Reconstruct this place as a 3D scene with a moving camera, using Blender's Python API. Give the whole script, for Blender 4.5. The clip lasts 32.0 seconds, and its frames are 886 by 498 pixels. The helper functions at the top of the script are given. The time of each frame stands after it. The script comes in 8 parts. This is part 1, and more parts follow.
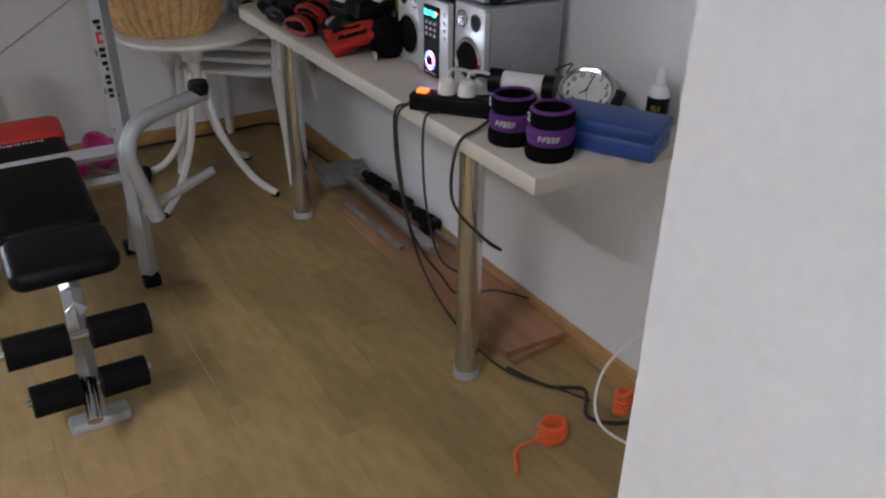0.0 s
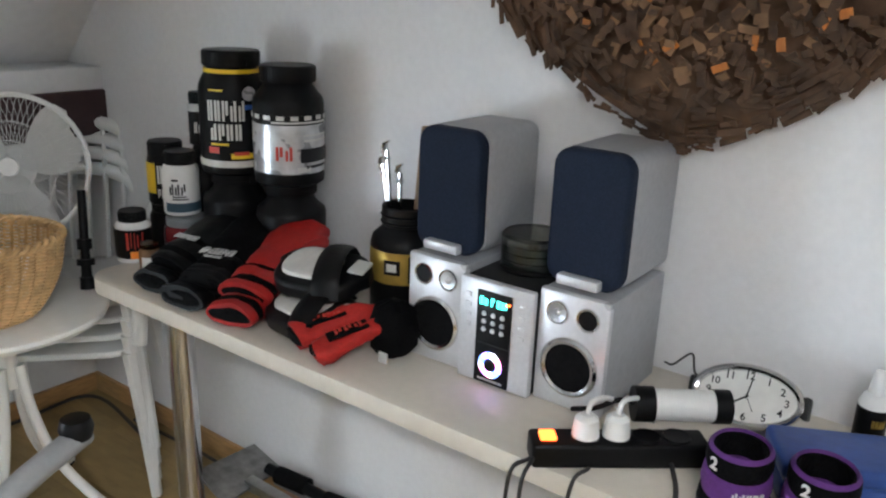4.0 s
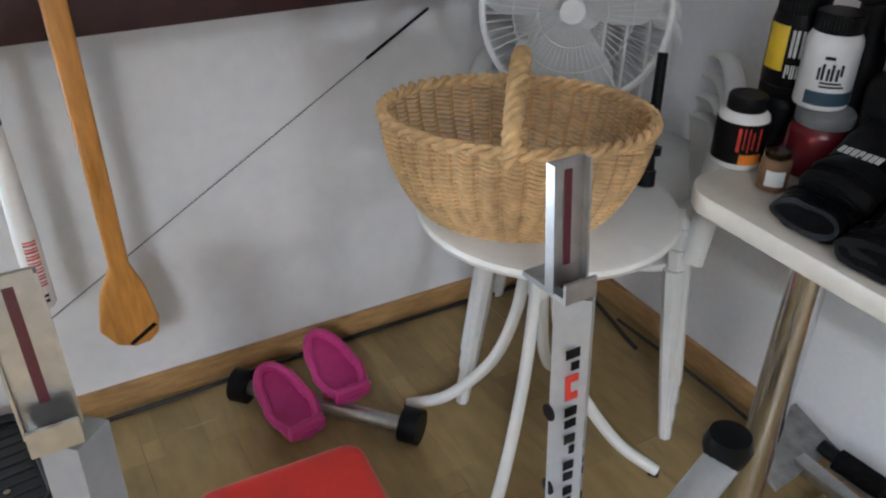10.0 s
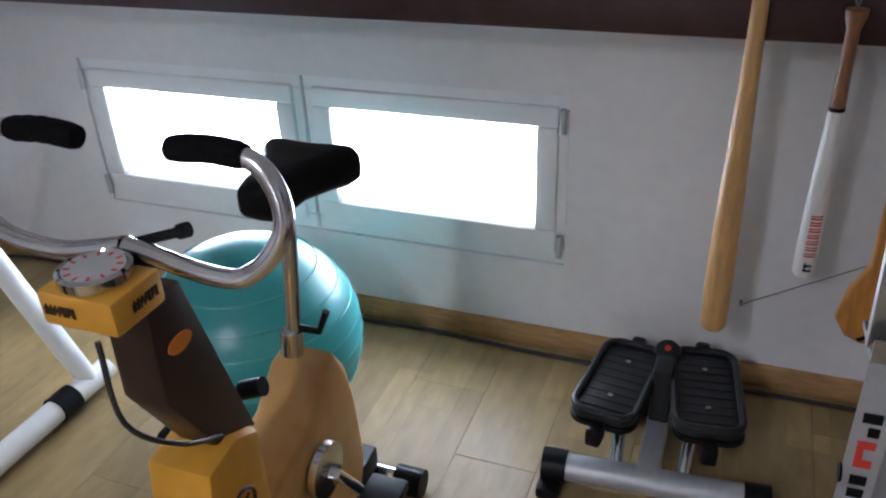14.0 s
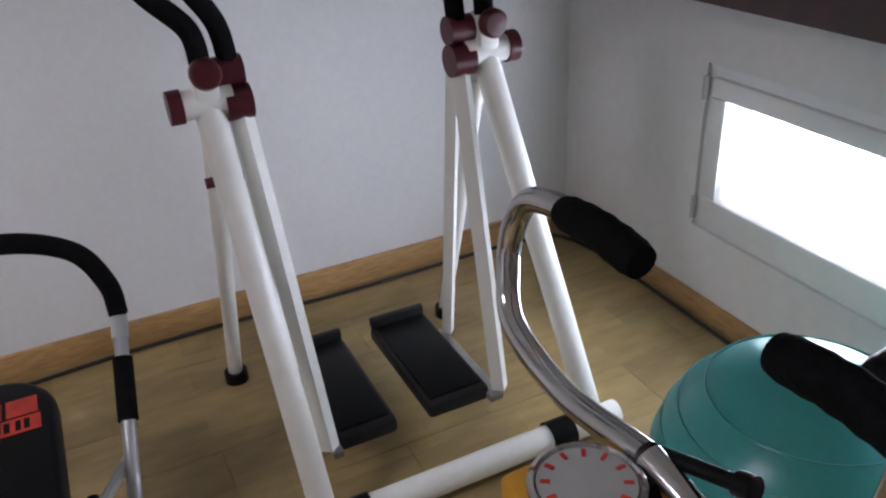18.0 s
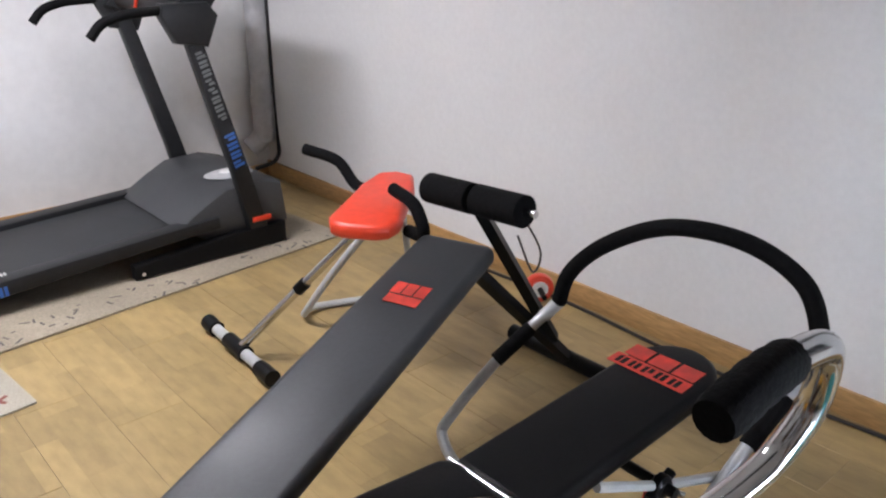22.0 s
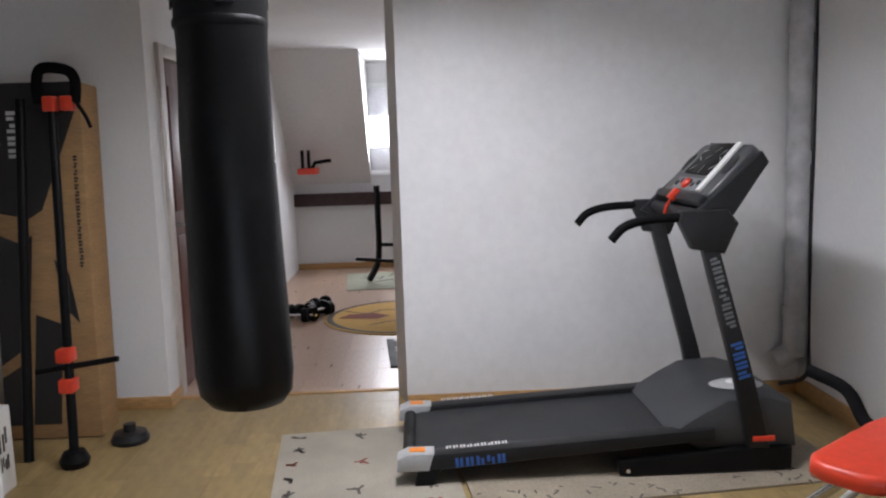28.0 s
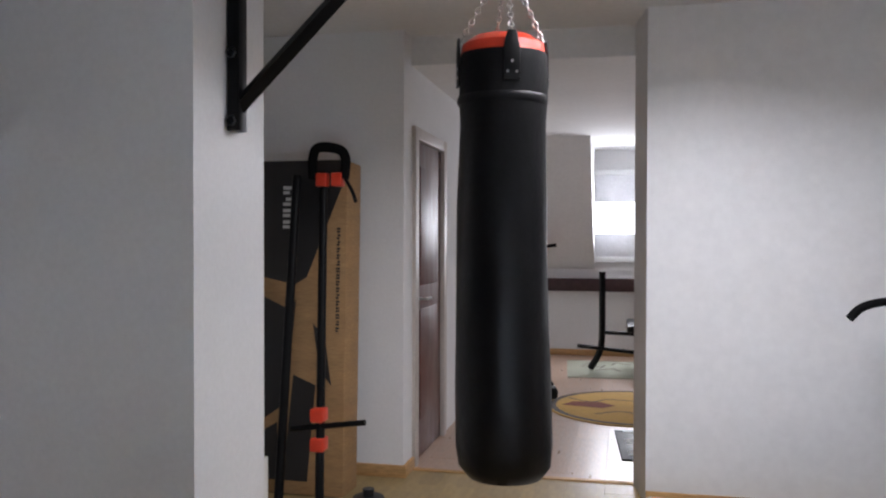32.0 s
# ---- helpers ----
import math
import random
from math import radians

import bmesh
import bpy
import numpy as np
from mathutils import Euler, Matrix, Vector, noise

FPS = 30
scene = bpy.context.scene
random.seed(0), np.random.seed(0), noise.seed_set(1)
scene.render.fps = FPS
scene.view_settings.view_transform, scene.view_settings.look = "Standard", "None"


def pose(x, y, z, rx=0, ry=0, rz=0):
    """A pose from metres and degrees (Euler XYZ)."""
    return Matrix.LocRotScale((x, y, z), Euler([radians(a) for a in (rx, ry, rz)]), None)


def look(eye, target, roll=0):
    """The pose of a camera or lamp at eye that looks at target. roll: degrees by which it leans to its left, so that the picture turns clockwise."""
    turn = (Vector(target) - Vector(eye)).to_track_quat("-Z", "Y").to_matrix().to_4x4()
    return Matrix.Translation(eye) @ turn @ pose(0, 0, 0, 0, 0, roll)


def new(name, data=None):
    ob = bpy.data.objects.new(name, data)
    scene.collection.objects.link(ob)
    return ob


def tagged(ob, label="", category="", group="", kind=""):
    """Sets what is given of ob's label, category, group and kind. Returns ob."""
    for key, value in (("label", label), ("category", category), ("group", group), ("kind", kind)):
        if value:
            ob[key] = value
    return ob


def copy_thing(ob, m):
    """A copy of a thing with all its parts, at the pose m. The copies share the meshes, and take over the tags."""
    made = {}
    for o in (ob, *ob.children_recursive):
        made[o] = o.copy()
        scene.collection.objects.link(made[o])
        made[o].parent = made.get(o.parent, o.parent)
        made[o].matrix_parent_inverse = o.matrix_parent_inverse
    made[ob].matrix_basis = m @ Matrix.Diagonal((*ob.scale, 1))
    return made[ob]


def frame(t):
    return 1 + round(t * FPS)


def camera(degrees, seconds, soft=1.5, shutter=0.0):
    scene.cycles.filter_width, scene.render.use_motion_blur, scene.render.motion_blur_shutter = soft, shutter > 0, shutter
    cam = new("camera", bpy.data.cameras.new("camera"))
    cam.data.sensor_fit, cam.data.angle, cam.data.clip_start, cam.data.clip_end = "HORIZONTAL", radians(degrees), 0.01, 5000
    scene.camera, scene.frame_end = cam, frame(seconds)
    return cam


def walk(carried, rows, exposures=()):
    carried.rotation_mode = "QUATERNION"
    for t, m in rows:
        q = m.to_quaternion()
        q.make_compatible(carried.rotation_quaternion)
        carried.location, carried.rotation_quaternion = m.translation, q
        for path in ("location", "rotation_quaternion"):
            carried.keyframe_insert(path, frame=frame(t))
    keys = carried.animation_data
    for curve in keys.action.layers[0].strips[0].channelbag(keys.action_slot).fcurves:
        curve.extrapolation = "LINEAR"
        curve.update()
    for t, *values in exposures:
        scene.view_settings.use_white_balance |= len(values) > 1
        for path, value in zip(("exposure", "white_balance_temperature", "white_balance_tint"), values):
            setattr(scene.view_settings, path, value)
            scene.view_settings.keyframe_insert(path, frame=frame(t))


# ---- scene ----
cam = camera(57.7, 32.0, soft=2.2, shutter=0.0)
PATH = [
    (0, (-1.277, -3.42, 1.308), (-0.345, -1.942, 0.335), 0.7),
    (0.5, (-1.185, -3.293, 1.293), (-0.352, -1.761, 0.314), 1.5),
    (1, (-1.185, -3.191, 1.311), (-0.229, -1.656, 0.456), 3.3),
    (1.5, (-1.192, -3.11, 1.318), (-0.115, -1.636, 0.502), 4.1),
    (2, (-1.149, -2.972, 1.304), (-0.027, -1.583, 0.404), 1.0),
    (2.5, (-1.157, -2.834, 1.33), (0.04, -1.43, 0.559), 2.3),
    (3, (-1.241, -2.679, 1.353), (0.135, -1.432, 0.611), 1.5),
    (3.5, (-1.313, -2.539, 1.366), (0.163, -1.357, 0.713), 2.4),
    (5.5, (-1.347, -2.069, 1.338), (0.29, -1.111, 0.704), -1.1),
    (6, (-1.28, -1.902, 1.328), (0.289, -0.85, 0.67), -3.3),
    (6.5, (-1.251, -1.745, 1.329), (0.333, -0.742, 0.632), -3.2),
    (7, (-1.274, -1.558, 1.308), (0.444, -0.882, 0.54), -2.8),
    (7.5, (-1.256, -1.457, 1.306), (0.488, -0.999, 0.439), -0.4),
    (8, (-1.226, -1.429, 1.297), (0.51, -1.091, 0.364), 0.3),
    (8.5, (-1.227, -1.436, 1.295), (0.434, -0.963, 0.287), 1.0),
    (9, (-1.316, -1.458, 1.3), (0.156, -0.6, 0.252), 2.2),
    (9.5, (-1.351, -1.503, 1.299), (-0.183, -0.222, 0.301), 1.8),
    (10, (-1.349, -1.599, 1.303), (-0.504, -0.116, 0.261), 0.8),
    (10.5, (-1.382, -1.642, 1.309), (-0.72, -0.016, 0.351), -0.9),
    (11, (-1.449, -1.66, 1.323), (-0.858, -0.016, 0.35), -0.5),
    (11.5, (-1.502, -1.671, 1.323), (-1.013, -0.021, 0.304), 0.5),
    (12, (-1.544, -1.676, 1.32), (-1.2, 0.005, 0.293), 0.2),
    (12.5, (-1.582, -1.694, 1.321), (-1.423, 0.02, 0.303), -0.9),
    (13, (-1.61, -1.706, 1.309), (-1.683, 0.002, 0.272), -1.2),
    (13.5, (-1.595, -1.736, 1.316), (-1.918, -0.047, 0.294), -1.5),
    (14, (-1.546, -1.765, 1.321), (-2.192, -0.145, 0.343), -2.6),
    (14.5, (-1.521, -1.799, 1.334), (-2.472, -0.342, 0.348), -3.7),
    (15, (-1.573, -1.808, 1.333), (-2.715, -0.47, 0.38), -5.2),
    (15.5, (-1.675, -1.804, 1.337), (-2.887, -0.522, 0.396), -6.0),
    (17.5, (-1.732, -1.552, 1.334), (-3.321, -0.681, 0.488), -4.8),
    (18, (-1.844, -1.454, 1.296), (-3.445, -0.724, 0.345), -3.4),
    (18.5, (-1.915, -1.404, 1.279), (-3.593, -0.892, 0.318), -3.6),
    (19, (-1.963, -1.235, 1.26), (-3.702, -1.284, 0.273), 2.0),
    (19.5, (-1.964, -1.112, 1.262), (-3.688, -1.427, 0.299), 1.5),
    (20, (-2.012, -0.987, 1.259), (-3.692, -1.542, 0.326), 1.7),
    (20.5, (-1.993, -0.938, 1.271), (-3.555, -1.713, 0.291), 5.1),
    (21, (-1.966, -0.949, 1.262), (-3.459, -1.839, 0.272), 4.2),
    (21.5, (-1.904, -0.937, 1.266), (-3.265, -2.136, 0.423), 0.2),
    (22, (-1.875, -0.936, 1.261), (-3.11, -2.319, 0.511), 0.2),
    (22.5, (-1.867, -0.953, 1.264), (-3.012, -2.462, 0.623), 0.5),
    (23, (-1.849, -0.977, 1.271), (-2.882, -2.612, 0.76), 0.6),
    (23.5, (-1.856, -1.004, 1.267), (-2.663, -2.789, 0.861), 1.7),
    (24, (-1.933, -1.056, 1.219), (-2.555, -2.945, 1.007), 1.9),
    (24.5, (-1.898, -1.049, 1.167), (-2.517, -2.95, 1.114), -1.6),
    (26.5, (-2.165, -0.907, 1.252), (-2.63, -2.838, 1.014), -1.8),
    (27, (-2.17, -0.924, 1.252), (-2.561, -2.857, 0.917), -2.1),
    (27.5, (-2.159, -0.921, 1.247), (-2.386, -2.881, 0.917), -1.7),
    (28, (-2.126, -0.906, 1.261), (-2.188, -2.889, 1.005), -1.8),
    (28.5, (-2.106, -0.882, 1.258), (-2.02, -2.875, 1.106), -0.1),
    (29, (-2.097, -0.865, 1.263), (-1.981, -2.861, 1.215), 0.6),
    (29.5, (-2.1, -0.845, 1.27), (-1.994, -2.841, 1.349), 0.7),
    (30, (-2.104, -0.823, 1.276), (-2.022, -2.815, 1.439), 0.5),
    (30.5, (-2.1, -0.832, 1.274), (-1.975, -2.825, 1.398), 0.4),
    (31, (-2.086, -0.839, 1.264), (-1.86, -2.825, 1.341), 0.2),
    (31.5, (-2.036, -0.872, 1.248), (-1.692, -2.842, 1.268), -0.2),
    (32, (-1.943, -0.915, 1.222), (-1.507, -2.866, 1.193), 0.1),
]
EXPOSURES = [(0.0, 0.50, 6450, 16), (1.0, 1.25, 6350, 12), (2.0, 1.45, 6400, 11), (3.0, 1.40, 6450, 10), (6.0, 1.55, 6500, 10), (8.0, 1.50, 6450, 10), (10.0, 1.55, 6150, 12), (11.0, 1.75, 5950, 10), (12.0, 1.68, 6000, 11), (13.2, 0.96, 5900, 16), (14.0, 0.50, 6050, 19), (14.5, 0.20, 6150, 18), (15.5, 0.08, 6250, 17), (18.0, 0.08, 6520, 20), (19.0, 0.18, 6520, 18), (20.5, 0.56, 6550, 20), (22.2, 0.78, 6500, 18), (23.0, 0.55, 6500, 18), (24.0, 0.25, 6500, 15), (27.0, 0.12, 6480, 15), (28.0, 0.15, 6450, 16), (30.0, 0.20, 6450, 17), (32.0, 0.20, 6420, 17)]
walk(cam, [(t, look(eye, target, roll)) for t, eye, target, roll in PATH], EXPOSURES)

# ---------------------------------------------------------------- light
world = bpy.data.worlds.new("world")
scene.world = world
world.use_nodes = True
wn = world.node_tree
sky = wn.nodes.new("ShaderNodeTexSky")
sky.sky_type = "NISHITA"
sky.sun_disc = False
sky.sun_elevation = radians(35)
sky.sun_rotation = radians(200)
wn.links.new(sky.outputs[0], wn.nodes["Background"].inputs[0])
wn.nodes["Background"].inputs[1].default_value = 0.12


def area_lamp(name, m, sx, sy, watts, colour):
    data = bpy.data.lights.new(name, "AREA")
    data.shape, data.size, data.size_y, data.energy, data.color = "RECTANGLE", sx, sy, watts, colour
    ob = new(name, data)
    ob.matrix_world = m
    return ob


# daylight in the two low panes of the north wall, the fluorescent fitting, the far room's window
area_lamp("window_daylight", look((-2.28, 0.035, 0.505), (-2.28, -2, 1.15)), 0.54, 0.27, 6.5, (0.74, 0.86, 1.0))
area_lamp("window_daylight", look((-2.99, 0.035, 0.505), (-2.99, -2, 1.15)), 0.54, 0.27, 6.5, (0.74, 0.86, 1.0))
area_lamp("tube_light", look((-2.225, -3.33, 2.165), (-2.225, -3.33, 0)), 0.20, 1.15  , 30, (0.91, 0.95, 1.0)).data.spread = radians(152)
area_lamp("far_window_daylight", look((-2.0, -9.16, 1.42), (-1.95, -6, 0.9)), 0.6, 0.6, 28, (0.9, 0.95, 1.0))

# ---------------------------------------------------------------- materials
def material(name, colour, rough=0.5, metal=0.0, grain=(40, 0.06), blotch=(3, 0.08), bump=0.0, bump_scale=120, spec=0.5,
             island=0.0, stretch=(1, 1, 1), coat=0.0, rough_var=0.08):
    m = bpy.data.materials.new(name)
    m.use_nodes = True
    nt = m.node_tree
    b = nt.nodes["Principled BSDF"]
    L = nt.links.new
    tc = nt.nodes.new("ShaderNodeTexCoord")
    mp = nt.nodes.new("ShaderNodeMapping")
    mp.inputs["Scale"].default_value = stretch
    L(tc.outputs["Object"], mp.inputs["Vector"])
    def tex(scale, detail):
        n = nt.nodes.new("ShaderNodeTexNoise")
        n.inputs["Scale"].default_value = scale
        n.inputs["Detail"].default_value = detail
        L(mp.outputs[0], n.inputs["Vector"])
        return n
    def remap(src, lo, hi):
        r = nt.nodes.new("ShaderNodeMapRange")
        r.inputs[1].default_value, r.inputs[2].default_value = 0.3, 0.7
        r.inputs[3].default_value, r.inputs[4].default_value = lo, hi
        L(src, r.inputs[0])
        return r.outputs[0]
    def times(a, bsock):
        n = nt.nodes.new("ShaderNodeMath")
        n.operation = "MULTIPLY"
        L(a, n.inputs[0])
        L(bsock, n.inputs[1])
        return n.outputs[0]
    g, s = tex(grain[0], 4), tex(blotch[0], 3)
    f = times(remap(g.outputs["Fac"], 1 - grain[1], 1 + grain[1]), remap(s.outputs["Fac"], 1 - blotch[1], 1 + blotch[1]))
    if island:
        oi = nt.nodes.new("ShaderNodeObjectInfo")
        r = nt.nodes.new("ShaderNodeMapRange")
        r.inputs[3].default_value, r.inputs[4].default_value = 1 - island, 1 + island
        L(oi.outputs["Random"], r.inputs[0])
        f = times(f, r.outputs[0])
    mix = nt.nodes.new("ShaderNodeVectorMath")
    mix.operation = "SCALE"
    mix.inputs[0].default_value = colour
    L(f, mix.inputs["Scale"])
    L(mix.outputs[0], b.inputs["Base Color"])
    L(remap(s.outputs["Fac"], max(0.02, rough - rough_var), min(1, rough + rough_var)), b.inputs["Roughness"])
    b.inputs["Metallic"].default_value = metal
    b.inputs["Specular IOR Level"].default_value = spec
    b.inputs["Coat Weight"].default_value = coat
    if bump:
        bt = tex(bump_scale, 3)
        bn = nt.nodes.new("ShaderNodeBump")
        bn.inputs["Strength"].default_value = bump
        bn.inputs["Distance"].default_value = 0.004
        L(bt.outputs["Fac"], bn.inputs["Height"])
        L(bn.outputs[0], b.inputs["Normal"])
    return m


def glowing(name, colour, strength):
    m = bpy.data.materials.new(name)
    m.use_nodes = True
    b = m.node_tree.nodes["Principled BSDF"]
    b.inputs["Base Color"].default_value = (*[c * 0.5 for c in colour], 1)
    b.inputs["Emission Color"].default_value = (*colour, 1)
    b.inputs["Emission Strength"].default_value = strength
    return m


PLASTER = material("plaster", (0.75, 0.75, 0.755), 0.9, grain=(60, 0.025), blotch=(1.6, 0.03), bump=0.15, bump_scale=90)
PLASTER_OLD = material("stained_plaster", (0.74, 0.735, 0.735), 0.9, grain=(25, 0.03), blotch=(1.8, 0.045), bump=0.2, bump_scale=45)
CEILING_MAT = material("ceiling_paint", (0.75, 0.745, 0.74), 0.92, grain=(30, 0.03), blotch=(1.2, 0.05), bump=0.2, bump_scale=60)
BOARD = material("laminate_plank", (0.318, 0.224, 0.100), 0.44, grain=(11, 0.13), blotch=(2.2, 0.15), bump=0.05, bump_scale=60, island=0.05, stretch=(3, 1, 1), spec=0.35)


def printed_strips(m, width, length, amount):
    """Prints short strips of differing tone on a laminate: a brick layout in the room's own coordinates scales the base colour."""
    nt = m.node_tree
    b = nt.nodes["Principled BSDF"]
    old = b.inputs["Base Color"].links[0].from_socket
    geo = nt.nodes.new("ShaderNodeNewGeometry")
    mp = nt.nodes.new("ShaderNodeMapping")
    mp.inputs["Rotation"].default_value = (0, 0, radians(90))
    nt.links.new(geo.outputs["Position"], mp.inputs["Vector"])
    br = nt.nodes.new("ShaderNodeTexBrick")
    br.offset = 0.37
    br.inputs["Color1"].default_value = (1 - amount, 1 - amount, 1 - amount, 1)
    br.inputs["Color2"].default_value = (1 + amount, 1 + amount, 1 + amount * 0.8, 1)
    br.inputs["Mortar"].default_value = (0.9, 0.88, 0.85, 1)
    for key, v in (("Scale", 1.0), ("Mortar Size", 0.0008), ("Brick Width", length), ("Row Height", width)):
        br.inputs[key].default_value = v
    nt.links.new(mp.outputs[0], br.inputs["Vector"])
    mul = nt.nodes.new("ShaderNodeVectorMath")
    mul.operation = "MULTIPLY"
    nt.links.new(old, mul.inputs[0])
    nt.links.new(br.outputs["Color"], mul.inputs[1])
    nt.links.new(mul.outputs[0], b.inputs["Base Color"])


printed_strips(BOARD, 0.096, 0.34, 0.13)
PINK_BOARD = material("pink_laminate_plank", (0.44, 0.30, 0.215), 0.35, grain=(14, 0.10), blotch=(4.5, 0.10), island=0.08, stretch=(7, 1, 1))
SCREED = material("old_screed", (0.10, 0.075, 0.05), 0.9)
BASEBOARD = material("wood_baseboard", (0.43, 0.25, 0.10), 0.5, grain=(20, 0.2), blotch=(3, 0.15), stretch=(1, 1, 6))
BEAM = material("dark_brown_beam", (0.042, 0.016, 0.017), 0.45, grain=(18, 0.25), blotch=(3, 0.2), bump=0.15, bump_scale=30)
PVC = material("white_pvc", (0.80, 0.82, 0.82), 0.35, grain=(30, 0.02), blotch=(4, 0.04))
DOORWOOD = material("brown_door", (0.12, 0.045, 0.035), 0.45, grain=(14, 0.2), stretch=(5, 5, 1))
DESK = material("cream_laminate", (0.62, 0.57, 0.49), 0.38, grain=(60, 0.03), blotch=(3, 0.06))
DESK_EDGE = material("cream_edge_band", (0.70, 0.62, 0.47), 0.42)
CHROME = material("chrome", (0.62, 0.62, 0.62), 0.16, 1.0, grain=(20, 0.05), blotch=(4, 0.08))
STEEL = material("brushed_steel", (0.45, 0.45, 0.44), 0.34, 1.0, grain=(60, 0.1))
SKYGLOW = glowing("bright_overcast", (0.93, 0.97, 1.0), 5.0)


# ---------------------------------------------------------------- mesh helpers
def finish(bm, smooth=40):
    me = bpy.data.meshes.new("mesh")
    bm.normal_update()
    if smooth:
        for f in bm.faces:
            f.smooth = True
        lim = radians(smooth)
        for e in bm.edges:
            e.smooth = len(e.link_faces) == 2 and e.calc_face_angle(0) < lim
    bm.to_mesh(me)
    bm.free()
    return me


def part(name, bm, mat, parent=None, label="", smooth=40):
    ob = new(name, finish(bm, smooth) if isinstance(bm, bmesh.types.BMesh) else bm)
    for m in (mat if isinstance(mat, (list, tuple)) else [mat]):
        if not ob.data.materials or len(ob.data.materials) < (len(mat) if isinstance(mat, (list, tuple)) else 1):
            ob.data.materials.append(m)
    if parent:
        ob.parent = parent
    if label:
        ob["label"] = label
    return ob


def thing(name, m, label, category, group="", kind=""):
    e = new(name)
    e.empty_display_size = 0.05
    e.matrix_world = m
    return tagged(e, label, category, group, kind)


def B():
    return bmesh.new()


def box(bm, lo, hi, bevel=0.0, seg=2, m=None):
    c = [(a + b) / 2 for a, b in zip(lo, hi)]
    s = [abs(b - a) for a, b in zip(lo, hi)]
    mat = (m or Matrix()) @ Matrix.Translation(c) @ Matrix.Diagonal((*s, 1))
    vs = bmesh.ops.create_cube(bm, size=1, matrix=mat)["verts"]
    if bevel:
        es = list({e for v in vs for e in v.link_edges})
        bmesh.ops.bevel(bm, geom=es, offset=bevel, segments=seg, affect="EDGES", profile=0.5, clamp_overlap=True)
    return bm


def rod(bm, p, q, r, r2=None, seg=14, caps=True):
    p, q = Vector(p), Vector(q)
    d = q - p
    m = Matrix.Translation((p + q) / 2) @ d.to_track_quat("Z", "Y").to_matrix().to_4x4()
    bmesh.ops.create_cone(bm, cap_ends=caps, segments=seg, radius1=r, radius2=r if r2 is None else r2, depth=d.length, matrix=m)
    return bm


def spline(pts, n=8):
    """Points along a smooth curve through pts."""
    P = [Vector(p) for p in pts]
    P = [P[0] * 2 - P[1]] + P + [P[-1] * 2 - P[-2]]
    out = []
    for i in range(1, len(P) - 2):
        for k in range(n):
            t = k / n
            a, b, c, d = P[i - 1:i + 3]
            out.append(0.5 * (2 * b + (c - a) * t + (2 * a - 5 * b + 4 * c - d) * t * t + (3 * b - a - 3 * c + d) * t ** 3))
    return out + [P[-2]]


def tube(bm, pts, r, seg=12, caps=True, flat=1.0):
    """A round tube along the points; r a number or one radius per point."""
    pts = [Vector(p) for p in pts]
    rs = r if isinstance(r, (list, tuple)) else [r] * len(pts)
    t0 = (pts[1] - pts[0]).normalized()
    up = Vector((0, 0, 1)) if abs(t0.z) < 0.9 else Vector((1, 0, 0))
    side = t0.cross(up).normalized()
    rings = []
    for i, p in enumerate(pts):
        t = (pts[min(i + 1, len(pts) - 1)] - pts[max(i - 1, 0)]).normalized()
        side = (side - t * side.dot(t)).normalized()
        u = side.cross(t)
        rings.append([bm.verts.new(p + rs[i] * (side * math.cos(a) + u * math.sin(a) * flat)) for a in [2 * math.pi * k / seg for k in range(seg)]])
    for a, b in zip(rings, rings[1:]):
        for k in range(seg):
            bm.faces.new((a[k], a[(k + 1) % seg], b[(k + 1) % seg], b[k]))
    if caps:
        bm.faces.new(rings[0][::-1])
        bm.faces.new(rings[-1])
    bmesh.ops.recalc_face_normals(bm, faces=bm.faces)
    return bm


def lathe(bm, prof, seg=28, m=None, sx=1.0, sy=1.0):
    """Turns a profile of (radius, height) round the z axis."""
    m = m or Matrix()
    rings = []
    for r, z in prof:
        if r < 1e-5:
            rings.append([bm.verts.new(m @ Vector((0, 0, z)))])
        else:
            rings.append([bm.verts.new(m @ Vector((r * sx * math.cos(2 * math.pi * k / seg), r * sy * math.sin(2 * math.pi * k / seg), z))) for k in range(seg)])
    for a, b in zip(rings, rings[1:]):
        for k in range(seg):
            k2 = (k + 1) % seg
            if len(a) == 1 and len(b) > 1:
                bm.faces.new((a[0], b[k2], b[k]))
            elif len(b) == 1 and len(a) > 1:
                bm.faces.new((a[k], a[k2], b[0]))
            elif len(a) > 1:
                bm.faces.new((a[k], a[k2], b[k2], b[k]))
    bmesh.ops.recalc_face_normals(bm, faces=bm.faces)
    return bm


def prism(bm, outline, z0, z1, bevel=0.0, m=None, seg=2):
    """An upright prism over a flat outline of (x, y)."""
    m = m or Matrix()
    lo = [bm.verts.new(m @ Vector((x, y, z0))) for x, y in outline]
    hi = [bm.verts.new(m @ Vector((x, y, z1))) for x, y in outline]
    n = len(outline)
    fs = [bm.faces.new(lo[::-1]), bm.faces.new(hi)]
    for k in range(n):
        fs.append(bm.faces.new((lo[k], lo[(k + 1) % n], hi[(k + 1) % n], hi[k])))
    bmesh.ops.recalc_face_normals(bm, faces=fs)
    if bevel:
        es = [e for e in {e for v in lo + hi for e in v.link_edges} if (e.verts[0] in lo) == (e.verts[1] in lo)]
        bmesh.ops.bevel(bm, geom=es, offset=bevel, segments=seg, affect="EDGES", profile=0.5, clamp_overlap=True)
    return bm


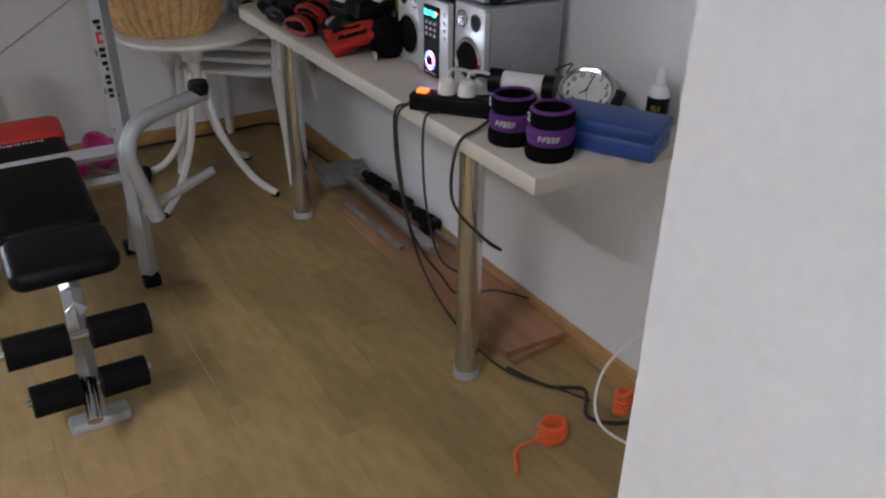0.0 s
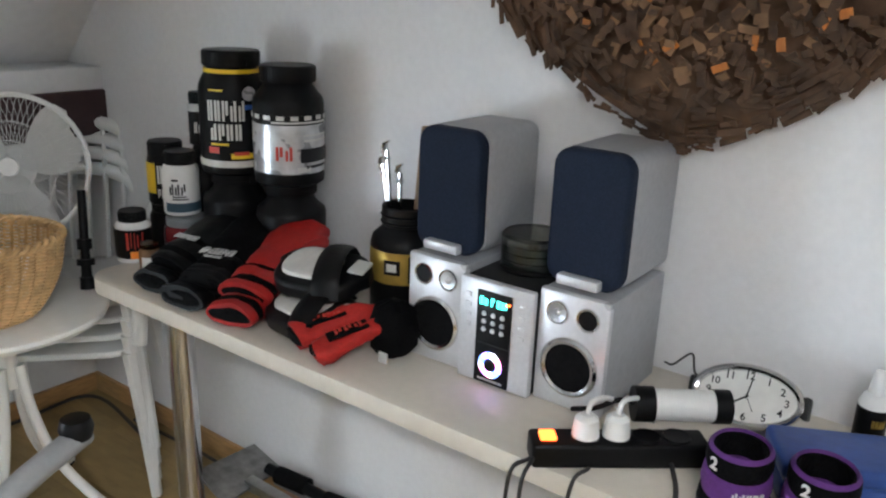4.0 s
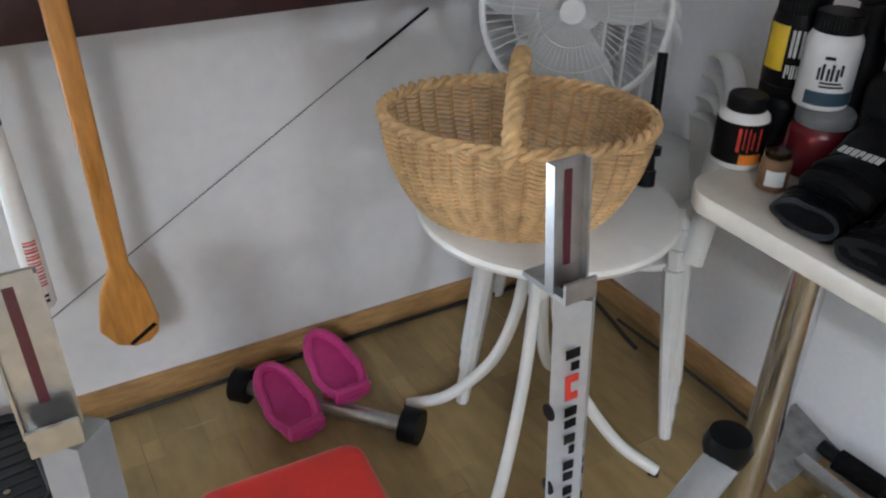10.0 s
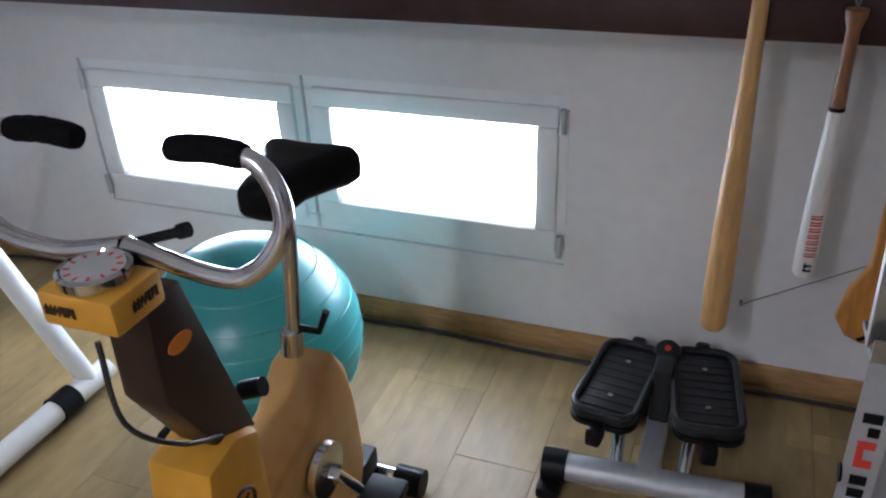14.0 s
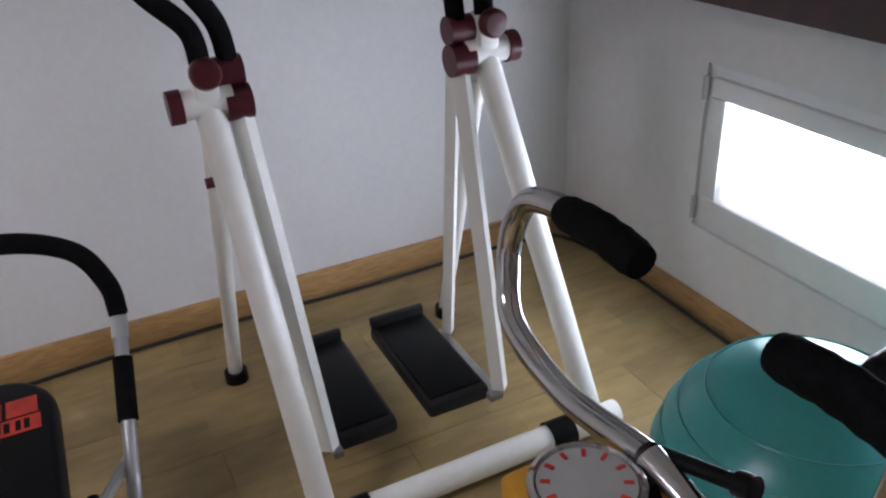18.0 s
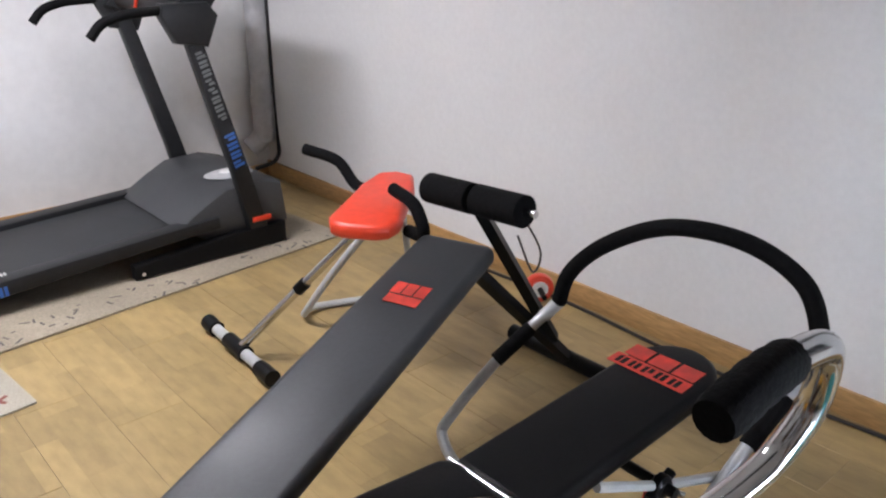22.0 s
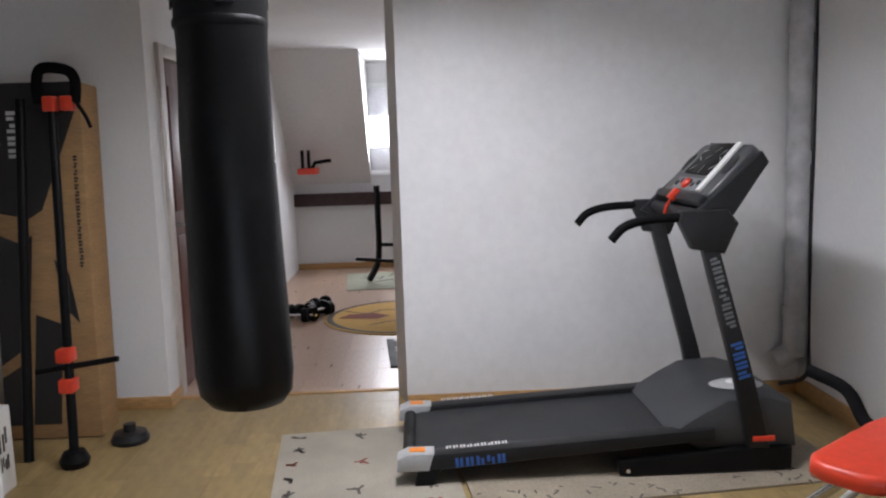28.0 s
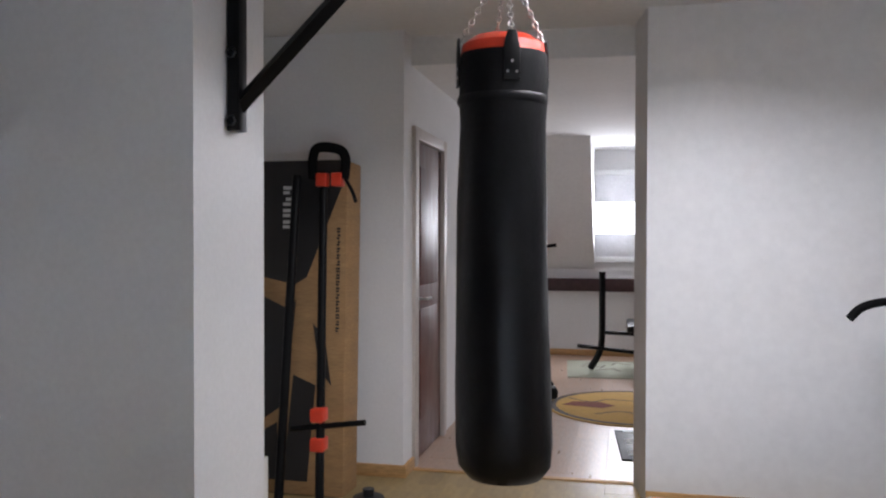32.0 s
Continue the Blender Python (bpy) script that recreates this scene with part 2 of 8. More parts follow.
def rounded(w, h, r, n=5):
    """Outline of a rounded rectangle round the origin."""
    out = []
    for cx, cy, a0 in ((w / 2 - r, h / 2 - r, 0), (-w / 2 + r, h / 2 - r, 90), (-w / 2 + r, -h / 2 + r, 180), (w / 2 - r, -h / 2 + r, 270)):
        for k in range(n + 1):
            a = radians(a0 + 90 * k / n)
            out.append((cx + r * math.cos(a), cy + r * math.sin(a)))
    return out


def writing(name, text, size, m, mat, parent=None, extrude=0.0006, bold=0.0, label="", squeeze=1.0):
    """Raised lettering as a mesh."""
    cu = bpy.data.curves.new("letters", "FONT")
    cu.body, cu.size, cu.extrude, cu.offset = text, size, extrude, bold
    cu.align_x, cu.align_y = "CENTER", "CENTER"
    tmp = bpy.data.objects.new("letters", cu)
    scene.collection.objects.link(tmp)
    me = bpy.data.meshes.new_from_object(tmp.evaluated_get(bpy.context.evaluated_depsgraph_get()))
    bpy.data.objects.remove(tmp)
    me.transform(m @ Matrix.Diagonal((squeeze, 1, 1, 1)))
    me.materials.clear()
    ob = part(name, me, mat, parent, label)
    return ob


# ---------------------------------------------------------------- structure
N, E, W, S, CEIL = 0.0, 0.0, -3.975, -4.70, 2.27
SILL = -5.0          # the line where the gym floor ends and the far room begins
FAR = Matrix.Translation((-2.06, -0.83, 0)) @ Matrix.Scale(0.87, 4) @ Matrix.Translation((2.06, 0.83, 0))          # scale of the far room
ALCOVE = Matrix.Translation((0.055, 0, 0)) @ Matrix.Diagonal((1, 1, 1.045, 1)) @ FAR
wall = lambda name, bm, mat=PLASTER, label="": tagged(part(name, bm, mat, None, label, smooth=0), label or "white plastered wall", "wall", kind="structure")

# north wall, low under the slope, with one wide opening for the two windows
WX0, WX1, WZ0, WZ1 = -3.36, -1.918, 0.258, 0.712
bm = B()
box(bm, (W - 0.3, N, -0.1), (WX0, N + 0.30, 1.10))
box(bm, (WX1, N, -0.1), (E + 0.3, N + 0.30, 1.10))
box(bm, (WX0, N, -0.1), (WX1, N + 0.30, WZ0))
box(bm, (WX0, N, WZ1), (WX1, N + 0.30, 1.10))
wall("wall_north", bm, PLASTER_OLD, "low white plastered knee wall under the roof slope")
bm = box(B(), (E, -5.45, -0.1), (E + 0.25, N, 2.6))
wall("wall_east", bm)
bm = box(B(), (W - 0.25, -11.2, -0.1), (W, N, 2.6))
wall("wall_west", bm)
bm = prism(B(), [(W, S), (W, SILL), (-2.0, SILL), (-2.05, S)], -0.1, 2.5)
wall("wall_south", bm, PLASTER_OLD, "white plastered wall behind the treadmill")
bm = prism(B(), [(-0.762, -2.975), (-0.762, -3.43), (E, -3.43), (E, -2.975)], -0.1, 2.5, 0.006)
wall("wall_pier", bm, PLASTER, "white plastered pier that carries the bag bracket")
DY0, DY1, DZ = -6.46, -5.715, 2.02
bm = B()
box(bm, (-0.68, DY1, -0.1), (0.95, -5.45, 2.75), m=FAR)
box(bm, (-0.68, -11.2, -0.1), (-0.40, DY0, 2.75), m=FAR)
box(bm, (-0.68, DY0, DZ), (-0.40, DY1, 2.75), m=FAR)
wall("wall_corridor", bm, PLASTER, "white plastered corridor wall with a door")
bm = box(B(), (W - 0.6, -11.2, -0.1), (0.25, -10.65, 1.2), m=FAR)
wall("wall_far", bm, PLASTER, "low white knee wall of the far room")
bm = box(B(), (-0.40, DY0 - 0.15, -0.1), (0.25, DY1 + 0.1, 2.5), m=FAR)
wall("wall_behind_door", bm)

# ceiling and the roof slopes
bm = box(B(), (W - 0.25, SILL, CEIL), (0.25, -1.18, CEIL + 0.2))
tagged(part("ceiling", bm, CEILING_MAT, None, smooth=0), "flat white painted attic ceiling", "ceiling", kind="structure")
FCEIL = 2.12          # the far room is a little lower, behind a lintel
bm = box(B(), (W - 0.25, -8.6, FCEIL), (0.25, SILL, CEIL + 0.2))
tagged(part("ceiling_far", bm, CEILING_MAT, None, smooth=0), "lower flat white ceiling of the far room", "ceiling", kind="structure")
def slope(name, y0, z0, y1, z1, x0=W - 0.25, x1=0.25):
    """A sloping slab of ceiling from the eaves (y0, z0) up to the flat ceiling (y1, z1)."""
    bm = B()
    d = Vector((y1 - y0, z1 - z0)).normalized() * 0.15
    n_ = Vector((-abs(d.y) * (1 if y1 < y0 else -1), abs(d.x)))
    if y1 < y0:
        n_ = Vector((abs(d.y), abs(d.x)))
    prism(bm, [(y0, z0), (y1, z1), (y1 + n_.x, z1 + n_.y), (y0 + n_.x, z0 + n_.y)], x0, x1, 0, Matrix(((0, 0, 1, 0), (1, 0, 0, 0), (0, 1, 0, 0), (0, 0, 0, 1))))
    return tagged(part(name, bm, CEILING_MAT, None, smooth=0), "sloping white plastered attic ceiling", "ceiling", kind="structure")
slope("ceiling_slope_north", 0.02, 1.075, -1.20, 2.28)
DX0, DX1 = -2.55, -1.66          # dormer of the far room
slope("ceiling_slope_south_1", -9.40, 0.87, -8.10, FCEIL + 0.01, W - 0.25, DX0)
slope("ceiling_slope_south_2", -9.40, 0.87, -8.10, FCEIL + 0.01, DX1, 0.25)
for k, (x0, x1) in enumerate(((DX0 - 0.06, DX0), (DX1, DX1 + 0.06))):
    bm = prism(B(), [(-8.11, FCEIL + 0.015), (-9.42, 0.87), (-9.42, FCEIL + 0.015)], x0, x1, 0, Matrix(((0, 0, 1, 0), (1, 0, 0, 0), (0, 1, 0, 0), (0, 0, 0, 1))))
    wall("wall_dormer_%d" % (k + 1), bm, PLASTER, "white plastered cheek of the far dormer")
bm = box(B(), (DX0, -9.62, 0.87), (DX1, -9.36, 0.975))
box(bm, (DX0, -9.62, 1.91), (DX1, -9.36, 2.3))
wall("wall_dormer_3", bm, PLASTER, "white plastered front of the far dormer")
bm = box(B(), (DX0, -9.62, FCEIL), (DX1, -8.05, FCEIL + 0.15))
tagged(part("ceiling_dormer", bm, CEILING_MAT, None, smooth=0), "flat white ceiling of the far dormer", "ceiling", kind="structure")

# dark beams along both eaves, with the white strip over the north one
bm = box(B(), (W, -0.21, 0.915), (E, 0.004, 1.045), 0.006)
tagged(part("beam_north", bm, BEAM), "dark brown wooden eaves beam", "beam", kind="structure")
bm = box(B(), (W, -0.20, 1.045), (E, 0.004, 1.11), 0.004)
tagged(part("trim_north", bm, PLASTER), "white painted strip over the beam", "trim", kind="structure")
bm = box(B(), (W - 0.3, -10.66, 0.77), (-0.68, -10.55, 0.92), 0.006, m=FAR)
tagged(part("beam_south", bm, BEAM), "dark brown wooden eaves beam of the far room", "beam", kind="structure")

# floor: a screed with laminate planks on it
bm = box(B(), (W - 0.25, -10.2, -0.2), (0.25, 0.3, -0.012))
floor = tagged(part("floor", bm, SCREED, None, smooth=0), "worn yellow-brown wood laminate floor", "floor", kind="structure")

# baseboards
def skirting(x0, y0, x1, y1, h=0.062, t=0.014):
    bm = B()
    lo = (min(x0, x1), min(y0, y1), -0.002)
    hi = (max(x0, x1), max(y0, y1), h)
    box(bm, lo, hi, 0.004)
    return tagged(part("baseboard", bm, BASEBOARD), "light brown wooden baseboard", "baseboard", kind="structure")
skirting(W, -0.014, -0.014, 0.003)
skirting(-0.014, -2.93, 0.003, 0.003)
skirting(W - 0.003, S, W + 0.014, -0.014, 0.080)
skirting(W + 0.014, S - 0.003, -2.05, S + 0.014)
skirting(-0.861, -4.853, 0, -4.836)
skirting(-0.875, -5.02, -0.858, -4.836)
skirting(W, -9.376, -0.86, -9.359)

# outside, beyond the panes
bm = box(B(), (-5.5, 1.2, -1.0), (1.5, 1.25, 3.0))
tagged(part("backdrop", bm, SKYGLOW, None, smooth=0), "bright overcast daylight outside the windows", "backdrop", kind="structure")

# ---------------------------------------------------------------- windows
def low_window(name, x0, x1, hinge):
    w = thing(name, pose((x0 + x1) / 2, 0.045, WZ0), "white plastic hopper window with a bright pane", "window", kind="structure")
    a, z0, z1 = (x1 - x0) / 2, 0.0, WZ1 - WZ0
    bm = B()
    for lo, hi in (((-a, -0.035, 0), (a, 0.035, 0.045)), ((-a, -0.035, z1 - 0.04), (a, 0.035, z1)), ((-a, -0.035, 0.045), (-a + 0.035, 0.035, z1 - 0.04)), ((a - 0.035, -0.035, 0.045), (a, 0.035, z1 - 0.04))):
        box(bm, lo, hi, 0.004)
    part("window_frame", bm, PVC, w)
    bm = B()
    c = 0.078
    for lo, hi in (((-a + 0.025, -0.05, 0.035), (a - 0.025, -0.002, c + 0.02)), ((-a + 0.025, -0.05, z1 - 0.082), (a - 0.025, -0.002, z1 - 0.03)), ((-a + 0.025, -0.05, c + 0.02), (-a + c, -0.002, z1 - 0.082)), ((a - c, -0.05, c + 0.02), (a - 0.025, -0.002, z1 - 0.082))):
        box(bm, lo, hi, 0.006)
    part("sash", bm, PVC, w)
    bm = box(B(), (-a + c - 0.005, -0.028, c + 0.015), (a - c + 0.005, -0.022, z1 - 0.077))
    pane = part("pane", bm, GLASS, w)
    pane.visible_shadow = False
    for z in (0.06, z1 - 0.06):
        rodm = rod(B(), (hinge * (a - 0.012), -0.056, z - 0.03), (hinge * (a - 0.012), -0.056, z + 0.03), 0.008)
        part("hinge", rodm, PVC_GREY, w, "grey hinge cap")
    return w


def clear_glass(name, colour=(0.95, 0.98, 0.98), rough=0.0):
    m = bpy.data.materials.new(name)
    m.use_nodes = True
    b = m.node_tree.nodes["Principled BSDF"]
    b.inputs["Base Color"].default_value = (*colour, 1)
    b.inputs["Transmission Weight"].default_value = 1.0
    b.inputs["Roughness"].default_value = rough
    b.inputs["IOR"].default_value = 1.45
    return m


GLASS = clear_glass("window_glass")
PVC_GREY = material("grey_plastic", (0.42, 0.43, 0.43), 0.45)
low_window("window_1", WX0, -2.634, -1)
low_window("window_2", -2.626, WX1, 1)

# ---------------------------------------------------------------- desk
DX, DY0_, DY1_ = -0.429, -2.385, -0.755
desk = thing("desk", pose(0, 0, 0), "long cream laminate worktop on chrome legs along the wall", "desk")
bm = prism(B(), [(-0.004, DY0_), (-0.004, DY1_)] + [(-0.004 - (-(DX) - 0.07) - 0.066 * math.sin(radians(a)) , DY1_ - 0.07 + 0.07 * math.cos(radians(a))) for a in range(0, 91, 15)] + [(DX, DY0_)], 0.680, 0.715, 0.003)
part("worktop", bm, DESK, desk)
for y in (-0.963, -2.03):
    bm = rod(B(), (-0.324, y, 0.02), (-0.324, y, 0.678), 0.03, seg=24)
    leg = part("leg", bm, CHROME, desk)
    part("foot", rod(B(), (-0.324, y, 0), (-0.324, y, 0.02), 0.034, seg=24), PVC_GREY, leg)
    part("flange", rod(B(), (-0.324, y, 0.670), (-0.324, y, 0.680), 0.05, seg=24), CHROME, leg)

# ---------------------------------------------------------------- materials of the things
BLACK = material("black_plastic", (0.005, 0.005, 0.0055), 0.42, spec=0.15, grain=(50, 0.15), blotch=(5, 0.2))
BLACK_VINYL = material("black_vinyl", (0.0045, 0.0045, 0.005), 0.40, spec=0.14, grain=(120, 0.15), bump=0.12, bump_scale=260)
FOAM = material("black_foam", (0.005, 0.005, 0.0055), 0.85, spec=0.1, grain=(90, 0.3), bump=0.4, bump_scale=220)
GREY_VINYL = material("worn_grey_vinyl", (0.022, 0.024, 0.027), 0.50, grain=(90, 0.1), blotch=(4, 0.25), bump=0.1, bump_scale=200)
RED_VINYL = material("red_vinyl", (0.50, 0.028, 0.022), 0.38, grain=(90, 0.05), blotch=(4, 0.1), bump=0.08, bump_scale=200)
ORANGE_RED = material("orange_red_plastic", (0.72, 0.055, 0.022), 0.36, blotch=(4, 0.08))
RED_PRINT = material("red_print", (0.55, 0.04, 0.025), 0.5, blotch=(20, 0.25))
WHITE_PAINT = material("white_enamel", (0.78, 0.77, 0.73), 0.35, grain=(30, 0.03), blotch=(3, 0.06))
WHITE_PLASTIC = material("white_plastic", (0.76, 0.76, 0.74), 0.42, grain=(50, 0.03), blotch=(3, 0.05))
MAROON = material("maroon_plastic", (0.075, 0.009, 0.016), 0.35, blotch=(6, 0.15))
SILVER_PAINT = material("silver_grey_paint", (0.40, 0.41, 0.42), 0.36, 0.35, grain=(60, 0.06), blotch=(4, 0.08))
TEAL = material("teal_rubber", (0.035, 0.29, 0.285), 0.36, grain=(60, 0.04), blotch=(3, 0.08))
YELLOW = material("amber_plastic", (0.62, 0.30, 0.030), 0.4, grain=(30, 0.06), blotch=(5, 0.12))
TAN = material("tan_plastic", (0.58, 0.33, 0.11), 0.42, grain=(20, 0.08), blotch=(6, 0.18))
BROWN_PANEL = material("dark_brown_panel", (0.035, 0.018, 0.013), 0.4)
WICKER = material("wicker", (0.60, 0.39, 0.18), 0.55, grain=(60, 0.22), blotch=(8, 0.22), bump=0.2, bump_scale=200)
WICKER_DARK = material("wicker_stakes", (0.46, 0.27, 0.11), 0.6, grain=(60, 0.25), blotch=(8, 0.2))
PALE_WOOD = material("pale_ash_wood", (0.58, 0.34, 0.13), 0.42, grain=(18, 0.14), blotch=(4, 0.12), stretch=(6, 6, 1))
AMBER_WOOD = material("amber_varnished_wood", (0.50, 0.22, 0.045), 0.35, grain=(18, 0.18), blotch=(4, 0.15), stretch=(6, 6, 1))
PINK = material("pink_rubber", (0.50, 0.035, 0.19), 0.55, grain=(70, 0.08), blotch=(6, 0.1))
DARK_GREY = material("dark_grey_plastic", (0.016, 0.0165, 0.018), 0.45, spec=0.28, grain=(60, 0.12), blotch=(5, 0.15))
MID_GREY = material("mid_grey_plastic", (0.17, 0.18, 0.185), 0.42, blotch=(5, 0.1))
LETTER_WHITE = material("white_print", (0.62, 0.62, 0.60), 0.6)
BLUE_PRINT = material("blue_print", (0.03, 0.12, 0.42), 0.5)
ORANGE_PRINT = material("orange_print", (0.85, 0.25, 0.02), 0.5)
CABLE = material("black_cable", (0.02, 0.018, 0.018), 0.5)
LEATHER = material("black_leather", (0.004, 0.004, 0.0045), 0.42, spec=0.2, grain=(50, 0.2), blotch=(6, 0.25), bump=0.25, bump_scale=60)
MIRROR_GLASS = material("mirror_glass", (0.86, 0.88, 0.87), 0.03, 1.0, grain=(5, 0.0), blotch=(2, 0.01), rough_var=0.01)


def strip_text(name, w, h, m, mat, parent, bars, label=""):
    """Unreadable or branded lettering as plain raised bars: bars are (x0, x1, z0, z1) as shares of w and h."""
    bm = B()
    for x0, x1, y0, y1 in bars:
        box(bm, ((x0 - 0.5) * w, (y0 - 0.5) * h, 0), ((x1 - 0.5) * w, (y1 - 0.5) * h, 0.0012), m=m)
    ob = part(name, bm, mat, parent, label, smooth=0)
    ob["kind"] = "stuff"
    return ob


def letters(n, seed, y0=0.0, y1=1.0, x0=0.0, x1=1.0):
    """A line of illegible print as n pairs of plain upright bars of uneven height."""
    r = random.Random(seed)
    out, w = [], (x1 - x0) / n
    for k in range(n):
        a, h = x0 + k * w, y1 - y0
        out.append((a + 0.08 * w, a + 0.36 * w, y0, y1 - r.choice((0.0, 0.0, 0.25)) * h))
        out.append((a + 0.50 * w, a + 0.80 * w, y0 + r.choice((0.0, 0.0, 0.3)) * h, y1))
    return out


def on_plane(origin, xdir, ydir):
    """The pose whose x and y axes run along a surface."""
    x = Vector(xdir).normalized()
    z = x.cross(Vector(ydir)).normalized()
    y = z.cross(x)
    m = Matrix((x, y, z)).transposed().to_4x4()
    m.translation = origin
    return m


# ---------------------------------------------------------------- round table, chairs, fan and basket in the corner
def round_table(x, y):
    t = thing("round_table", pose(x, y, 0), "white round bistro table with four curved legs", "table")
    part("tabletop", lathe(B(), [(0, 0.578), (0.225, 0.578), (0.238, 0.584), (0.243, 0.594), (0.24, 0.602), (0.228, 0.606), (0, 0.606)], 48), WHITE_PAINT, t)
    part("collar", lathe(B(), [(0.03, 0.49), (0.036, 0.495), (0.036, 0.555), (0.03, 0.56)], 20), WHITE_PAINT, t)
    part("column", rod(B(), (0, 0, 0.40), (0, 0, 0.578), 0.024, seg=18), WHITE_PAINT, t)
    for k in range(4):
        a = radians(40 + 90 * k)
        c, s = math.cos(a), math.sin(a)
        pts = spline([(0.03 * c, 0.03 * s, 0.46), (0.045 * c, 0.045 * s, 0.34), (0.09 * c, 0.09 * s, 0.20), (0.19 * c, 0.19 * s, 0.07), (0.285 * c, 0.285 * s, 0.014)], 6)
        leg = part("leg", tube(B(), pts, 0.013, 12), WHITE_PAINT, t)
        part("cap", rod(B(), (0.27 * c, 0.27 * s, 0.011), (0.292 * c, 0.292 * s, 0.011), 0.012, seg=10), BLACK, leg)
    return t


round_table(-0.53, -0.55)


def plastic_chair(name, m, label):
    c = thing(name, m, label, "chair", "stacked plastic chairs")
    # seat shell
    part("seat", prism(B(), rounded(0.40, 0.38, 0.07, 5), 0.405, 0.425, 0.008), WHITE_PLASTIC, c)
    # back: rounded hoop with vertical slats
    pts = spline([(-0.19, 0.17, 0.42), (-0.205, 0.21, 0.58), (-0.17, 0.245, 0.74), (-0.08, 0.262, 0.81), (0.08, 0.262, 0.81), (0.17, 0.245, 0.74), (0.205, 0.21, 0.58), (0.19, 0.17, 0.42)], 6)
    part("back_frame", tube(B(), pts, 0.02, 10), WHITE_PLASTIC, c)
    for x in (-0.12, -0.072, -0.024, 0.024, 0.072, 0.12):
        bm = tube(B(), spline([(x, 0.175, 0.42), (x * 1.05, 0.215, 0.60), (x, 0.255, 0.795)], 4), 0.014, 8, flat=0.45)
        part("slat", bm, WHITE_PLASTIC, c)
    for sx in (-1, 1):
        pts = spline([(sx * 0.21, 0.20, 0.61), (sx * 0.245, 0.08, 0.635), (sx * 0.25, -0.10, 0.625), (sx * 0.235, -0.19, 0.58), (sx * 0.22, -0.20, 0.45)], 6)
        part("armrest", tube(B(), pts, 0.02, 10, flat=0.6), WHITE_PLASTIC, c)
        for sy in (-1, 1):
            top, bot = (sx * 0.19, sy * 0.17, 0.42), (sx * 0.235, sy * (0.215 if sy < 0 else 0.25), 0.0)
            bm = B()
            tube(bm, spline([top, ((top[0] + bot[0]) / 2, (top[1] + bot[1]) / 2 - 0.01 * sy, 0.2), bot], 5), [0.036, 0.034, 0.032, 0.030, 0.029, 0.027, 0.026, 0.025, 0.024, 0.023, 0.022], 8, flat=0.7)
            part("leg", bm, WHITE_PLASTIC, c)
    return c


chair = plastic_chair("plastic_chair", pose(-0.27, -0.37, 0, 0, 0, -43), "white plastic garden chair, lowest of a stack in the corner")
for k in range(1, 4):
    o = copy_thing(chair, pose(-0.27 + 0.006 * k, -0.37 + 0.006 * k, 0.045 * k, 0, 0, -43))
    o["label"] = "white plastic garden chair stacked on the others"


def fan(m):
    f = thing("table_fan", m, "white table fan with three wide blades, on the stacked chairs", "fan")
    part("base", lathe(B(), [(0, 0), (0.09, 0), (0.092, 0.012), (0.07, 0.028), (0.02, 0.034), (0, 0.034)], 28), WHITE_PLASTIC, f)
    part("neck", rod(B(), (0, 0, 0.03), (0, 0, 0.30), 0.014), WHITE_PLASTIC, f)
    hub = Matrix.Translation((0, -0.03, 0.345)) @ Matrix.Rotation(radians(80), 4, "X")
    part("motor", lathe(B(), [(0, -0.10), (0.035, -0.10), (0.05, -0.07), (0.05, -0.01), (0, -0.01)], 20, hub), WHITE_PLASTIC, f)
    g = B()
    rim = [hub @ Vector((0.19 * math.cos(a), 0.19 * math.sin(a), 0.03)) for a in [2 * math.pi * k / 40 for k in range(41)]]
    tube(g, rim, 0.007, 8)
    part("guard_ring", g, WHITE_PLASTIC, f)
    g = B()
    for side in (0, 1):
        for k in range(60):
            a = 2 * math.pi * k / 60
            d = Vector((math.cos(a), math.sin(a), 0))
            pts = [hub @ (d * r + Vector((0, 0, z))) for r, z in (((0.035, 0.068), (0.12, 0.062), (0.17, 0.046), (0.19, 0.03)) if side else ((0.05, -0.03), (0.13, -0.02), (0.19, 0.03)))]
            tube(g, pts, 0.0008, 4, caps=False)
    for r, z in ((0.07, 0.0665), (0.12, 0.062)):
        tube(g, [hub @ Vector((r * math.cos(2 * math.pi * k / 32), r * math.sin(2 * math.pi * k / 32), z)) for k in range(33)], 0.0012, 4, caps=False)
    part("guard_wire_mesh", g, WHITE_PLASTIC, f)["kind"] = "stuff"
    part("hub_cap", lathe(B(), [(0.026, 0.062), (0.024, 0.067), (0, 0.069)], 20, hub), WHITE_PLASTIC, f)
    for k in range(3):
        rot = hub @ Matrix.Rotation(radians(120 * k + 25), 4, "Z")
        bm = B()
        n, rows_ = 9, []
        for i in range(n):
            u = i / (n - 1)
            r = 0.015 + 0.158 * u
            half = 0.02 + 0.070 * math.sin(min(1.0, u * 1.15) * math.pi * 0.62) * (1 if u < 0.8 else math.sqrt(max(0.05, 1 - ((u - 0.8) / 0.2) ** 2 * 0.8)))
            rows_.append([bm.verts.new(rot @ Vector((r + 0.01 * abs(v), v * half + 0.03 * u, 0.022 - 0.018 * v))) for v in (-1, -0.5, 0, 0.5, 1)])
        for a, b in zip(rows_, rows_[1:]):
            for j in range(4):
                bm.faces.new((a[j], a[j + 1], b[j + 1], b[j]))
        bmesh.ops.solidify(bm, geom=bm.faces[:], thickness=0.0025)
        part("blade", bm, WHITE_PLASTIC, f)
    return f


fan(pose(-0.33, -0.335, 0.562, 0, 0, -45) @ Matrix.Scale(0.95, 4))


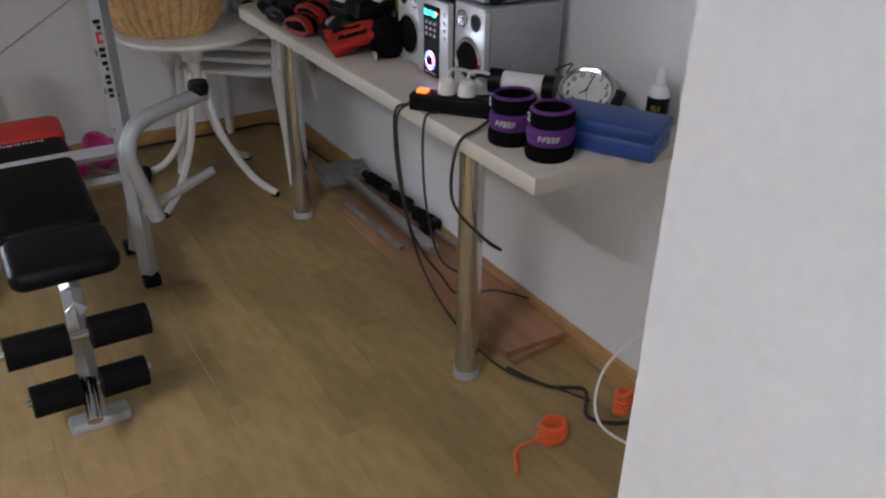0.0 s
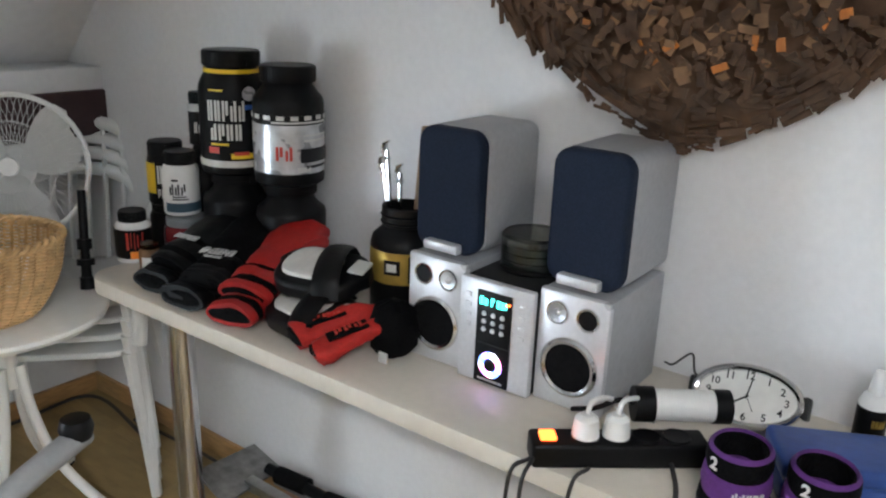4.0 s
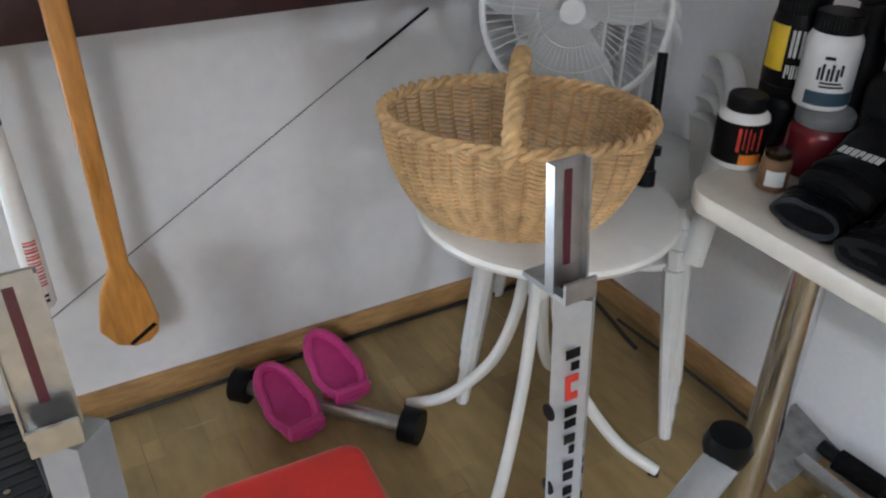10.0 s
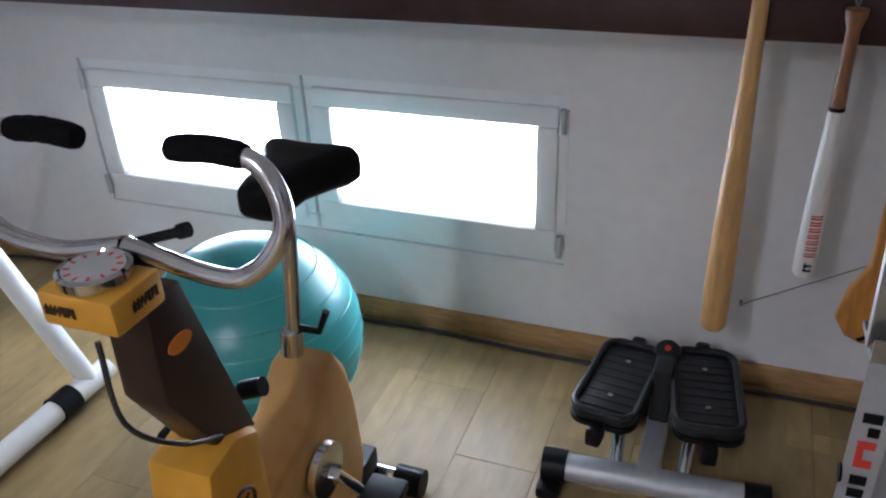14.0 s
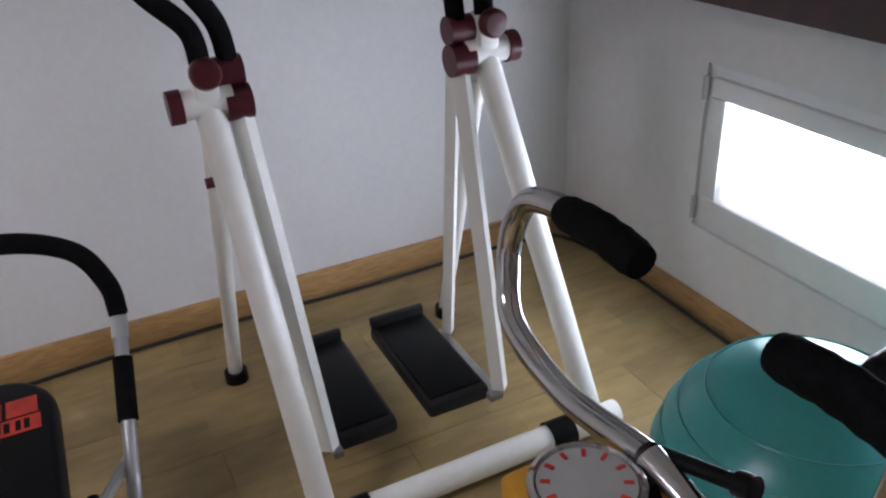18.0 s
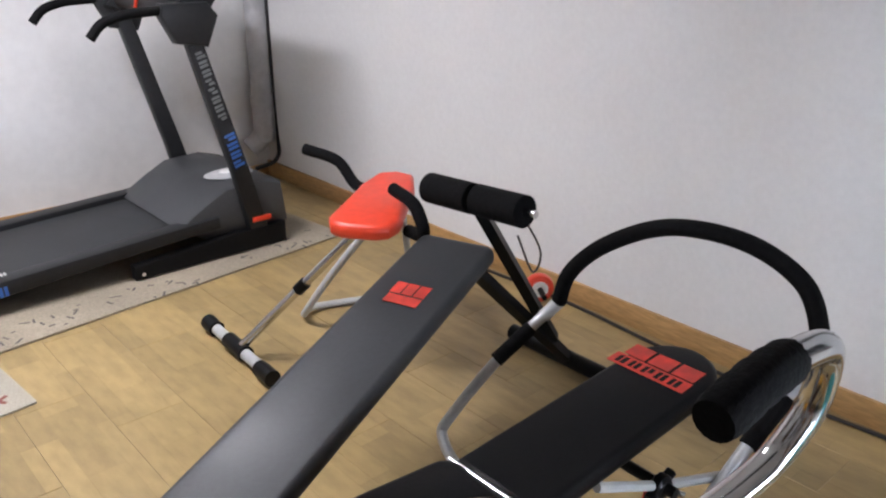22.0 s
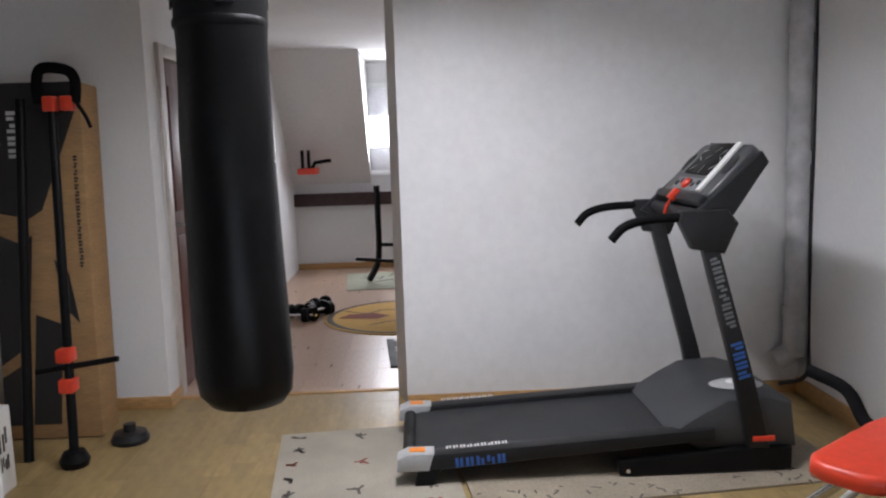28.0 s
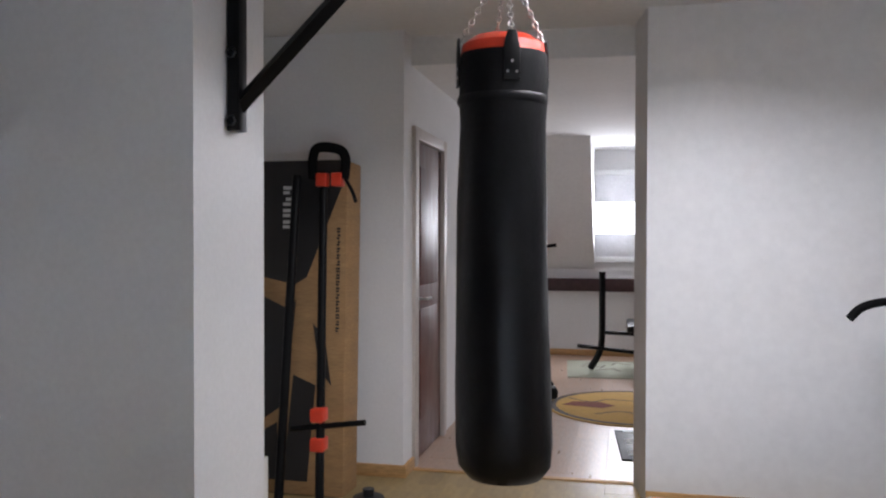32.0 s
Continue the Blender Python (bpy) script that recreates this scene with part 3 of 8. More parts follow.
def wicker_basket(m):
    b = thing("wicker_basket", m, "oval golden wicker basket with an arched handle, on the round table", "basket")
    H, A0, C0, A1, C1 = 0.185, 0.150, 0.105, 0.228, 0.166
    n = 36
    def wall_point(a, u, out=0.0):
        bulge = 0.012 * math.sin(math.pi * u)
        return Vector(((A0 + (A1 - A0) * u ** 0.7 + bulge + out) * math.cos(a), (C0 + (C1 - C0) * u ** 0.7 + bulge + out) * math.sin(a), 0.006 + H * u))
    part("bottom", lathe(B(), [(0, 0.0), (1, 0.0), (1, 0.012), (0, 0.012)], 40, None, A0, C0), WICKER, b)
    # woven strands: one ring per row that goes in front of and behind the stakes
    rows_ = 22
    bm = B()
    for i in range(rows_):
        u = (i + 0.5) / rows_
        pts = [wall_point(2 * math.pi * k / (6 * n), u, 0.0055 * math.sin(math.pi * k / 3)) for k in range(6 * n)]
        pts.append(pts[0])
        tube(bm, pts, 0.0036, 5, caps=False)
    part("weave", bm, WICKER, b)["kind"] = "stuff"
    bm = B()
    for k in range(n):
        a = 2 * math.pi * (k + 0.5) / n
        tube(bm, [wall_point(a, u) for u in (0, 0.33, 0.66, 1.0)], 0.0038, 6, caps=False)
    part("stake_ring", bm, WICKER_DARK, b)["kind"] = "stuff"
    bm = B()
    for j in range(2):
        pts = []
        for k in range(161):
            a = 2 * math.pi * k / 160
            w = 2 * math.pi * 26 * k / 160 + j * math.pi
            p = wall_point(a, 1.0, 0.007 * math.cos(w))
            p.z += 0.007 * math.sin(w)
            pts.append(p)
        tube(bm, pts, 0.0062, 6, caps=False)
    part("rim", bm, WICKER, b)
    bm = B()
    for j in range(3):
        pts = []
        for k in range(60):
            u = k / 59
            a = math.pi * u
            w = 2 * math.pi * 7 * u + j * 2.1
            pts.append(Vector((0.010 * math.cos(w), (C1 - 0.002 + 0.008 * math.sin(w)) * math.cos(a), 0.165 + 0.115 * math.sin(a) ** 0.8 + 0.006 * math.sin(w))))
        tube(bm, pts, 0.0075, 6)
    part("handle", bm, WICKER, b)
    return b


wicker_basket(pose(-0.615, -0.555, 0.606, 0, 0, -37))

rodm = thing("black_rod", pose(-0.325, -0.585, 0.606), "slim black rod with clamps, leaning on the table edge", "rod")
part("shaft", tube(B(), [(0, 0, 0), (0.012, 0.016, 0.10), (0.03, 0.038, 0.245)], [0.014, 0.011, 0.010], 12), BLACK, rodm)
for a, b_, r in ((0.0, 0.03, 0.017), (0.06, 0.075, 0.022), (0.10, 0.125, 0.018)):
    part("clamp", rod(B(), (0.12 * a, 0.16 * a, a), (0.12 * b_, 0.16 * b_, b_), r, seg=12), BLACK, rodm)

# ---------------------------------------------------------------- weight bench with its uprights
bench = thing("weight_bench", pose(0, 0, 0), "silver weight bench with black pads and red head end", "weight bench")
def pad(name, a, b, w, t, mat, parent, r=0.04, label=""):
    """A padded board whose top runs from a to b."""
    a, b = Vector(a), Vector(b)
    d = (b - a)
    side = d.cross(Vector((0, 0, 1))).normalized()
    m = on_plane((a + b) / 2, d, -side)
    return part(name, prism(B(), rounded(d.length, w, r), -t, 0, min(0.02, t * 0.4), m, 3), mat, parent, label)
pad("head_pad", (-1.150, -0.79, 0.462), (-1.156, -0.945, 0.447), 0.245, 0.05, RED_VINYL, bench, 0.03, "glossy red vinyl head pad")
pad("back_pad", (-1.156, -0.942, 0.447), (-1.165, -1.46, 0.40), 0.235, 0.05, BLACK_VINYL, bench, 0.03)
pad("seat_pad", (-1.165, -1.49, 0.408), (-1.167, -1.70, 0.412), 0.235, 0.05, BLACK_VINYL, bench, 0.035)
m = on_plane((-1.157, -0.975, 0.4455), (1, -0.02, 0), (-0.02, -0.7, 0.06))
strip_text("print", 0.12, 0.016, m @ pose(0, 0, 0, 0, 0, 180), LETTER_WHITE, bench, letters(6, 3))
part("main_beam", tube(B(), [(-1.152, -0.85, 0.37), (-1.16, -1.46, 0.325), (-1.17, -1.75, 0.325)], 0.022, 4), SILVER_PAINT, bench)
part("front_leg", tube(B(), [(-1.172, -1.72, 0.365), (-1.178, -1.76, 0.24), (-1.182, -1.75, 0.02)], 0.021, 4), SILVER_PAINT, bench)
part("front_foot", box(B(), (-1.245, -1.765, 0.0), (-1.11, -1.715, 0.03), 0.008), SILVER_PAINT, bench)
for z, y, w in ((0.294, -1.805, 0.145), (0.145, -1.785, 0.122)):
    bar = part("roller_bar", rod(B(), (-1.182 - w - 0.01, y, z + 0.004), (-1.182 + w + 0.01, y + 0.01, z - 0.004), 0.010), CHROME, bench)
    for s in (-1, 1):
        part("foam_roller", rod(B(), (-1.182 + s * 0.022, y, z), (-1.182 + s * w, y + s * 0.005, z - s * 0.006), 0.036, seg=24), FOAM, bar)
part("weight_peg", rod(B(), (-1.185, -1.78, 0.16), (-1.196, -1.87, 0.11), 0.017, seg=18), CHROME, bench)
def upright(x, dy, label):
    """A slightly raked post with a slotted bar rest and a foot."""
    u = part("upright", tube(B(), [(x - 0.012, dy - 1.128, 0.03), (x, dy - 1.05, 0.845)], 0.027, 4), SILVER_PAINT, bench, label)
    up = on_plane((x - 0.006, dy - 1.089, 0.44), (1, 0, 0.0147), (0.0147, 0.0957, 1))
    part("bar_rest", prism(B(), [(-0.05, 0.41), (0.024, 0.41), (0.024, 0.432), (0.020, 0.432), (0.020, 0.416), (-0.002, 0.416), (-0.002, 0.55), (-0.007, 0.55), (-0.007, 0.416), (-0.05, 0.416)], -0.019, 0.019, 0, up @ Matrix(((0, 0, -1, 0), (0, 1, 0, 0), (1, 0, 0, 0), (0, 0, 0, 1)))), STEEL, u, smooth=0)
    for fx in (-0.0216, 0.0192):
        part("flange", box(B(), (fx, 0.416, -0.007), (fx + 0.0024, 0.55, 0.007), m=up), STEEL, u, smooth=0)
    part("slot", box(B(), (-0.004, 0.44, -0.0022), (0.004, 0.54, -0.0002), m=up), MAROON, u)
    part("slot", box(B(), (-0.008, 0.4165, -0.012), (0.008, 0.4175, 0.010), m=up), MAROON, u)
    for y in (0.05, 0.16, 0.265):
        part("hole", rod(B(), up @ Vector((-0.0205, y, 0)), up @ Vector((-0.0185, y, 0)), 0.010, seg=12), BLACK, u)
        part("hole", rod(B(), up @ Vector((0.0185, y, 0)), up @ Vector((0.0205, y, 0)), 0.010, seg=12), BLACK, u)
    mm = up @ on_plane((0, 0.25, 0.0194), (0, 1, 0), (-1, 0, 0))
    bars = letters(6, 11)
    strip_text("print", 0.22, 0.027, mm, BLACK, u, [q for q in bars if not 0.66 < (q[0] + q[1]) / 2 < 0.84])
    strip_text("print", 0.22, 0.027, mm, RED_PRINT, u, [(0.68, 0.72, 0.0, 1), (0.78, 0.82, 0, 1), (0.72, 0.78, 0, 0.25), (0.72, 0.78, 0.75, 1)])
    part("rubber_foot", box(B(), (x - 0.038, dy - 1.158, 0), (x + 0.014, dy - 1.10, 0.04), 0.006), BLACK, u)
    leg = part("rear_leg", tube(B(), [(x - 0.008, dy - 1.10, 0.30), (x - 0.008, dy - 0.93, 0.03)], 0.022, 4), SILVER_PAINT, bench)
    part("rubber_foot", box(B(), (x - 0.038, -0.95, 0), (x + 0.022, -0.89, 0.035), 0.006), BLACK, leg)
    return u
upright(-1.371, 0.0, "silver upright with dark printed letters")
upright(-0.898, -0.03, "silver upright with dark printed letters")
part("cross_beam", tube(B(), [(-1.385, -1.095, 0.42), (-0.90, -1.095, 0.42)], 0.022, 4), SILVER_PAINT, bench)
part("cross_beam", tube(B(), [(-1.385, -1.10, 0.335), (-0.90, -1.10, 0.335)], 0.016, 4), SILVER_PAINT, bench)
arm = part("lever_arm", tube(B(), spline([(-0.872, -1.24, 0.25), (-0.905, -1.235, 0.38), (-0.918, -1.235, 0.46), (-0.885, -1.22, 0.525), (-0.80, -1.185, 0.548), (-0.665, -1.14, 0.562)], 6), 0.023, 10), SILVER_PAINT, bench)
part("pivot", rod(B(), (-0.905, -1.09, 0.44), (-0.915, -1.24, 0.44), 0.018), STEEL, arm)
part("end_cap", lathe(B(), [(0, -0.012), (0.026, -0.012), (0.031, 0.008), (0.026, 0.026), (0, 0.030)], 18, Matrix.Translation((-0.682, -1.146, 0.575))), BLACK, arm)
part("brace", rod(B(), (-0.90, -1.15, 0.235), (-0.662, -1.11, 0.307), 0.014), SILVER_PAINT, bench)

# ---------------------------------------------------------------- swiss ball
bm = B()
bmesh.ops.create_uvsphere(bm, u_segments=64, v_segments=40, radius=0.247, matrix=Matrix.Translation((0, 0, 0.2421)) @ Matrix.Diagonal((1.02, 1.02, 0.98, 1)))
ball = thing("exercise_ball", pose(-2.54, -0.487, 0), "large teal rubber exercise ball under the window", "exercise ball")
part("ball", bm, TEAL, ball)
bm = B()
for k in range(9):
    zz = -0.188 + 0.047 * k
    r = math.sqrt(0.2522 ** 2 - zz ** 2)
    tube(bm, [Vector((r * math.cos(2 * math.pi * j / 48), r * math.sin(2 * math.pi * j / 48), 0.2421 + zz * 0.98)) for j in range(49)], 0.0022, 5, caps=False)
part("ribs", bm, TEAL, ball)

# ---------------------------------------------------------------- exercise bike
bike = thing("exercise_bike", pose(0.008, 0.085, 0), "old amber and chrome exercise bike with a black saddle", "exercise bike")
X0 = -2.21
bm = prism(B(), [(-1.275, 0.10), (-1.14, 0.10), (-1.135, 0.30), (-1.14, 0.555), (-1.19, 0.58), (-1.255, 0.57), (-1.27, 0.48)], -0.052, 0.052, 0.012, Matrix.Translation((X0, 0, 0)) @ Matrix(((0, 0, 1, 0), (1, 0, 0, 0), (0, 1, 0, 0), (0, 0, 0, 1))))
front = part("front_housing", bm, YELLOW, bike, "amber plastic front housing")
mm = on_plane((X0 + 0.0525, -1.205, 0.47), (0, 1, 0), (0, 0, 1))
bm = B()
tube(bm, [mm @ Vector((0.026 * math.cos(2 * math.pi * k / 24), 0.026 * math.sin(2 * math.pi * k / 24), 0.0008)) for k in range(25)], 0.003, 5, caps=False)
box(bm, (-0.018, -0.003, 0), (0.018, 0.003, 0.0012), m=mm @ pose(0, 0, 0, 0, 0, 35))
box(bm, (-0.012, -0.003, 0), (0.012, 0.003, 0.0012), m=mm @ pose(0, 0, 0, 0, 0, 120))
part("emblem", bm, BROWN_PANEL, front)
bm = prism(B(), [(-1.12, 0.12), (-0.83, 0.12), (-0.80, 0.20), (-0.815, 0.36), (-0.835, 0.44), (-0.865, 0.485), (-0.91, 0.478), (-0.975, 0.42), (-1.115, 0.38)], -0.057, 0.057, 0.02, Matrix.Translation((X0, 0, 0)) @ Matrix(((0, 0, 1, 0), (1, 0, 0, 0), (0, 1, 0, 0), (0, 0, 0, 1))), 3)
rear = part("rear_housing", bm, TAN, bike, "scuffed tan plastic rear housing")
part("frame_beam", box(B(), (X0 - 0.025, -1.32, 0.06), (X0 + 0.025, -0.70, 0.115), 0.006), BLACK, bike)
for y, w in ((-1.30, 0.20), (-0.70, 0.115)):
    st = part("stabiliser", rod(B(), (X0 - w, y, 0.035), (X0 + w, y, 0.035), 0.022, seg=16), CHROME, bike)
    for s in (-1, 1):
        part("end_cap", rod(B(), (X0 + s * (w - 0.05), y, 0.033), (X0 + s * (w + 0.012), y, 0.033), 0.032, seg=16), BLACK, st)
# mast and console
bm = prism(B(), [(-1.27, 0.845), (-1.205, 0.835), (-1.12, 0.54), (-1.205, 0.57), (-1.275, 0.70)], -0.034, 0.034, 0.008, Matrix.Translation((X0, 0, 0)) @ Matrix(((0, 0, 1, 0), (1, 0, 0, 0), (0, 1, 0, 0), (0, 0, 0, 1))))
mast = part("mast", bm, BROWN_PANEL, bike, "dark brown mast panel")
part("badge", lathe(B(), [(0, 0), (0.022, 0), (0.022, 0.002), (0, 0.002)], 20, on_plane((X0 + 0.0345, -1.232, 0.765), (0, 1, 0), (0, 0.2, 1)), 1.0, 0.55), ORANGE_PRINT, mast)
con = part("console", box(B(), (X0 - 0.055, -1.345, 0.815), (X0 + 0.045, -1.265, 0.858), 0.006), YELLOW, bike, "amber console with a round dial")
strip_text("print", 0.042, 0.013, on_plane((X0 + 0.0455, -1.297, 0.838), (0, 1, 0), (0, 0, 1)), BROWN_PANEL, con, letters(7, 5))
strip_text("print", 0.042, 0.013, on_plane((X0 - 0.025, -1.3455, 0.838), (1, 0, 0), (0, 0, 1)), BROWN_PANEL, con, letters(7, 5))
dial = part("dial", lathe(B(), [(0.036, 0.0), (0.040, 0.003), (0.040, 0.014), (0.036, 0.017), (0.034, 0.014), (0, 0.014)], 32, Matrix.Translation((X0 - 0.006, -1.305, 0.858))), CHROME, con)
part("dial_face", lathe(B(), [(0.0335, 0.0148), (0, 0.0149)], 32, Matrix.Translation((X0 - 0.006, -1.305, 0.858))), PVC_GREY, dial)
for k in range(12):
    a = 2 * math.pi * k / 12
    part("dial_mark", box(B(), (0.024, -0.0015, 0), (0.031, 0.0015, 0.0008), m=Matrix.Translation((X0 - 0.006, -1.305, 0.873)) @ Matrix.Rotation(a, 4, "Z")), RED_PRINT, dial, smooth=0)
for s in (-1, 1):
    o, tip = (-0.012, 0.052) if s > 0 else (0.044, 0.074)   # the bar sits askew in its clamp
    pts = spline([(X0, -1.262, 0.868), (X0 + s * 0.11, -1.255, 0.842), (X0 + s * (0.165 + o), -1.245, 0.850), (X0 + s * (0.196 + o), -1.232, 0.889), (X0 + s * (0.198 + o), -1.225, 0.929), (X0 + s * (0.176 + o), -1.22, 0.964), (X0 + s * (0.13 + o * 0.6), -1.218, 0.978)], 7)
    hb = part("handlebar", tube(B(), pts, 0.0115, 14), CHROME, bike)
    part("grip", tube(B(), spline([(X0 + s * (tip + 0.096), -1.22, 0.974), (X0 + s * (tip + 0.048), -1.218, 0.976), (X0 + s * tip, -1.217, 0.971)], 5), [0.013, 0.0155, 0.015, 0.016, 0.015, 0.016, 0.015, 0.016, 0.0155, 0.0155, 0.0135], 16), FOAM, hb)
part("clamp", rod(B(), (X0 - 0.02, -1.245, 0.885), (X0 + 0.05, -1.23, 0.905), 0.006), BLACK, bike)
part("clamp_knob", rod(B(), (X0 + 0.05, -1.23, 0.905), (X0 + 0.062, -1.228, 0.909), 0.009), BLACK, bike)
part("clamp_block", box(B(), (X0 - 0.016, -1.272, 0.85), (X0 + 0.016, -1.24, 0.892), 0.005), BLACK, bike)
# saddle
part("seat_post", rod(B(), (X0 - 0.02, -0.885, 0.46), (X0, -0.865, 0.77), 0.013, seg=18), CHROME, bike)
part("post_collar", rod(B(), (X0 - 0.02, -0.887, 0.485), (X0 - 0.018, -0.882, 0.53), 0.02, seg=18), CHROME, bike)
part("post_lever", tube(B(), [(X0 - 0.02, -0.88, 0.535), (X0 + 0.03, -0.87, 0.53), (X0 + 0.045, -0.865, 0.57)], 0.007, 8), BLACK, bike)
outline = [(0.0, -0.155), (0.036, -0.15), (0.046, -0.11), (0.05, -0.03), (0.075, 0.03), (0.10, 0.07), (0.105, 0.105), (0.085, 0.125), (0.0, 0.115)]
outline = outline + [(-x, y) for x, y in outline[-2:0:-1]]
part("saddle", prism(B(), outline, 0.780, 0.845, 0.024, Matrix.Translation((X0 + 0.01, -0.858, 0)) @ Matrix.Diagonal((0.82, 0.70, 1, 1)), 4), BLACK_VINYL, bike)
# cranks, pedals, cable
part("crank", tube(B(), [(X0 + 0.07, -0.97, 0.31), (X0 + 0.085, -0.97, 0.31), (X0 + 0.09, -0.90, 0.20)], 0.011, 10), CHROME, bike)
part("crank", tube(B(), [(X0 - 0.07, -0.97, 0.31), (X0 - 0.085, -0.97, 0.31), (X0 - 0.09, -1.04, 0.42)], 0.011, 10), CHROME, bike)
part("pedal", box(B(), (X0 + 0.095, -0.95, 0.185), (X0 + 0.17, -0.855, 0.21), 0.006), BLACK, bike)
part("pedal", box(B(), (X0 - 0.17, -1.09, 0.405), (X0 - 0.095, -0.995, 0.43), 0.006), BLACK, bike)
part("crank_disc", lathe(B(), [(0, 0), (0.055, 0), (0.052, 0.012), (0, 0.015)], 28, on_plane((X0 + 0.062, -0.97, 0.31), (0, 1, 0), (0, 0, 1))), CHROME, bike)
part("tension_knob", rod(B(), (X0 + 0.02, -1.085, 0.565), (X0 + 0.055, -1.08, 0.578), 0.015), BLACK, bike)
part("cable", tube(B(), spline([(X0 + 0.02, -1.34, 0.82), (X0 + 0.035, -1.35, 0.72), (X0 + 0.045, -1.29, 0.64), (X0 + 0.03, -1.20, 0.57)], 6), 0.0035, 6), CABLE, bike)

for o in bike.children:
    kind_name = o.name.split(".")[0]
    if kind_name == "console":
        o.location = (0.044, 0.006, 0.031)
    elif kind_name in ("clamp", "clamp_knob", "clamp_block"):
        o.location = (0.044, 0.006, 0.010)
    elif kind_name == "handlebar":
        o.location = (0.037, 0.014, 0.034)
    elif kind_name in ("mast", "front_housing"):
        o.location = (0.030, 0, 0)
    elif kind_name == "cable":
        o.location = (0.034, 0.004, 0.015)

# ---------------------------------------------------------------- air walker
aw = thing("air_walker", pose(0, 0, 0), "white tubular air walker with maroon joints and black footplates", "air walker")
part("floor_bar", rod(B(), (-3.02, -0.50, 0.045), (-3.02, -1.24, 0.045), 0.030, seg=20), WHITE_PAINT, aw)
for y in (-0.655, -1.145):
    part("clamp_ring", rod(B(), (-3.02, y - 0.03, 0.045), (-3.02, y + 0.03, 0.045), 0.036, seg=20), BLACK, aw)
for y0, yf, yr, apex in ((-0.54, -0.565, -0.63, Vector((-3.245, -0.70, 0.87))), (-1.21, -1.21, -1.25, Vector((-3.295, -1.240, 0.853)))):
    n = 1 if y0 > -0.8 else -1
    inner = -n
    part("front_leg", rod(B(), apex, (-3.02, yf, 0.05), 0.027, seg=20), WHITE_PAINT, aw)
    part("rear_leg", rod(B(), apex + Vector((-0.03, 0.0, -0.05)), (-3.66, yr, 0.03), 0.018, seg=18), WHITE_PAINT, aw)
    part("rubber_foot", rod(B(), (-3.66, yr, 0), (-3.66, yr, 0.03), 0.030, seg=18), BLACK, aw)
    j = part("joint", rod(B(), apex + Vector((0, -0.045, 0.01)), apex + Vector((0, 0.045, 0.01)), 0.027, seg=24), WHITE_PAINT, aw)
    part("joint_cap", rod(B(), apex + Vector((0, -inner * 0.045, 0.01)), apex + Vector((0, -inner * 0.07, 0.01)), 0.031, seg=24), MAROON, j, "maroon cap")
    part("joint_block", box(B(), apex + Vector((-0.03, -0.022, 0.0)), apex + Vector((0.026, 0.022, 0.085)), 0.008), WHITE_PAINT, j)
    part("knob", lathe(B(), [(0, 0), (0.024, 0), (0.028, 0.008), (0.028, 0.024), (0.022, 0.032), (0, 0.034)], 20, on_plane(apex + Vector((0.022, 0.0, 0.07)), (0, 1, 0), (0, 0, 1))), MAROON, j)
    part("pivot", rod(B(), apex + Vector((0, inner * 0.030, 0.0)), apex + Vector((0, inner * 0.078, 0.0)), 0.032, seg=24), MAROON, j)
    part("pivot", rod(B(), apex + Vector((-0.015, inner * 0.022, 0.055)), apex + Vector((-0.015, inner * 0.074, 0.055)), 0.028, seg=24), MAROON, j)
    yb = -0.735 if n > 0 else -1.15
    part("swing_arm", tube(B(), [apex + Vector((0, inner * 0.056, -0.01)), (-3.15, yb, 0.12)], 0.021, 4), WHITE_PAINT, aw)
    part("rear_arm", tube(B(), [apex + Vector((-0.03, inner * 0.056, -0.03)), (-3.42, yb, 0.12)], 0.017, 4), WHITE_PAINT, aw)
    pl = (-0.915, -0.76) if n > 0 else (-1.135, -0.99)
    fp = part("footplate", box(B(), (-3.52, pl[0], 0.095), (-3.15, pl[1], 0.135), 0.012), DARK_GREY, aw, "black ribbed footplate")
    part("tread", box(B(), (-3.50, pl[0] + 0.012, 0.134), (-3.17, pl[1] - 0.012, 0.140), 0.003), BLACK, fp)
    part("toe_lip", box(B(), (-3.525, pl[0] + 0.003, 0.132), (-3.505, pl[1] - 0.003, 0.16), 0.006), DARK_GREY, fp)
    part("hanger", box(B(), (-3.44, min(yb, pl[0] + 0.01 if n < 0 else pl[1] - 0.01), 0.10), (-3.13, max(yb, pl[0] + 0.01 if n < 0 else pl[1] - 0.01), 0.118), 0.004), STEEL, fp)
    for dx, dy, lean in ((0.005, 0.0, -0.02), (-0.015, inner * 0.052, 0.0)):
        o = apex + Vector((dx, dy, 0))
        pts = spline([o + Vector((0, 0, 0.07)), o + Vector((0, -0.01, 0.14)), o + Vector((0.01, -0.05 + lean, 0.21)), o + Vector((0.02, -0.11 + lean, 0.30)), o + Vector((0.04, -0.12 + lean, 0.37)), o + Vector((0.09, -0.06 + lean, 0.43)), o + Vector((0.16, 0.0 + lean, 0.46))], 6)
        part("handle", tube(B(), pts, 0.019, 14), FOAM, aw)
part("side_bolt", rod(B(), (-3.27, -1.275, 0.72), (-3.27, -1.205, 0.72), 0.010), MAROON, aw)

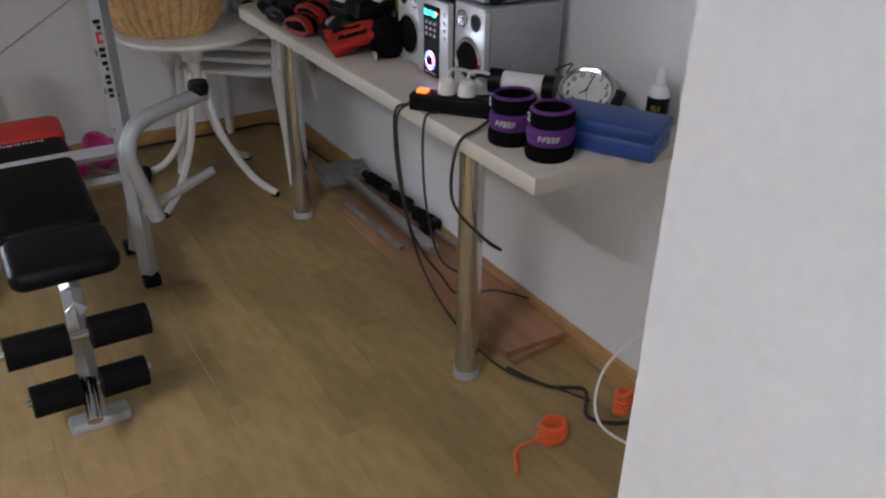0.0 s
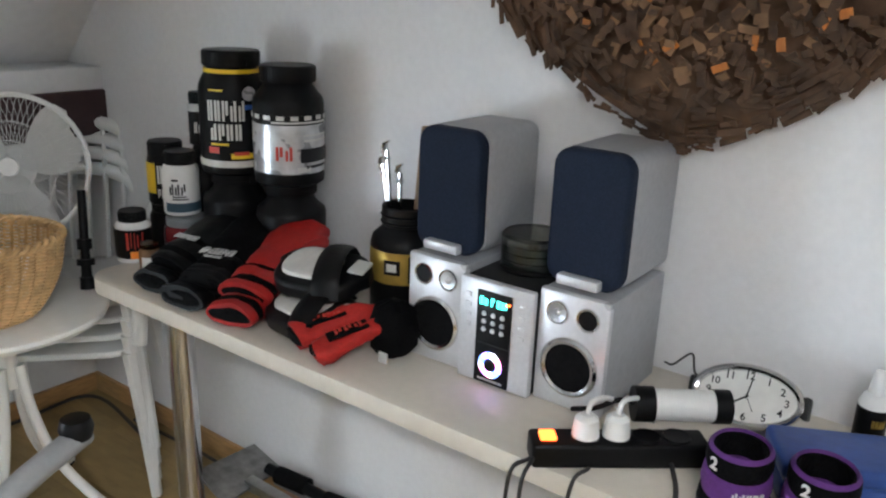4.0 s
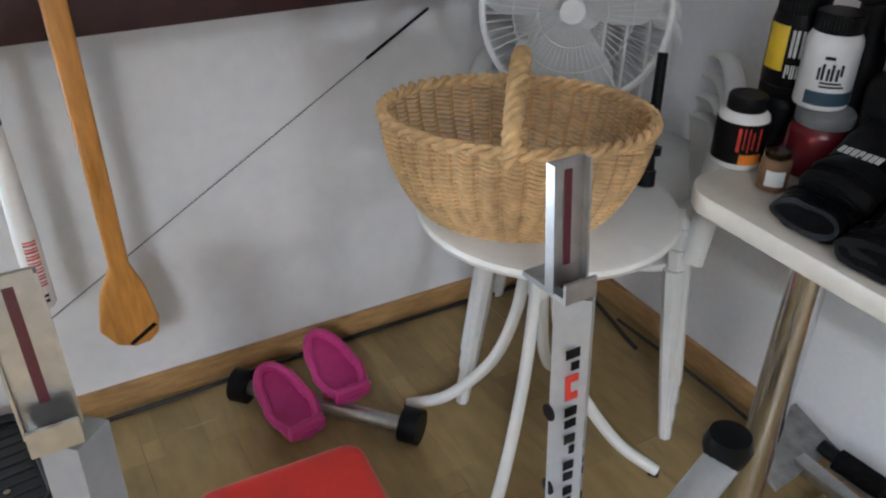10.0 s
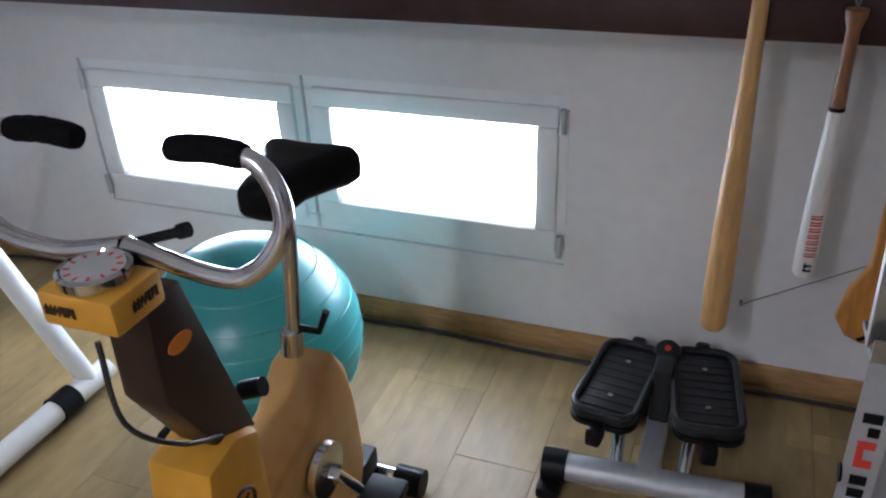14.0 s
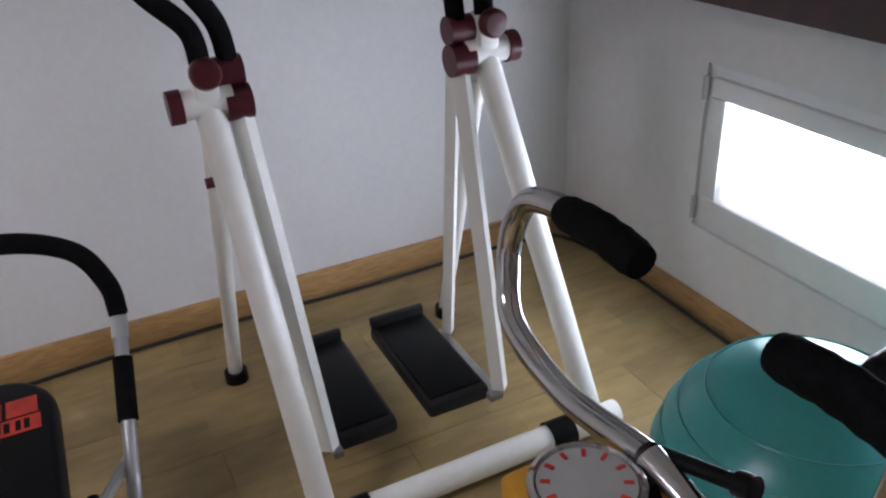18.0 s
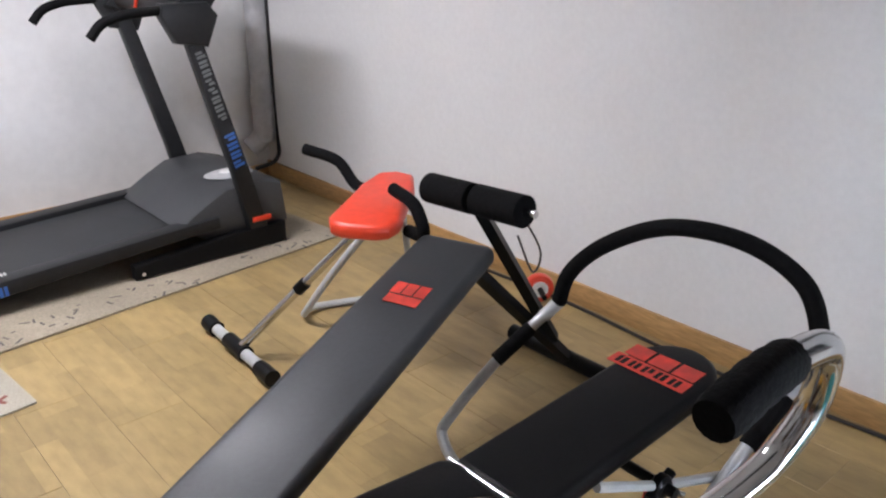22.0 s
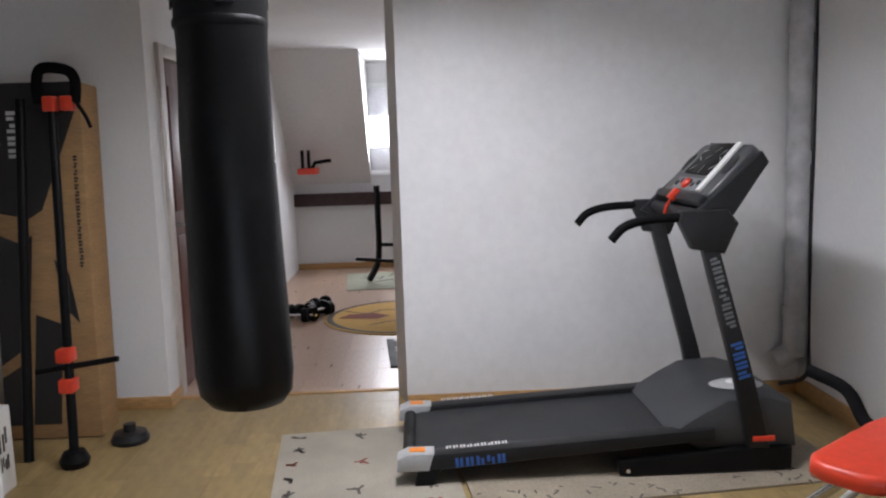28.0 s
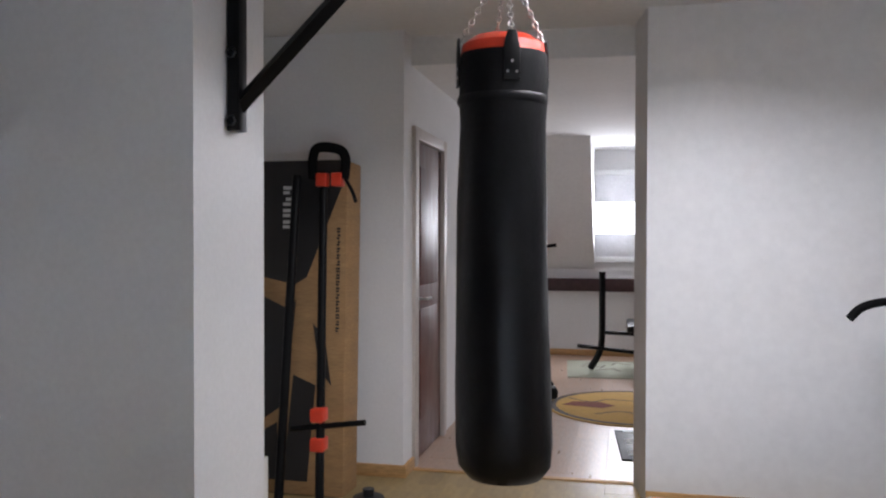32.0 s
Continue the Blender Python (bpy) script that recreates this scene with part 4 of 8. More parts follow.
# ---------------------------------------------------------------- abdominal bench with the black hoop
ab = thing("ab_bench", pose(0, 0, 0), "black padded abdominal bench with a padded black hoop", "exercise bench")
half = [(-0.315, -0.10), (0.20, -0.10)] + [(0.20 + 0.115 * math.sin(radians(a)), -0.10 * math.cos(radians(a))) for a in range(15, 180, 15)] + [(0.20, 0.10), (-0.315, 0.10)]
mpad = on_plane((-3.005, -1.72, 0.385), (-1, 0, 0.055), (0, -1, 0))
backp = part("back_pad", prism(B(), half, -0.045, 0.0, 0.016, mpad, 3), BLACK_VINYL, ab)
lm = mpad @ pose(0.192, 0.020, 0.0006, 0, 0, -90)
strip_text("print", 0.185, 0.095, lm, RED_PRINT, backp, [(0.0, 1.0, 0.0, 0.44), (0.06, 0.34, 0.5, 1.0), (0.38, 0.66, 0.5, 1.0), (0.70, 0.98, 0.5, 1.0)])
strip_text("print", 0.185, 0.095, lm @ pose(0, 0, 0.0006), BLACK_VINYL, backp, letters(5, 8, 0.08, 0.36, 0.06, 0.94))
pad("seat_pad", (-2.685, -1.725, 0.375), (-2.24, -1.765, 0.385), 0.215, 0.045, BLACK_VINYL, ab, 0.04)
part("hinge_bar", rod(B(), (-2.695, -1.61, 0.355), (-2.695, -1.835, 0.355), 0.008), CHROME, ab)
part("spine", tube(B(), [(-3.10, -1.70, 0.325), (-2.60, -1.71, 0.315), (-2.22, -1.74, 0.33)], 0.019, 4), STEEL, ab)
for x, y in ((-2.86, -1.70), (-2.28, -1.735)):
    part("leg", tube(B(), [(x, y, 0.31), (x - 0.03, y, 0.05)], 0.019, 4), STEEL, ab)
    part("cross_foot", rod(B(), (x - 0.03, y - 0.19, 0.026), (x - 0.03, y + 0.19, 0.026), 0.019, seg=14), BLACK, ab)
hoop = spline([(-3.278, -2.078, 0.40), (-3.275, -2.05, 0.485), (-3.28, -1.97, 0.575), (-3.295, -1.85, 0.65), (-3.31, -1.74, 0.676), (-3.325, -1.62, 0.667), (-3.34, -1.525, 0.615), (-3.347, -1.485, 0.53), (-3.343, -1.481, 0.465)], 7)
part("hoop", tube(B(), hoop, 0.019, 16), FOAM, ab, "foam-covered black hoop")
for side, p in ((0, [(-3.278, -2.078, 0.40), (-3.15, -2.14, 0.275), (-3.035, -2.205, 0.11), (-3.005, -2.20, 0.065), (-2.96, -2.08, 0.05), (-2.90, -1.80, 0.05)]), (1, [(-3.343, -1.481, 0.465), (-3.20, -1.51, 0.34), (-3.03, -1.555, 0.14), (-2.965, -1.585, 0.07), (-2.925, -1.63, 0.05), (-2.90, -1.72, 0.05)])):
    tb = part("side_tube", tube(B(), spline(p, 6), 0.0135, 12), SILVER_PAINT, ab)
    a, b_ = Vector(p[0]), Vector(p[1])
    part("sleeve", rod(B(), a + (b_ - a) * -0.06, a + (b_ - a) * 0.28, 0.0165, seg=16), PVC_GREY, tb)
    part("grip", rod(B(), a + (b_ - a) * 0.48, a + (b_ - a) * 1.12, 0.019, seg=16), FOAM, tb)
part("adjuster", rod(B(), (-3.03, -1.70, 0.265), (-3.03, -1.565, 0.26), 0.012), BLACK, ab)
ak = part("adjuster_knob", lathe(B(), [(0, 0), (0.020, 0), (0.026, 0.006), (0.026, 0.022), (0.018, 0.028), (0, 0.03)], 10, on_plane((-3.03, -1.585, 0.26), (1, 0, 0), (0, 0, 1))), BLACK, ab)
part("lobe", rod(B(), (-3.065, -1.60, 0.275), (-2.995, -1.60, 0.245), 0.011), BLACK, ak)
part("knob_bolt", rod(B(), (-3.06, -1.62, 0.235), (-3.075, -1.57, 0.23), 0.006), CHROME, ak)
part("link_bar", tube(B(), [(-2.86, -1.625, 0.33), (-3.04, -1.60, 0.255), (-3.16, -1.53, 0.26)], 0.010, 8), PVC_GREY, ab)
part("elastic_cord", tube(B(), spline([(-3.02, -1.62, 0.25), (-2.95, -1.60, 0.17), (-2.84, -1.60, 0.10), (-2.70, -1.61, 0.14), (-2.45, -1.62, 0.22)], 6), 0.005, 8), ORANGE_RED, ab, "orange elastic cord")

# ---------------------------------------------------------------- slant board
sl = thing("slant_board", pose(-0.03, 0.005, 0), "worn grey slant board with black foam ankle rollers", "exercise bench")
a, b_ = Vector((-3.215, -2.41, 0.48)), Vector((-2.17, -2.03, 0.265))
bp = pad("board_pad", a, b_, 0.225, 0.045, GREY_VINYL, sl, 0.03, "scuffed grey vinyl pad with a faded red print")
d = (b_ - a).normalized()
lm = on_plane(a + d * 0.28 + Vector((0, 0, 0.0008)), -d.cross(Vector((0, 0, 1))), -d)
strip_text("print", 0.10, 0.085, lm, RED_PRINT, bp, [(0.02, 0.31, 0.45, 1.0), (0.35, 0.64, 0.45, 1.0), (0.68, 0.97, 0.45, 1.0), (0.05, 0.97, 0.0, 0.38)], "faded red print")
part("under_frame", tube(B(), [a + Vector((0, 0, -0.06)), b_ + Vector((0, 0, -0.06))], 0.02, 4), BLACK, sl)
part("foam_post", tube(B(), [(-3.20, -2.33, 0.60), (-3.36, -2.31, 0.34), (-3.50, -2.30, 0.12)], 0.021, 4), BLACK, sl)
bar = part("roller_bar", rod(B(), (-3.20, -2.13, 0.625), (-3.20, -2.54, 0.60), 0.010), CHROME, sl)
for y0, z0, y1, z1 in ((-2.165, 0.623, -2.325, 0.613), (-2.345, 0.611, -2.51, 0.601)):
    part("foam_roller", rod(B(), (-3.20, y0, z0), (-3.20, y1, z1), 0.041, seg=24), FOAM, bar)
part("base_tube", tube(B(), [(-3.22, -2.40, 0.42), (-3.50, -2.30, 0.10), (-3.55, -2.28, 0.04)], 0.022, 4), BLACK, sl)
part("base_bar", rod(B(), (-3.56, -2.10, 0.035), (-3.56, -2.52, 0.035), 0.026, seg=16), BLACK, sl)
part("front_leg", tube(B(), [(-2.35, -2.095, 0.24), (-2.30, -2.08, 0.03)], 0.018, 4), BLACK, sl)
part("front_bar", rod(B(), (-2.33, -1.98, 0.022), (-2.27, -2.20, 0.022), 0.02), BLACK, sl)
part("safety_strap", tube(B(), spline([(-3.23, -2.20, 0.60), (-3.27, -2.17, 0.50), (-3.30, -2.22, 0.42), (-3.27, -2.25, 0.52)], 6), 0.003, 6), CABLE, sl)

# ---------------------------------------------------------------- red-seated exerciser
rs = thing("seat_exerciser", pose(-0.085, 0, 0), "abdominal exerciser with a glossy red seat and black handles", "exerciser")
sm = on_plane((-3.18, -2.78, 0.505), (-0.38, -0.29, 0.03), (0.29, -0.38, 0))
o = [(-0.23, -0.05), (-0.215, -0.085), (-0.17, -0.105), (0.10, -0.085), (0.20, -0.06), (0.225, 0.0), (0.20, 0.06), (0.10, 0.085), (-0.17, 0.105), (-0.215, 0.085), (-0.23, 0.05)]
part("seat", prism(B(), o, -0.05, 0.0, 0.02, sm, 4), ORANGE_RED, rs)
part("front_tube", rod(B(), (-3.08, -2.72, 0.455), (-2.79, -2.99, 0.045), 0.014, seg=16), CHROME, rs)
part("collar", rod(B(), (-2.945, -2.845, 0.265), (-2.925, -2.864, 0.237), 0.019, seg=16), BLACK, rs)
part("cross_foot", rod(B(), (-2.80, -3.23, 0.03), (-2.775, -2.79, 0.03), 0.018, seg=16), PVC_GREY, rs)
for p, q in (((-2.801, -3.24, 0.03), (-2.797, -3.17, 0.03)), ((-2.776, -2.86, 0.03), (-2.773, -2.78, 0.03)), ((-2.792, -3.08, 0.03), (-2.786, -2.96, 0.03))):
    part("rubber_sleeve", rod(B(), p, q, 0.026, seg=16), BLACK, rs)
part("rear_tube", tube(B(), spline([(-3.22, -2.80, 0.45), (-3.12, -2.95, 0.22), (-3.06, -3.05, 0.05), (-3.14, -3.12, 0.02), (-3.32, -3.05, 0.02), (-3.42, -2.94, 0.05), (-3.36, -2.90, 0.40)], 6), 0.012, 12), PVC_GREY, rs)
part("handle", tube(B(), spline([(-3.27, -2.94, 0.46), (-3.27, -3.03, 0.46), (-3.27, -3.13, 0.52), (-3.22, -3.25, 0.545)], 6), 0.019, 12), FOAM, rs)
part("handle", tube(B(), spline([(-3.16, -2.62, 0.44), (-3.14, -2.53, 0.46), (-3.15, -2.58, 0.53), (-3.17, -2.70, 0.545)], 6), 0.019, 12), FOAM, rs)
part("handle_bar", rod(B(), (-3.27, -2.95, 0.44), (-3.16, -2.62, 0.44), 0.012), STEEL, rs)

# orange ab wheel on the floor by the wall
wh = thing("exercise_roller", pose(-3.875, -2.66, 0.055, 0, 0, 55) @ Matrix.Scale(0.6, 4), "orange and white plastic exercise wheel by the wall", "ab wheel")
part("tyre", lathe(B(), [(0.05, -0.03), (0.085, -0.025), (0.09, 0), (0.085, 0.025), (0.05, 0.03), (0.05, -0.03)], 32, Matrix.Rotation(radians(90), 4, "Y")), ORANGE_RED, wh)
part("hub", rod(B(), (-0.035, 0, 0), (0.035, 0, 0), 0.05, seg=24), WHITE_PLASTIC, wh)
for s in (-1, 1):
    part("handle", rod(B(), (s * 0.035, 0, 0), (s * 0.15, 0, 0), 0.017, seg=14), BLACK, wh)

# ---------------------------------------------------------------- treadmill
CONSOLE_GREY = material("console_grey_plastic", (0.060, 0.063, 0.067), 0.38, grain=(60, 0.08))
tm = thing("treadmill", Matrix.Translation((-2.017, 0, 0)) @ Matrix.Diagonal((0.985, 1, 1, 1)) @ Matrix.Translation((1.935, 0, 0)), "dark grey folding treadmill with a raised console against the wall", "treadmill")
YN, YF = -3.76, -4.40
def side_prism(pts, y0, y1, bev=0.006):
    """A prism over an (x, z) outline, from y0 to y1."""
    return prism(B(), pts, -y1, -y0, bev, Matrix(((1, 0, 0, 0), (0, 0, -1, 0), (0, 1, 0, 0), (0, 0, 0, 1))))
for y in (YN, YF):
    s = 1 if y == YN else -1
    rail = part("side_rail", side_prism([(-1.98, 0.09), (-2.08, 0.075), (-3.15, 0.16), (-3.15, 0.215), (-2.02, 0.145), (-1.97, 0.14)], min(y, y - s * 0.075), max(y, y - s * 0.075), 0.008), DARK_GREY, tm)
    part("end_cap", side_prism([(-1.935, 0.075), (-2.06, 0.075), (-2.08, 0.155), (-1.98, 0.158), (-1.94, 0.135)], min(y + s * 0.004, y - s * 0.085), max(y + s * 0.004, y - s * 0.085), 0.01), PVC_GREY, rail, "grey plastic end cap")
    part("sticker", box(B(), (-2.045, y - s * 0.06, 0.157), (-1.985, y - s * 0.02, 0.1605), 0.001), ORANGE_PRINT, rail)
    part("rear_foot", side_prism([(-2.00, 0.0), (-2.07, 0.0), (-2.11, 0.085), (-2.02, 0.085)], min(y, y - s * 0.04), max(y, y - s * 0.04), 0.005), BLACK, rail)
    strip_text("print", 0.24, 0.028, on_plane((-2.24, y - s * 0.035, 0.1605 + 0.012), (1, 0, -0.063), (0, 1, 0)), LETTER_WHITE, rail, letters(9, 31))
strip_text("print", 0.20, 0.035, on_plane((-2.25, YN + 0.001, 0.097), (1, 0, -0.06), (0, 0, 1)), BLUE_PRINT, tm, letters(5, 12))
belt = side_prism([(-2.03, 0.105), (-3.08, 0.17), (-3.08, 0.186), (-2.03, 0.122), (-2.0, 0.112)], YF + 0.075, YN - 0.075, 0.004)
part("belt", belt, material("rubber_belt", (0.022, 0.023, 0.025), 0.62, grain=(160, 0.2), bump=0.3, bump_scale=300), tm)
part("rear_roller", rod(B(), (-1.985, YF + 0.08, 0.108), (-1.985, YN - 0.08, 0.108), 0.026, seg=20), BLACK, tm)
hood = side_prism([(-2.98, 0.19), (-3.10, 0.275), (-3.20, 0.335), (-3.36, 0.345), (-3.46, 0.31), (-3.48, 0.10), (-3.10, 0.10)], YF + 0.02, YN - 0.02, 0.03)
hd = part("motor_hood", hood, material("charcoal_hood", (0.042, 0.044, 0.048), 0.45, grain=(80, 0.08)), tm)
part("hood_inset", lathe(B(), [(0, 0.012), (0.07, 0.010), (0.09, 0.0), (0, -0.001)], 32, on_plane((-3.30, -3.95, 0.345), (1, 0, 0), (0, 1, 0)), 1.2, 0.8), PVC_GREY, hd, "silver oval inset")
part("hood_inset", lathe(B(), [(0, 0.008), (0.03, 0.006), (0.035, 0.0), (0, -0.001)], 24, on_plane((-3.30, -3.95, 0.357), (1, 0, 0), (0, 1, 0)), 1.2, 0.8), WHITE_PLASTIC, hd)
for y in (YN, YF):
    s = 1 if y == YN else -1
    lo, hi = min(y, y - s * 0.05), max(y, y - s * 0.05)
    base = part("base_rail", side_prism([(-2.78, 0.015), (-3.44, 0.015), (-3.44, 0.10), (-3.20, 0.10), (-2.78, 0.07)], lo + 0.012 * s, hi + 0.012 * s, 0.006), BLACK, tm)
    part("base_bolt", rod(B(), (-2.81, y + s * 0.008, 0.035), (-2.81, y + s * 0.016, 0.035), 0.008), CHROME, base)
    part("base_foot", side_prism([(-2.80, 0.0), (-2.86, 0.0), (-2.86, 0.02), (-2.80, 0.02)], lo, hi, 0.002), BLACK, base)
    part("base_foot", side_prism([(-3.36, 0.0), (-3.42, 0.0), (-3.42, 0.02), (-3.36, 0.02)], lo, hi, 0.002), BLACK, base)
    up = part("upright", side_prism([(-3.275, 0.10), (-3.355, 0.10), (-3.298, 0.34), (-3.14, 0.90), (-3.078, 0.90), (-3.225, 0.34)], lo + 0.014 * s, hi + 0.014 * s, 0.008), DARK_GREY, tm)
    part("red_latch", box(B(), (-3.37, y + s * 0.006, 0.13), (-3.285, y + s * 0.020, 0.15), 0.003), ORANGE_RED, up)
    mm = on_plane((-3.165, y + 0.0145, 0.695), (-0.26, 0, -0.966), (-0.966, 0, 0.26)) if s > 0 else None
    if mm:
        strip_text("print", 0.28, 0.034, mm, MID_GREY, up, letters(8, 17))
        strip_text("print", 0.15, 0.045, on_plane((-3.234, y + 0.0145, 0.44), (-0.26, 0, -0.966), (-0.966, 0, 0.26)), BLUE_PRINT, up, letters(4, 9))
    part("bracket", side_prism([(-3.17, 0.84), (-3.05, 0.86), (-3.00, 0.96), (-3.01, 1.0), (-3.18, 1.0), (-3.22, 0.95)], lo + 0.006 * s, hi + 0.022 * s, 0.012), DARK_GREY, up)
    ym = (lo + hi) / 2 + 0.014 * s
    hb = part("handrail", tube(B(), spline([(-3.06, ym, 0.975), (-2.96, ym, 0.975), (-2.87, ym, 0.968), (-2.80, ym, 0.945), (-2.755, ym, 0.90)], 6), 0.017, 14), FOAM, tm)
cm = on_plane((-3.205, (YN + YF) / 2 + 0.012, 1.135), (0, 1, 0), (-0.70, 0, 0.71))
cbox = B()
prism(cbox, rounded(0.53, 0.28, 0.05), -0.055, 0.0, 0.015, cm, 3)
console = part("console", cbox, CONSOLE_GREY, tm)
part("console_wing", box(B(), (-0.27, -0.165, -0.060), (0.27, -0.120, 0.012), 0.016, m=cm), DARK_GREY, console)
part("display", prism(B(), [(-0.150, -0.03), (0.142, -0.03), (0.115, 0.132), (-0.125, 0.132)], 0.001, 0.010, 0.004, cm, 2), BLACK, console, "glossy black display window")
# silver strip; its white colour stands in for the lamp's reflection
part("trim_strip", prism(B(), [(0.150, -0.115), (0.185, -0.115), (0.170, 0.134), (0.122, 0.134)], 0.001, 0.014, 0.004, cm, 2), WHITE_PLASTIC, console, "silver side strip, whitened for the lamp's reflection")
part("trim_strip", prism(B(), [(-0.185, -0.03), (-0.16, -0.03), (-0.135, 0.134), (-0.155, 0.134)], 0.001, 0.010, 0.003, cm, 2), MID_GREY, console)
part("key_panel", prism(B(), [(-0.16, -0.115), (0.14, -0.115), (0.14, -0.05), (-0.16, -0.05)], 0.001, 0.006, 0.003, cm, 2), MID_GREY, console, "grey key panel")
for sx in (-1, 1):
    part("speaker_grille", lathe(B(), [(0.034, 0.0), (0.036, 0.004), (0.030, 0.005), (0, 0.004)], 24, cm @ Matrix.Translation((sx * 0.222, 0.03, 0.0)), 0.8, 1.3), DARK_GREY, console)
for k in range(6):
    part("button", rod(B(), cm @ Vector((-0.13 + 0.045 * k, -0.085 + 0.012 * (k % 2), 0.004)), cm @ Vector((-0.13 + 0.045 * k, -0.085 + 0.012 * (k % 2), 0.010)), 0.012, seg=14), DARK_GREY, console)
rk = random.Random(77)
for k in range(9):
    p = Vector((-0.10 + 0.10 * (k % 3) + rk.uniform(-0.02, 0.02), 0.0 + 0.045 * (k // 3) + rk.uniform(-0.01, 0.01), 0.0105))
    a = rk.uniform(0, 180)
    part("readout", box(B(), (-0.022, -0.0035, 0), (0.022, 0.0035, 0.002), 0.0008, m=cm @ Matrix.Translation(p) @ Matrix.Rotation(radians(a), 4, "Z")), CHROME, console, "bright silver display mark")
part("stop_button", lathe(B(), [(0.024, 0), (0.024, 0.012), (0.018, 0.018), (0, 0.019)], 20, cm @ Matrix.Translation((-0.01, -0.085, 0.004))), ORANGE_RED, console)
part("safety_key", box(B(), (-0.03, -0.178, 0.0), (0.005, -0.125, 0.03), 0.006, m=cm), ORANGE_RED, console)
part("key_cord", tube(B(), [cm @ Vector((-0.012, -0.17, 0.012)), cm @ Vector((-0.03, -0.20, 0.0)), cm @ Vector((-0.045, -0.225, -0.02))], 0.007, 8), ORANGE_RED, console)
for y in (YN, YF):
    s = 1 if y == YN else -1
    yy = y - s * 0.03
    part("console_arm", side_prism([(-3.03, 0.955), (-3.16, 0.90), (-3.34, 1.165), (-3.315, 1.205)], yy - 0.02, yy + 0.02, 0.008), DARK_GREY, console)
for o in tm.children:
    if o.name.split(".")[0] in ("side_rail", "belt", "rear_roller", "motor_hood"):
        o.scale = (1, 1, 0.84)
part("crossbar", rod(B(), (-3.10, YF + 0.02, 0.97), (-3.10, YN - 0.02, 0.97), 0.028, seg=16), DARK_GREY, tm)

# ---------------------------------------------------------------- punch bag on its wall bracket
BY, BXW = -3.19, -0.762
br = thing("wall_bracket", pose(0, 0, 0), "heavy black steel bracket bolted to the pier", "bracket")
part("wall_plate", box(B(), (BXW - 0.045, BY - 0.028, 1.545), (BXW - 0.004, BY + 0.028, 2.03), 0.004), BLACK, br)
part("arm", tube(B(), spline([(BXW - 0.025, BY, 2.0), (BXW - 0.045, BY, 2.06), (BXW - 0.10, BY, 2.095), (BXW - 0.20, BY, 2.10)], 5) + [Vector((BXW - 0.885, BY, 2.10))], 0.031, 4), BLACK, br)
part("brace", tube(B(), [(BXW - 0.03, BY, 1.62), (BXW - 0.50, BY, 2.08)], 0.026, 4), BLACK, br)
for z in (1.575, 1.78, 1.98):
    part("bolt", lathe(B(), [(0.016, -0.01), (0.016, 0.012), (0.012, 0.02), (0, 0.022)], 6, on_plane((BXW - 0.02, BY + 0.03, z), (1, 0, 0), (0, 0, 1))), STEEL, br)
BX = BXW - 0.856
part("eye_bolt", rod(B(), (BX, BY, 2.03), (BX, BY, 2.15), 0.007), STEEL, br)

bag = thing("punch_bag", pose(BX, BY, 0.53) @ Matrix.Diagonal((1.02, 1.02, 1.127, 1)), "long black leather punch bag with a red top, hanging from chains", "punch bag")
prof = [(0, 0.0), (0.06, 0.002), (0.105, 0.012), (0.128, 0.04), (0.135, 0.09), (0.1345, 0.25), (0.130, 0.40), (0.127, 0.55), (0.126, 0.70), (0.121, 0.82), (0.119, 0.90), (0.123, 0.97), (0.122, 1.04), (0.12, 1.07)]
bm = lathe(B(), prof, 56)
for v in bm.verts:
    a = math.atan2(v.co.y, v.co.x)
    k = 1 + 0.012 * math.sin(3 * a + 5 * v.co.z) + 0.008 * math.sin(7 * a - 9 * v.co.z)
    if v.co.z > 0.02:
        v.co.x *= k
        v.co.y *= k
        v.co.x += 0.012 * math.sin(2.2 * v.co.z)
part("bag_body", bm, LEATHER, bag)
part("seam_band", lathe(B(), [(0.1235, 0.945), (0.126, 0.95), (0.126, 0.962), (0.1235, 0.967)], 56, Matrix.Translation((0.011, 0, 0))), LEATHER, bag)
part("top_lining", lathe(B(), [(0.119, 1.065), (0.114, 1.095), (0.085, 1.115), (0.04, 1.118), (0, 1.11)], 48, Matrix.Translation((0.010, 0, 0))), ORANGE_RED, bag, "red fabric top")
for k in range(4):
    a = radians(20 + 90 * k)
    c, s_ = math.cos(a), math.sin(a)
    o = Vector((0.011, 0, 0))
    tab = part("strap", prism(B(), [(-0.022, 0.99), (0.022, 0.99), (0.022, 1.07), (0.012, 1.11), (-0.012, 1.11), (-0.022, 1.07)], 0.121, 0.127, 0.002, Matrix.Translation(o) @ Matrix.Rotation(a, 4, "Z") @ Matrix(((0, 0, 1, 0), (1, 0, 0, 0), (0, 1, 0, 0), (0, 0, 0, 1)))), LEATHER, bag)
    for zz, dx in ((1.01, -0.012), (1.01, 0.012), (1.035, 0.0)):
        part("rivet", lathe(B(), [(0.005, 0), (0.004, 0.002), (0, 0.003)], 10, Matrix.Translation(o) @ Matrix.Rotation(a, 4, "Z") @ on_plane((0.127, dx, zz), (0, 1, 0), (0, 0, 1))), CHROME, tab)
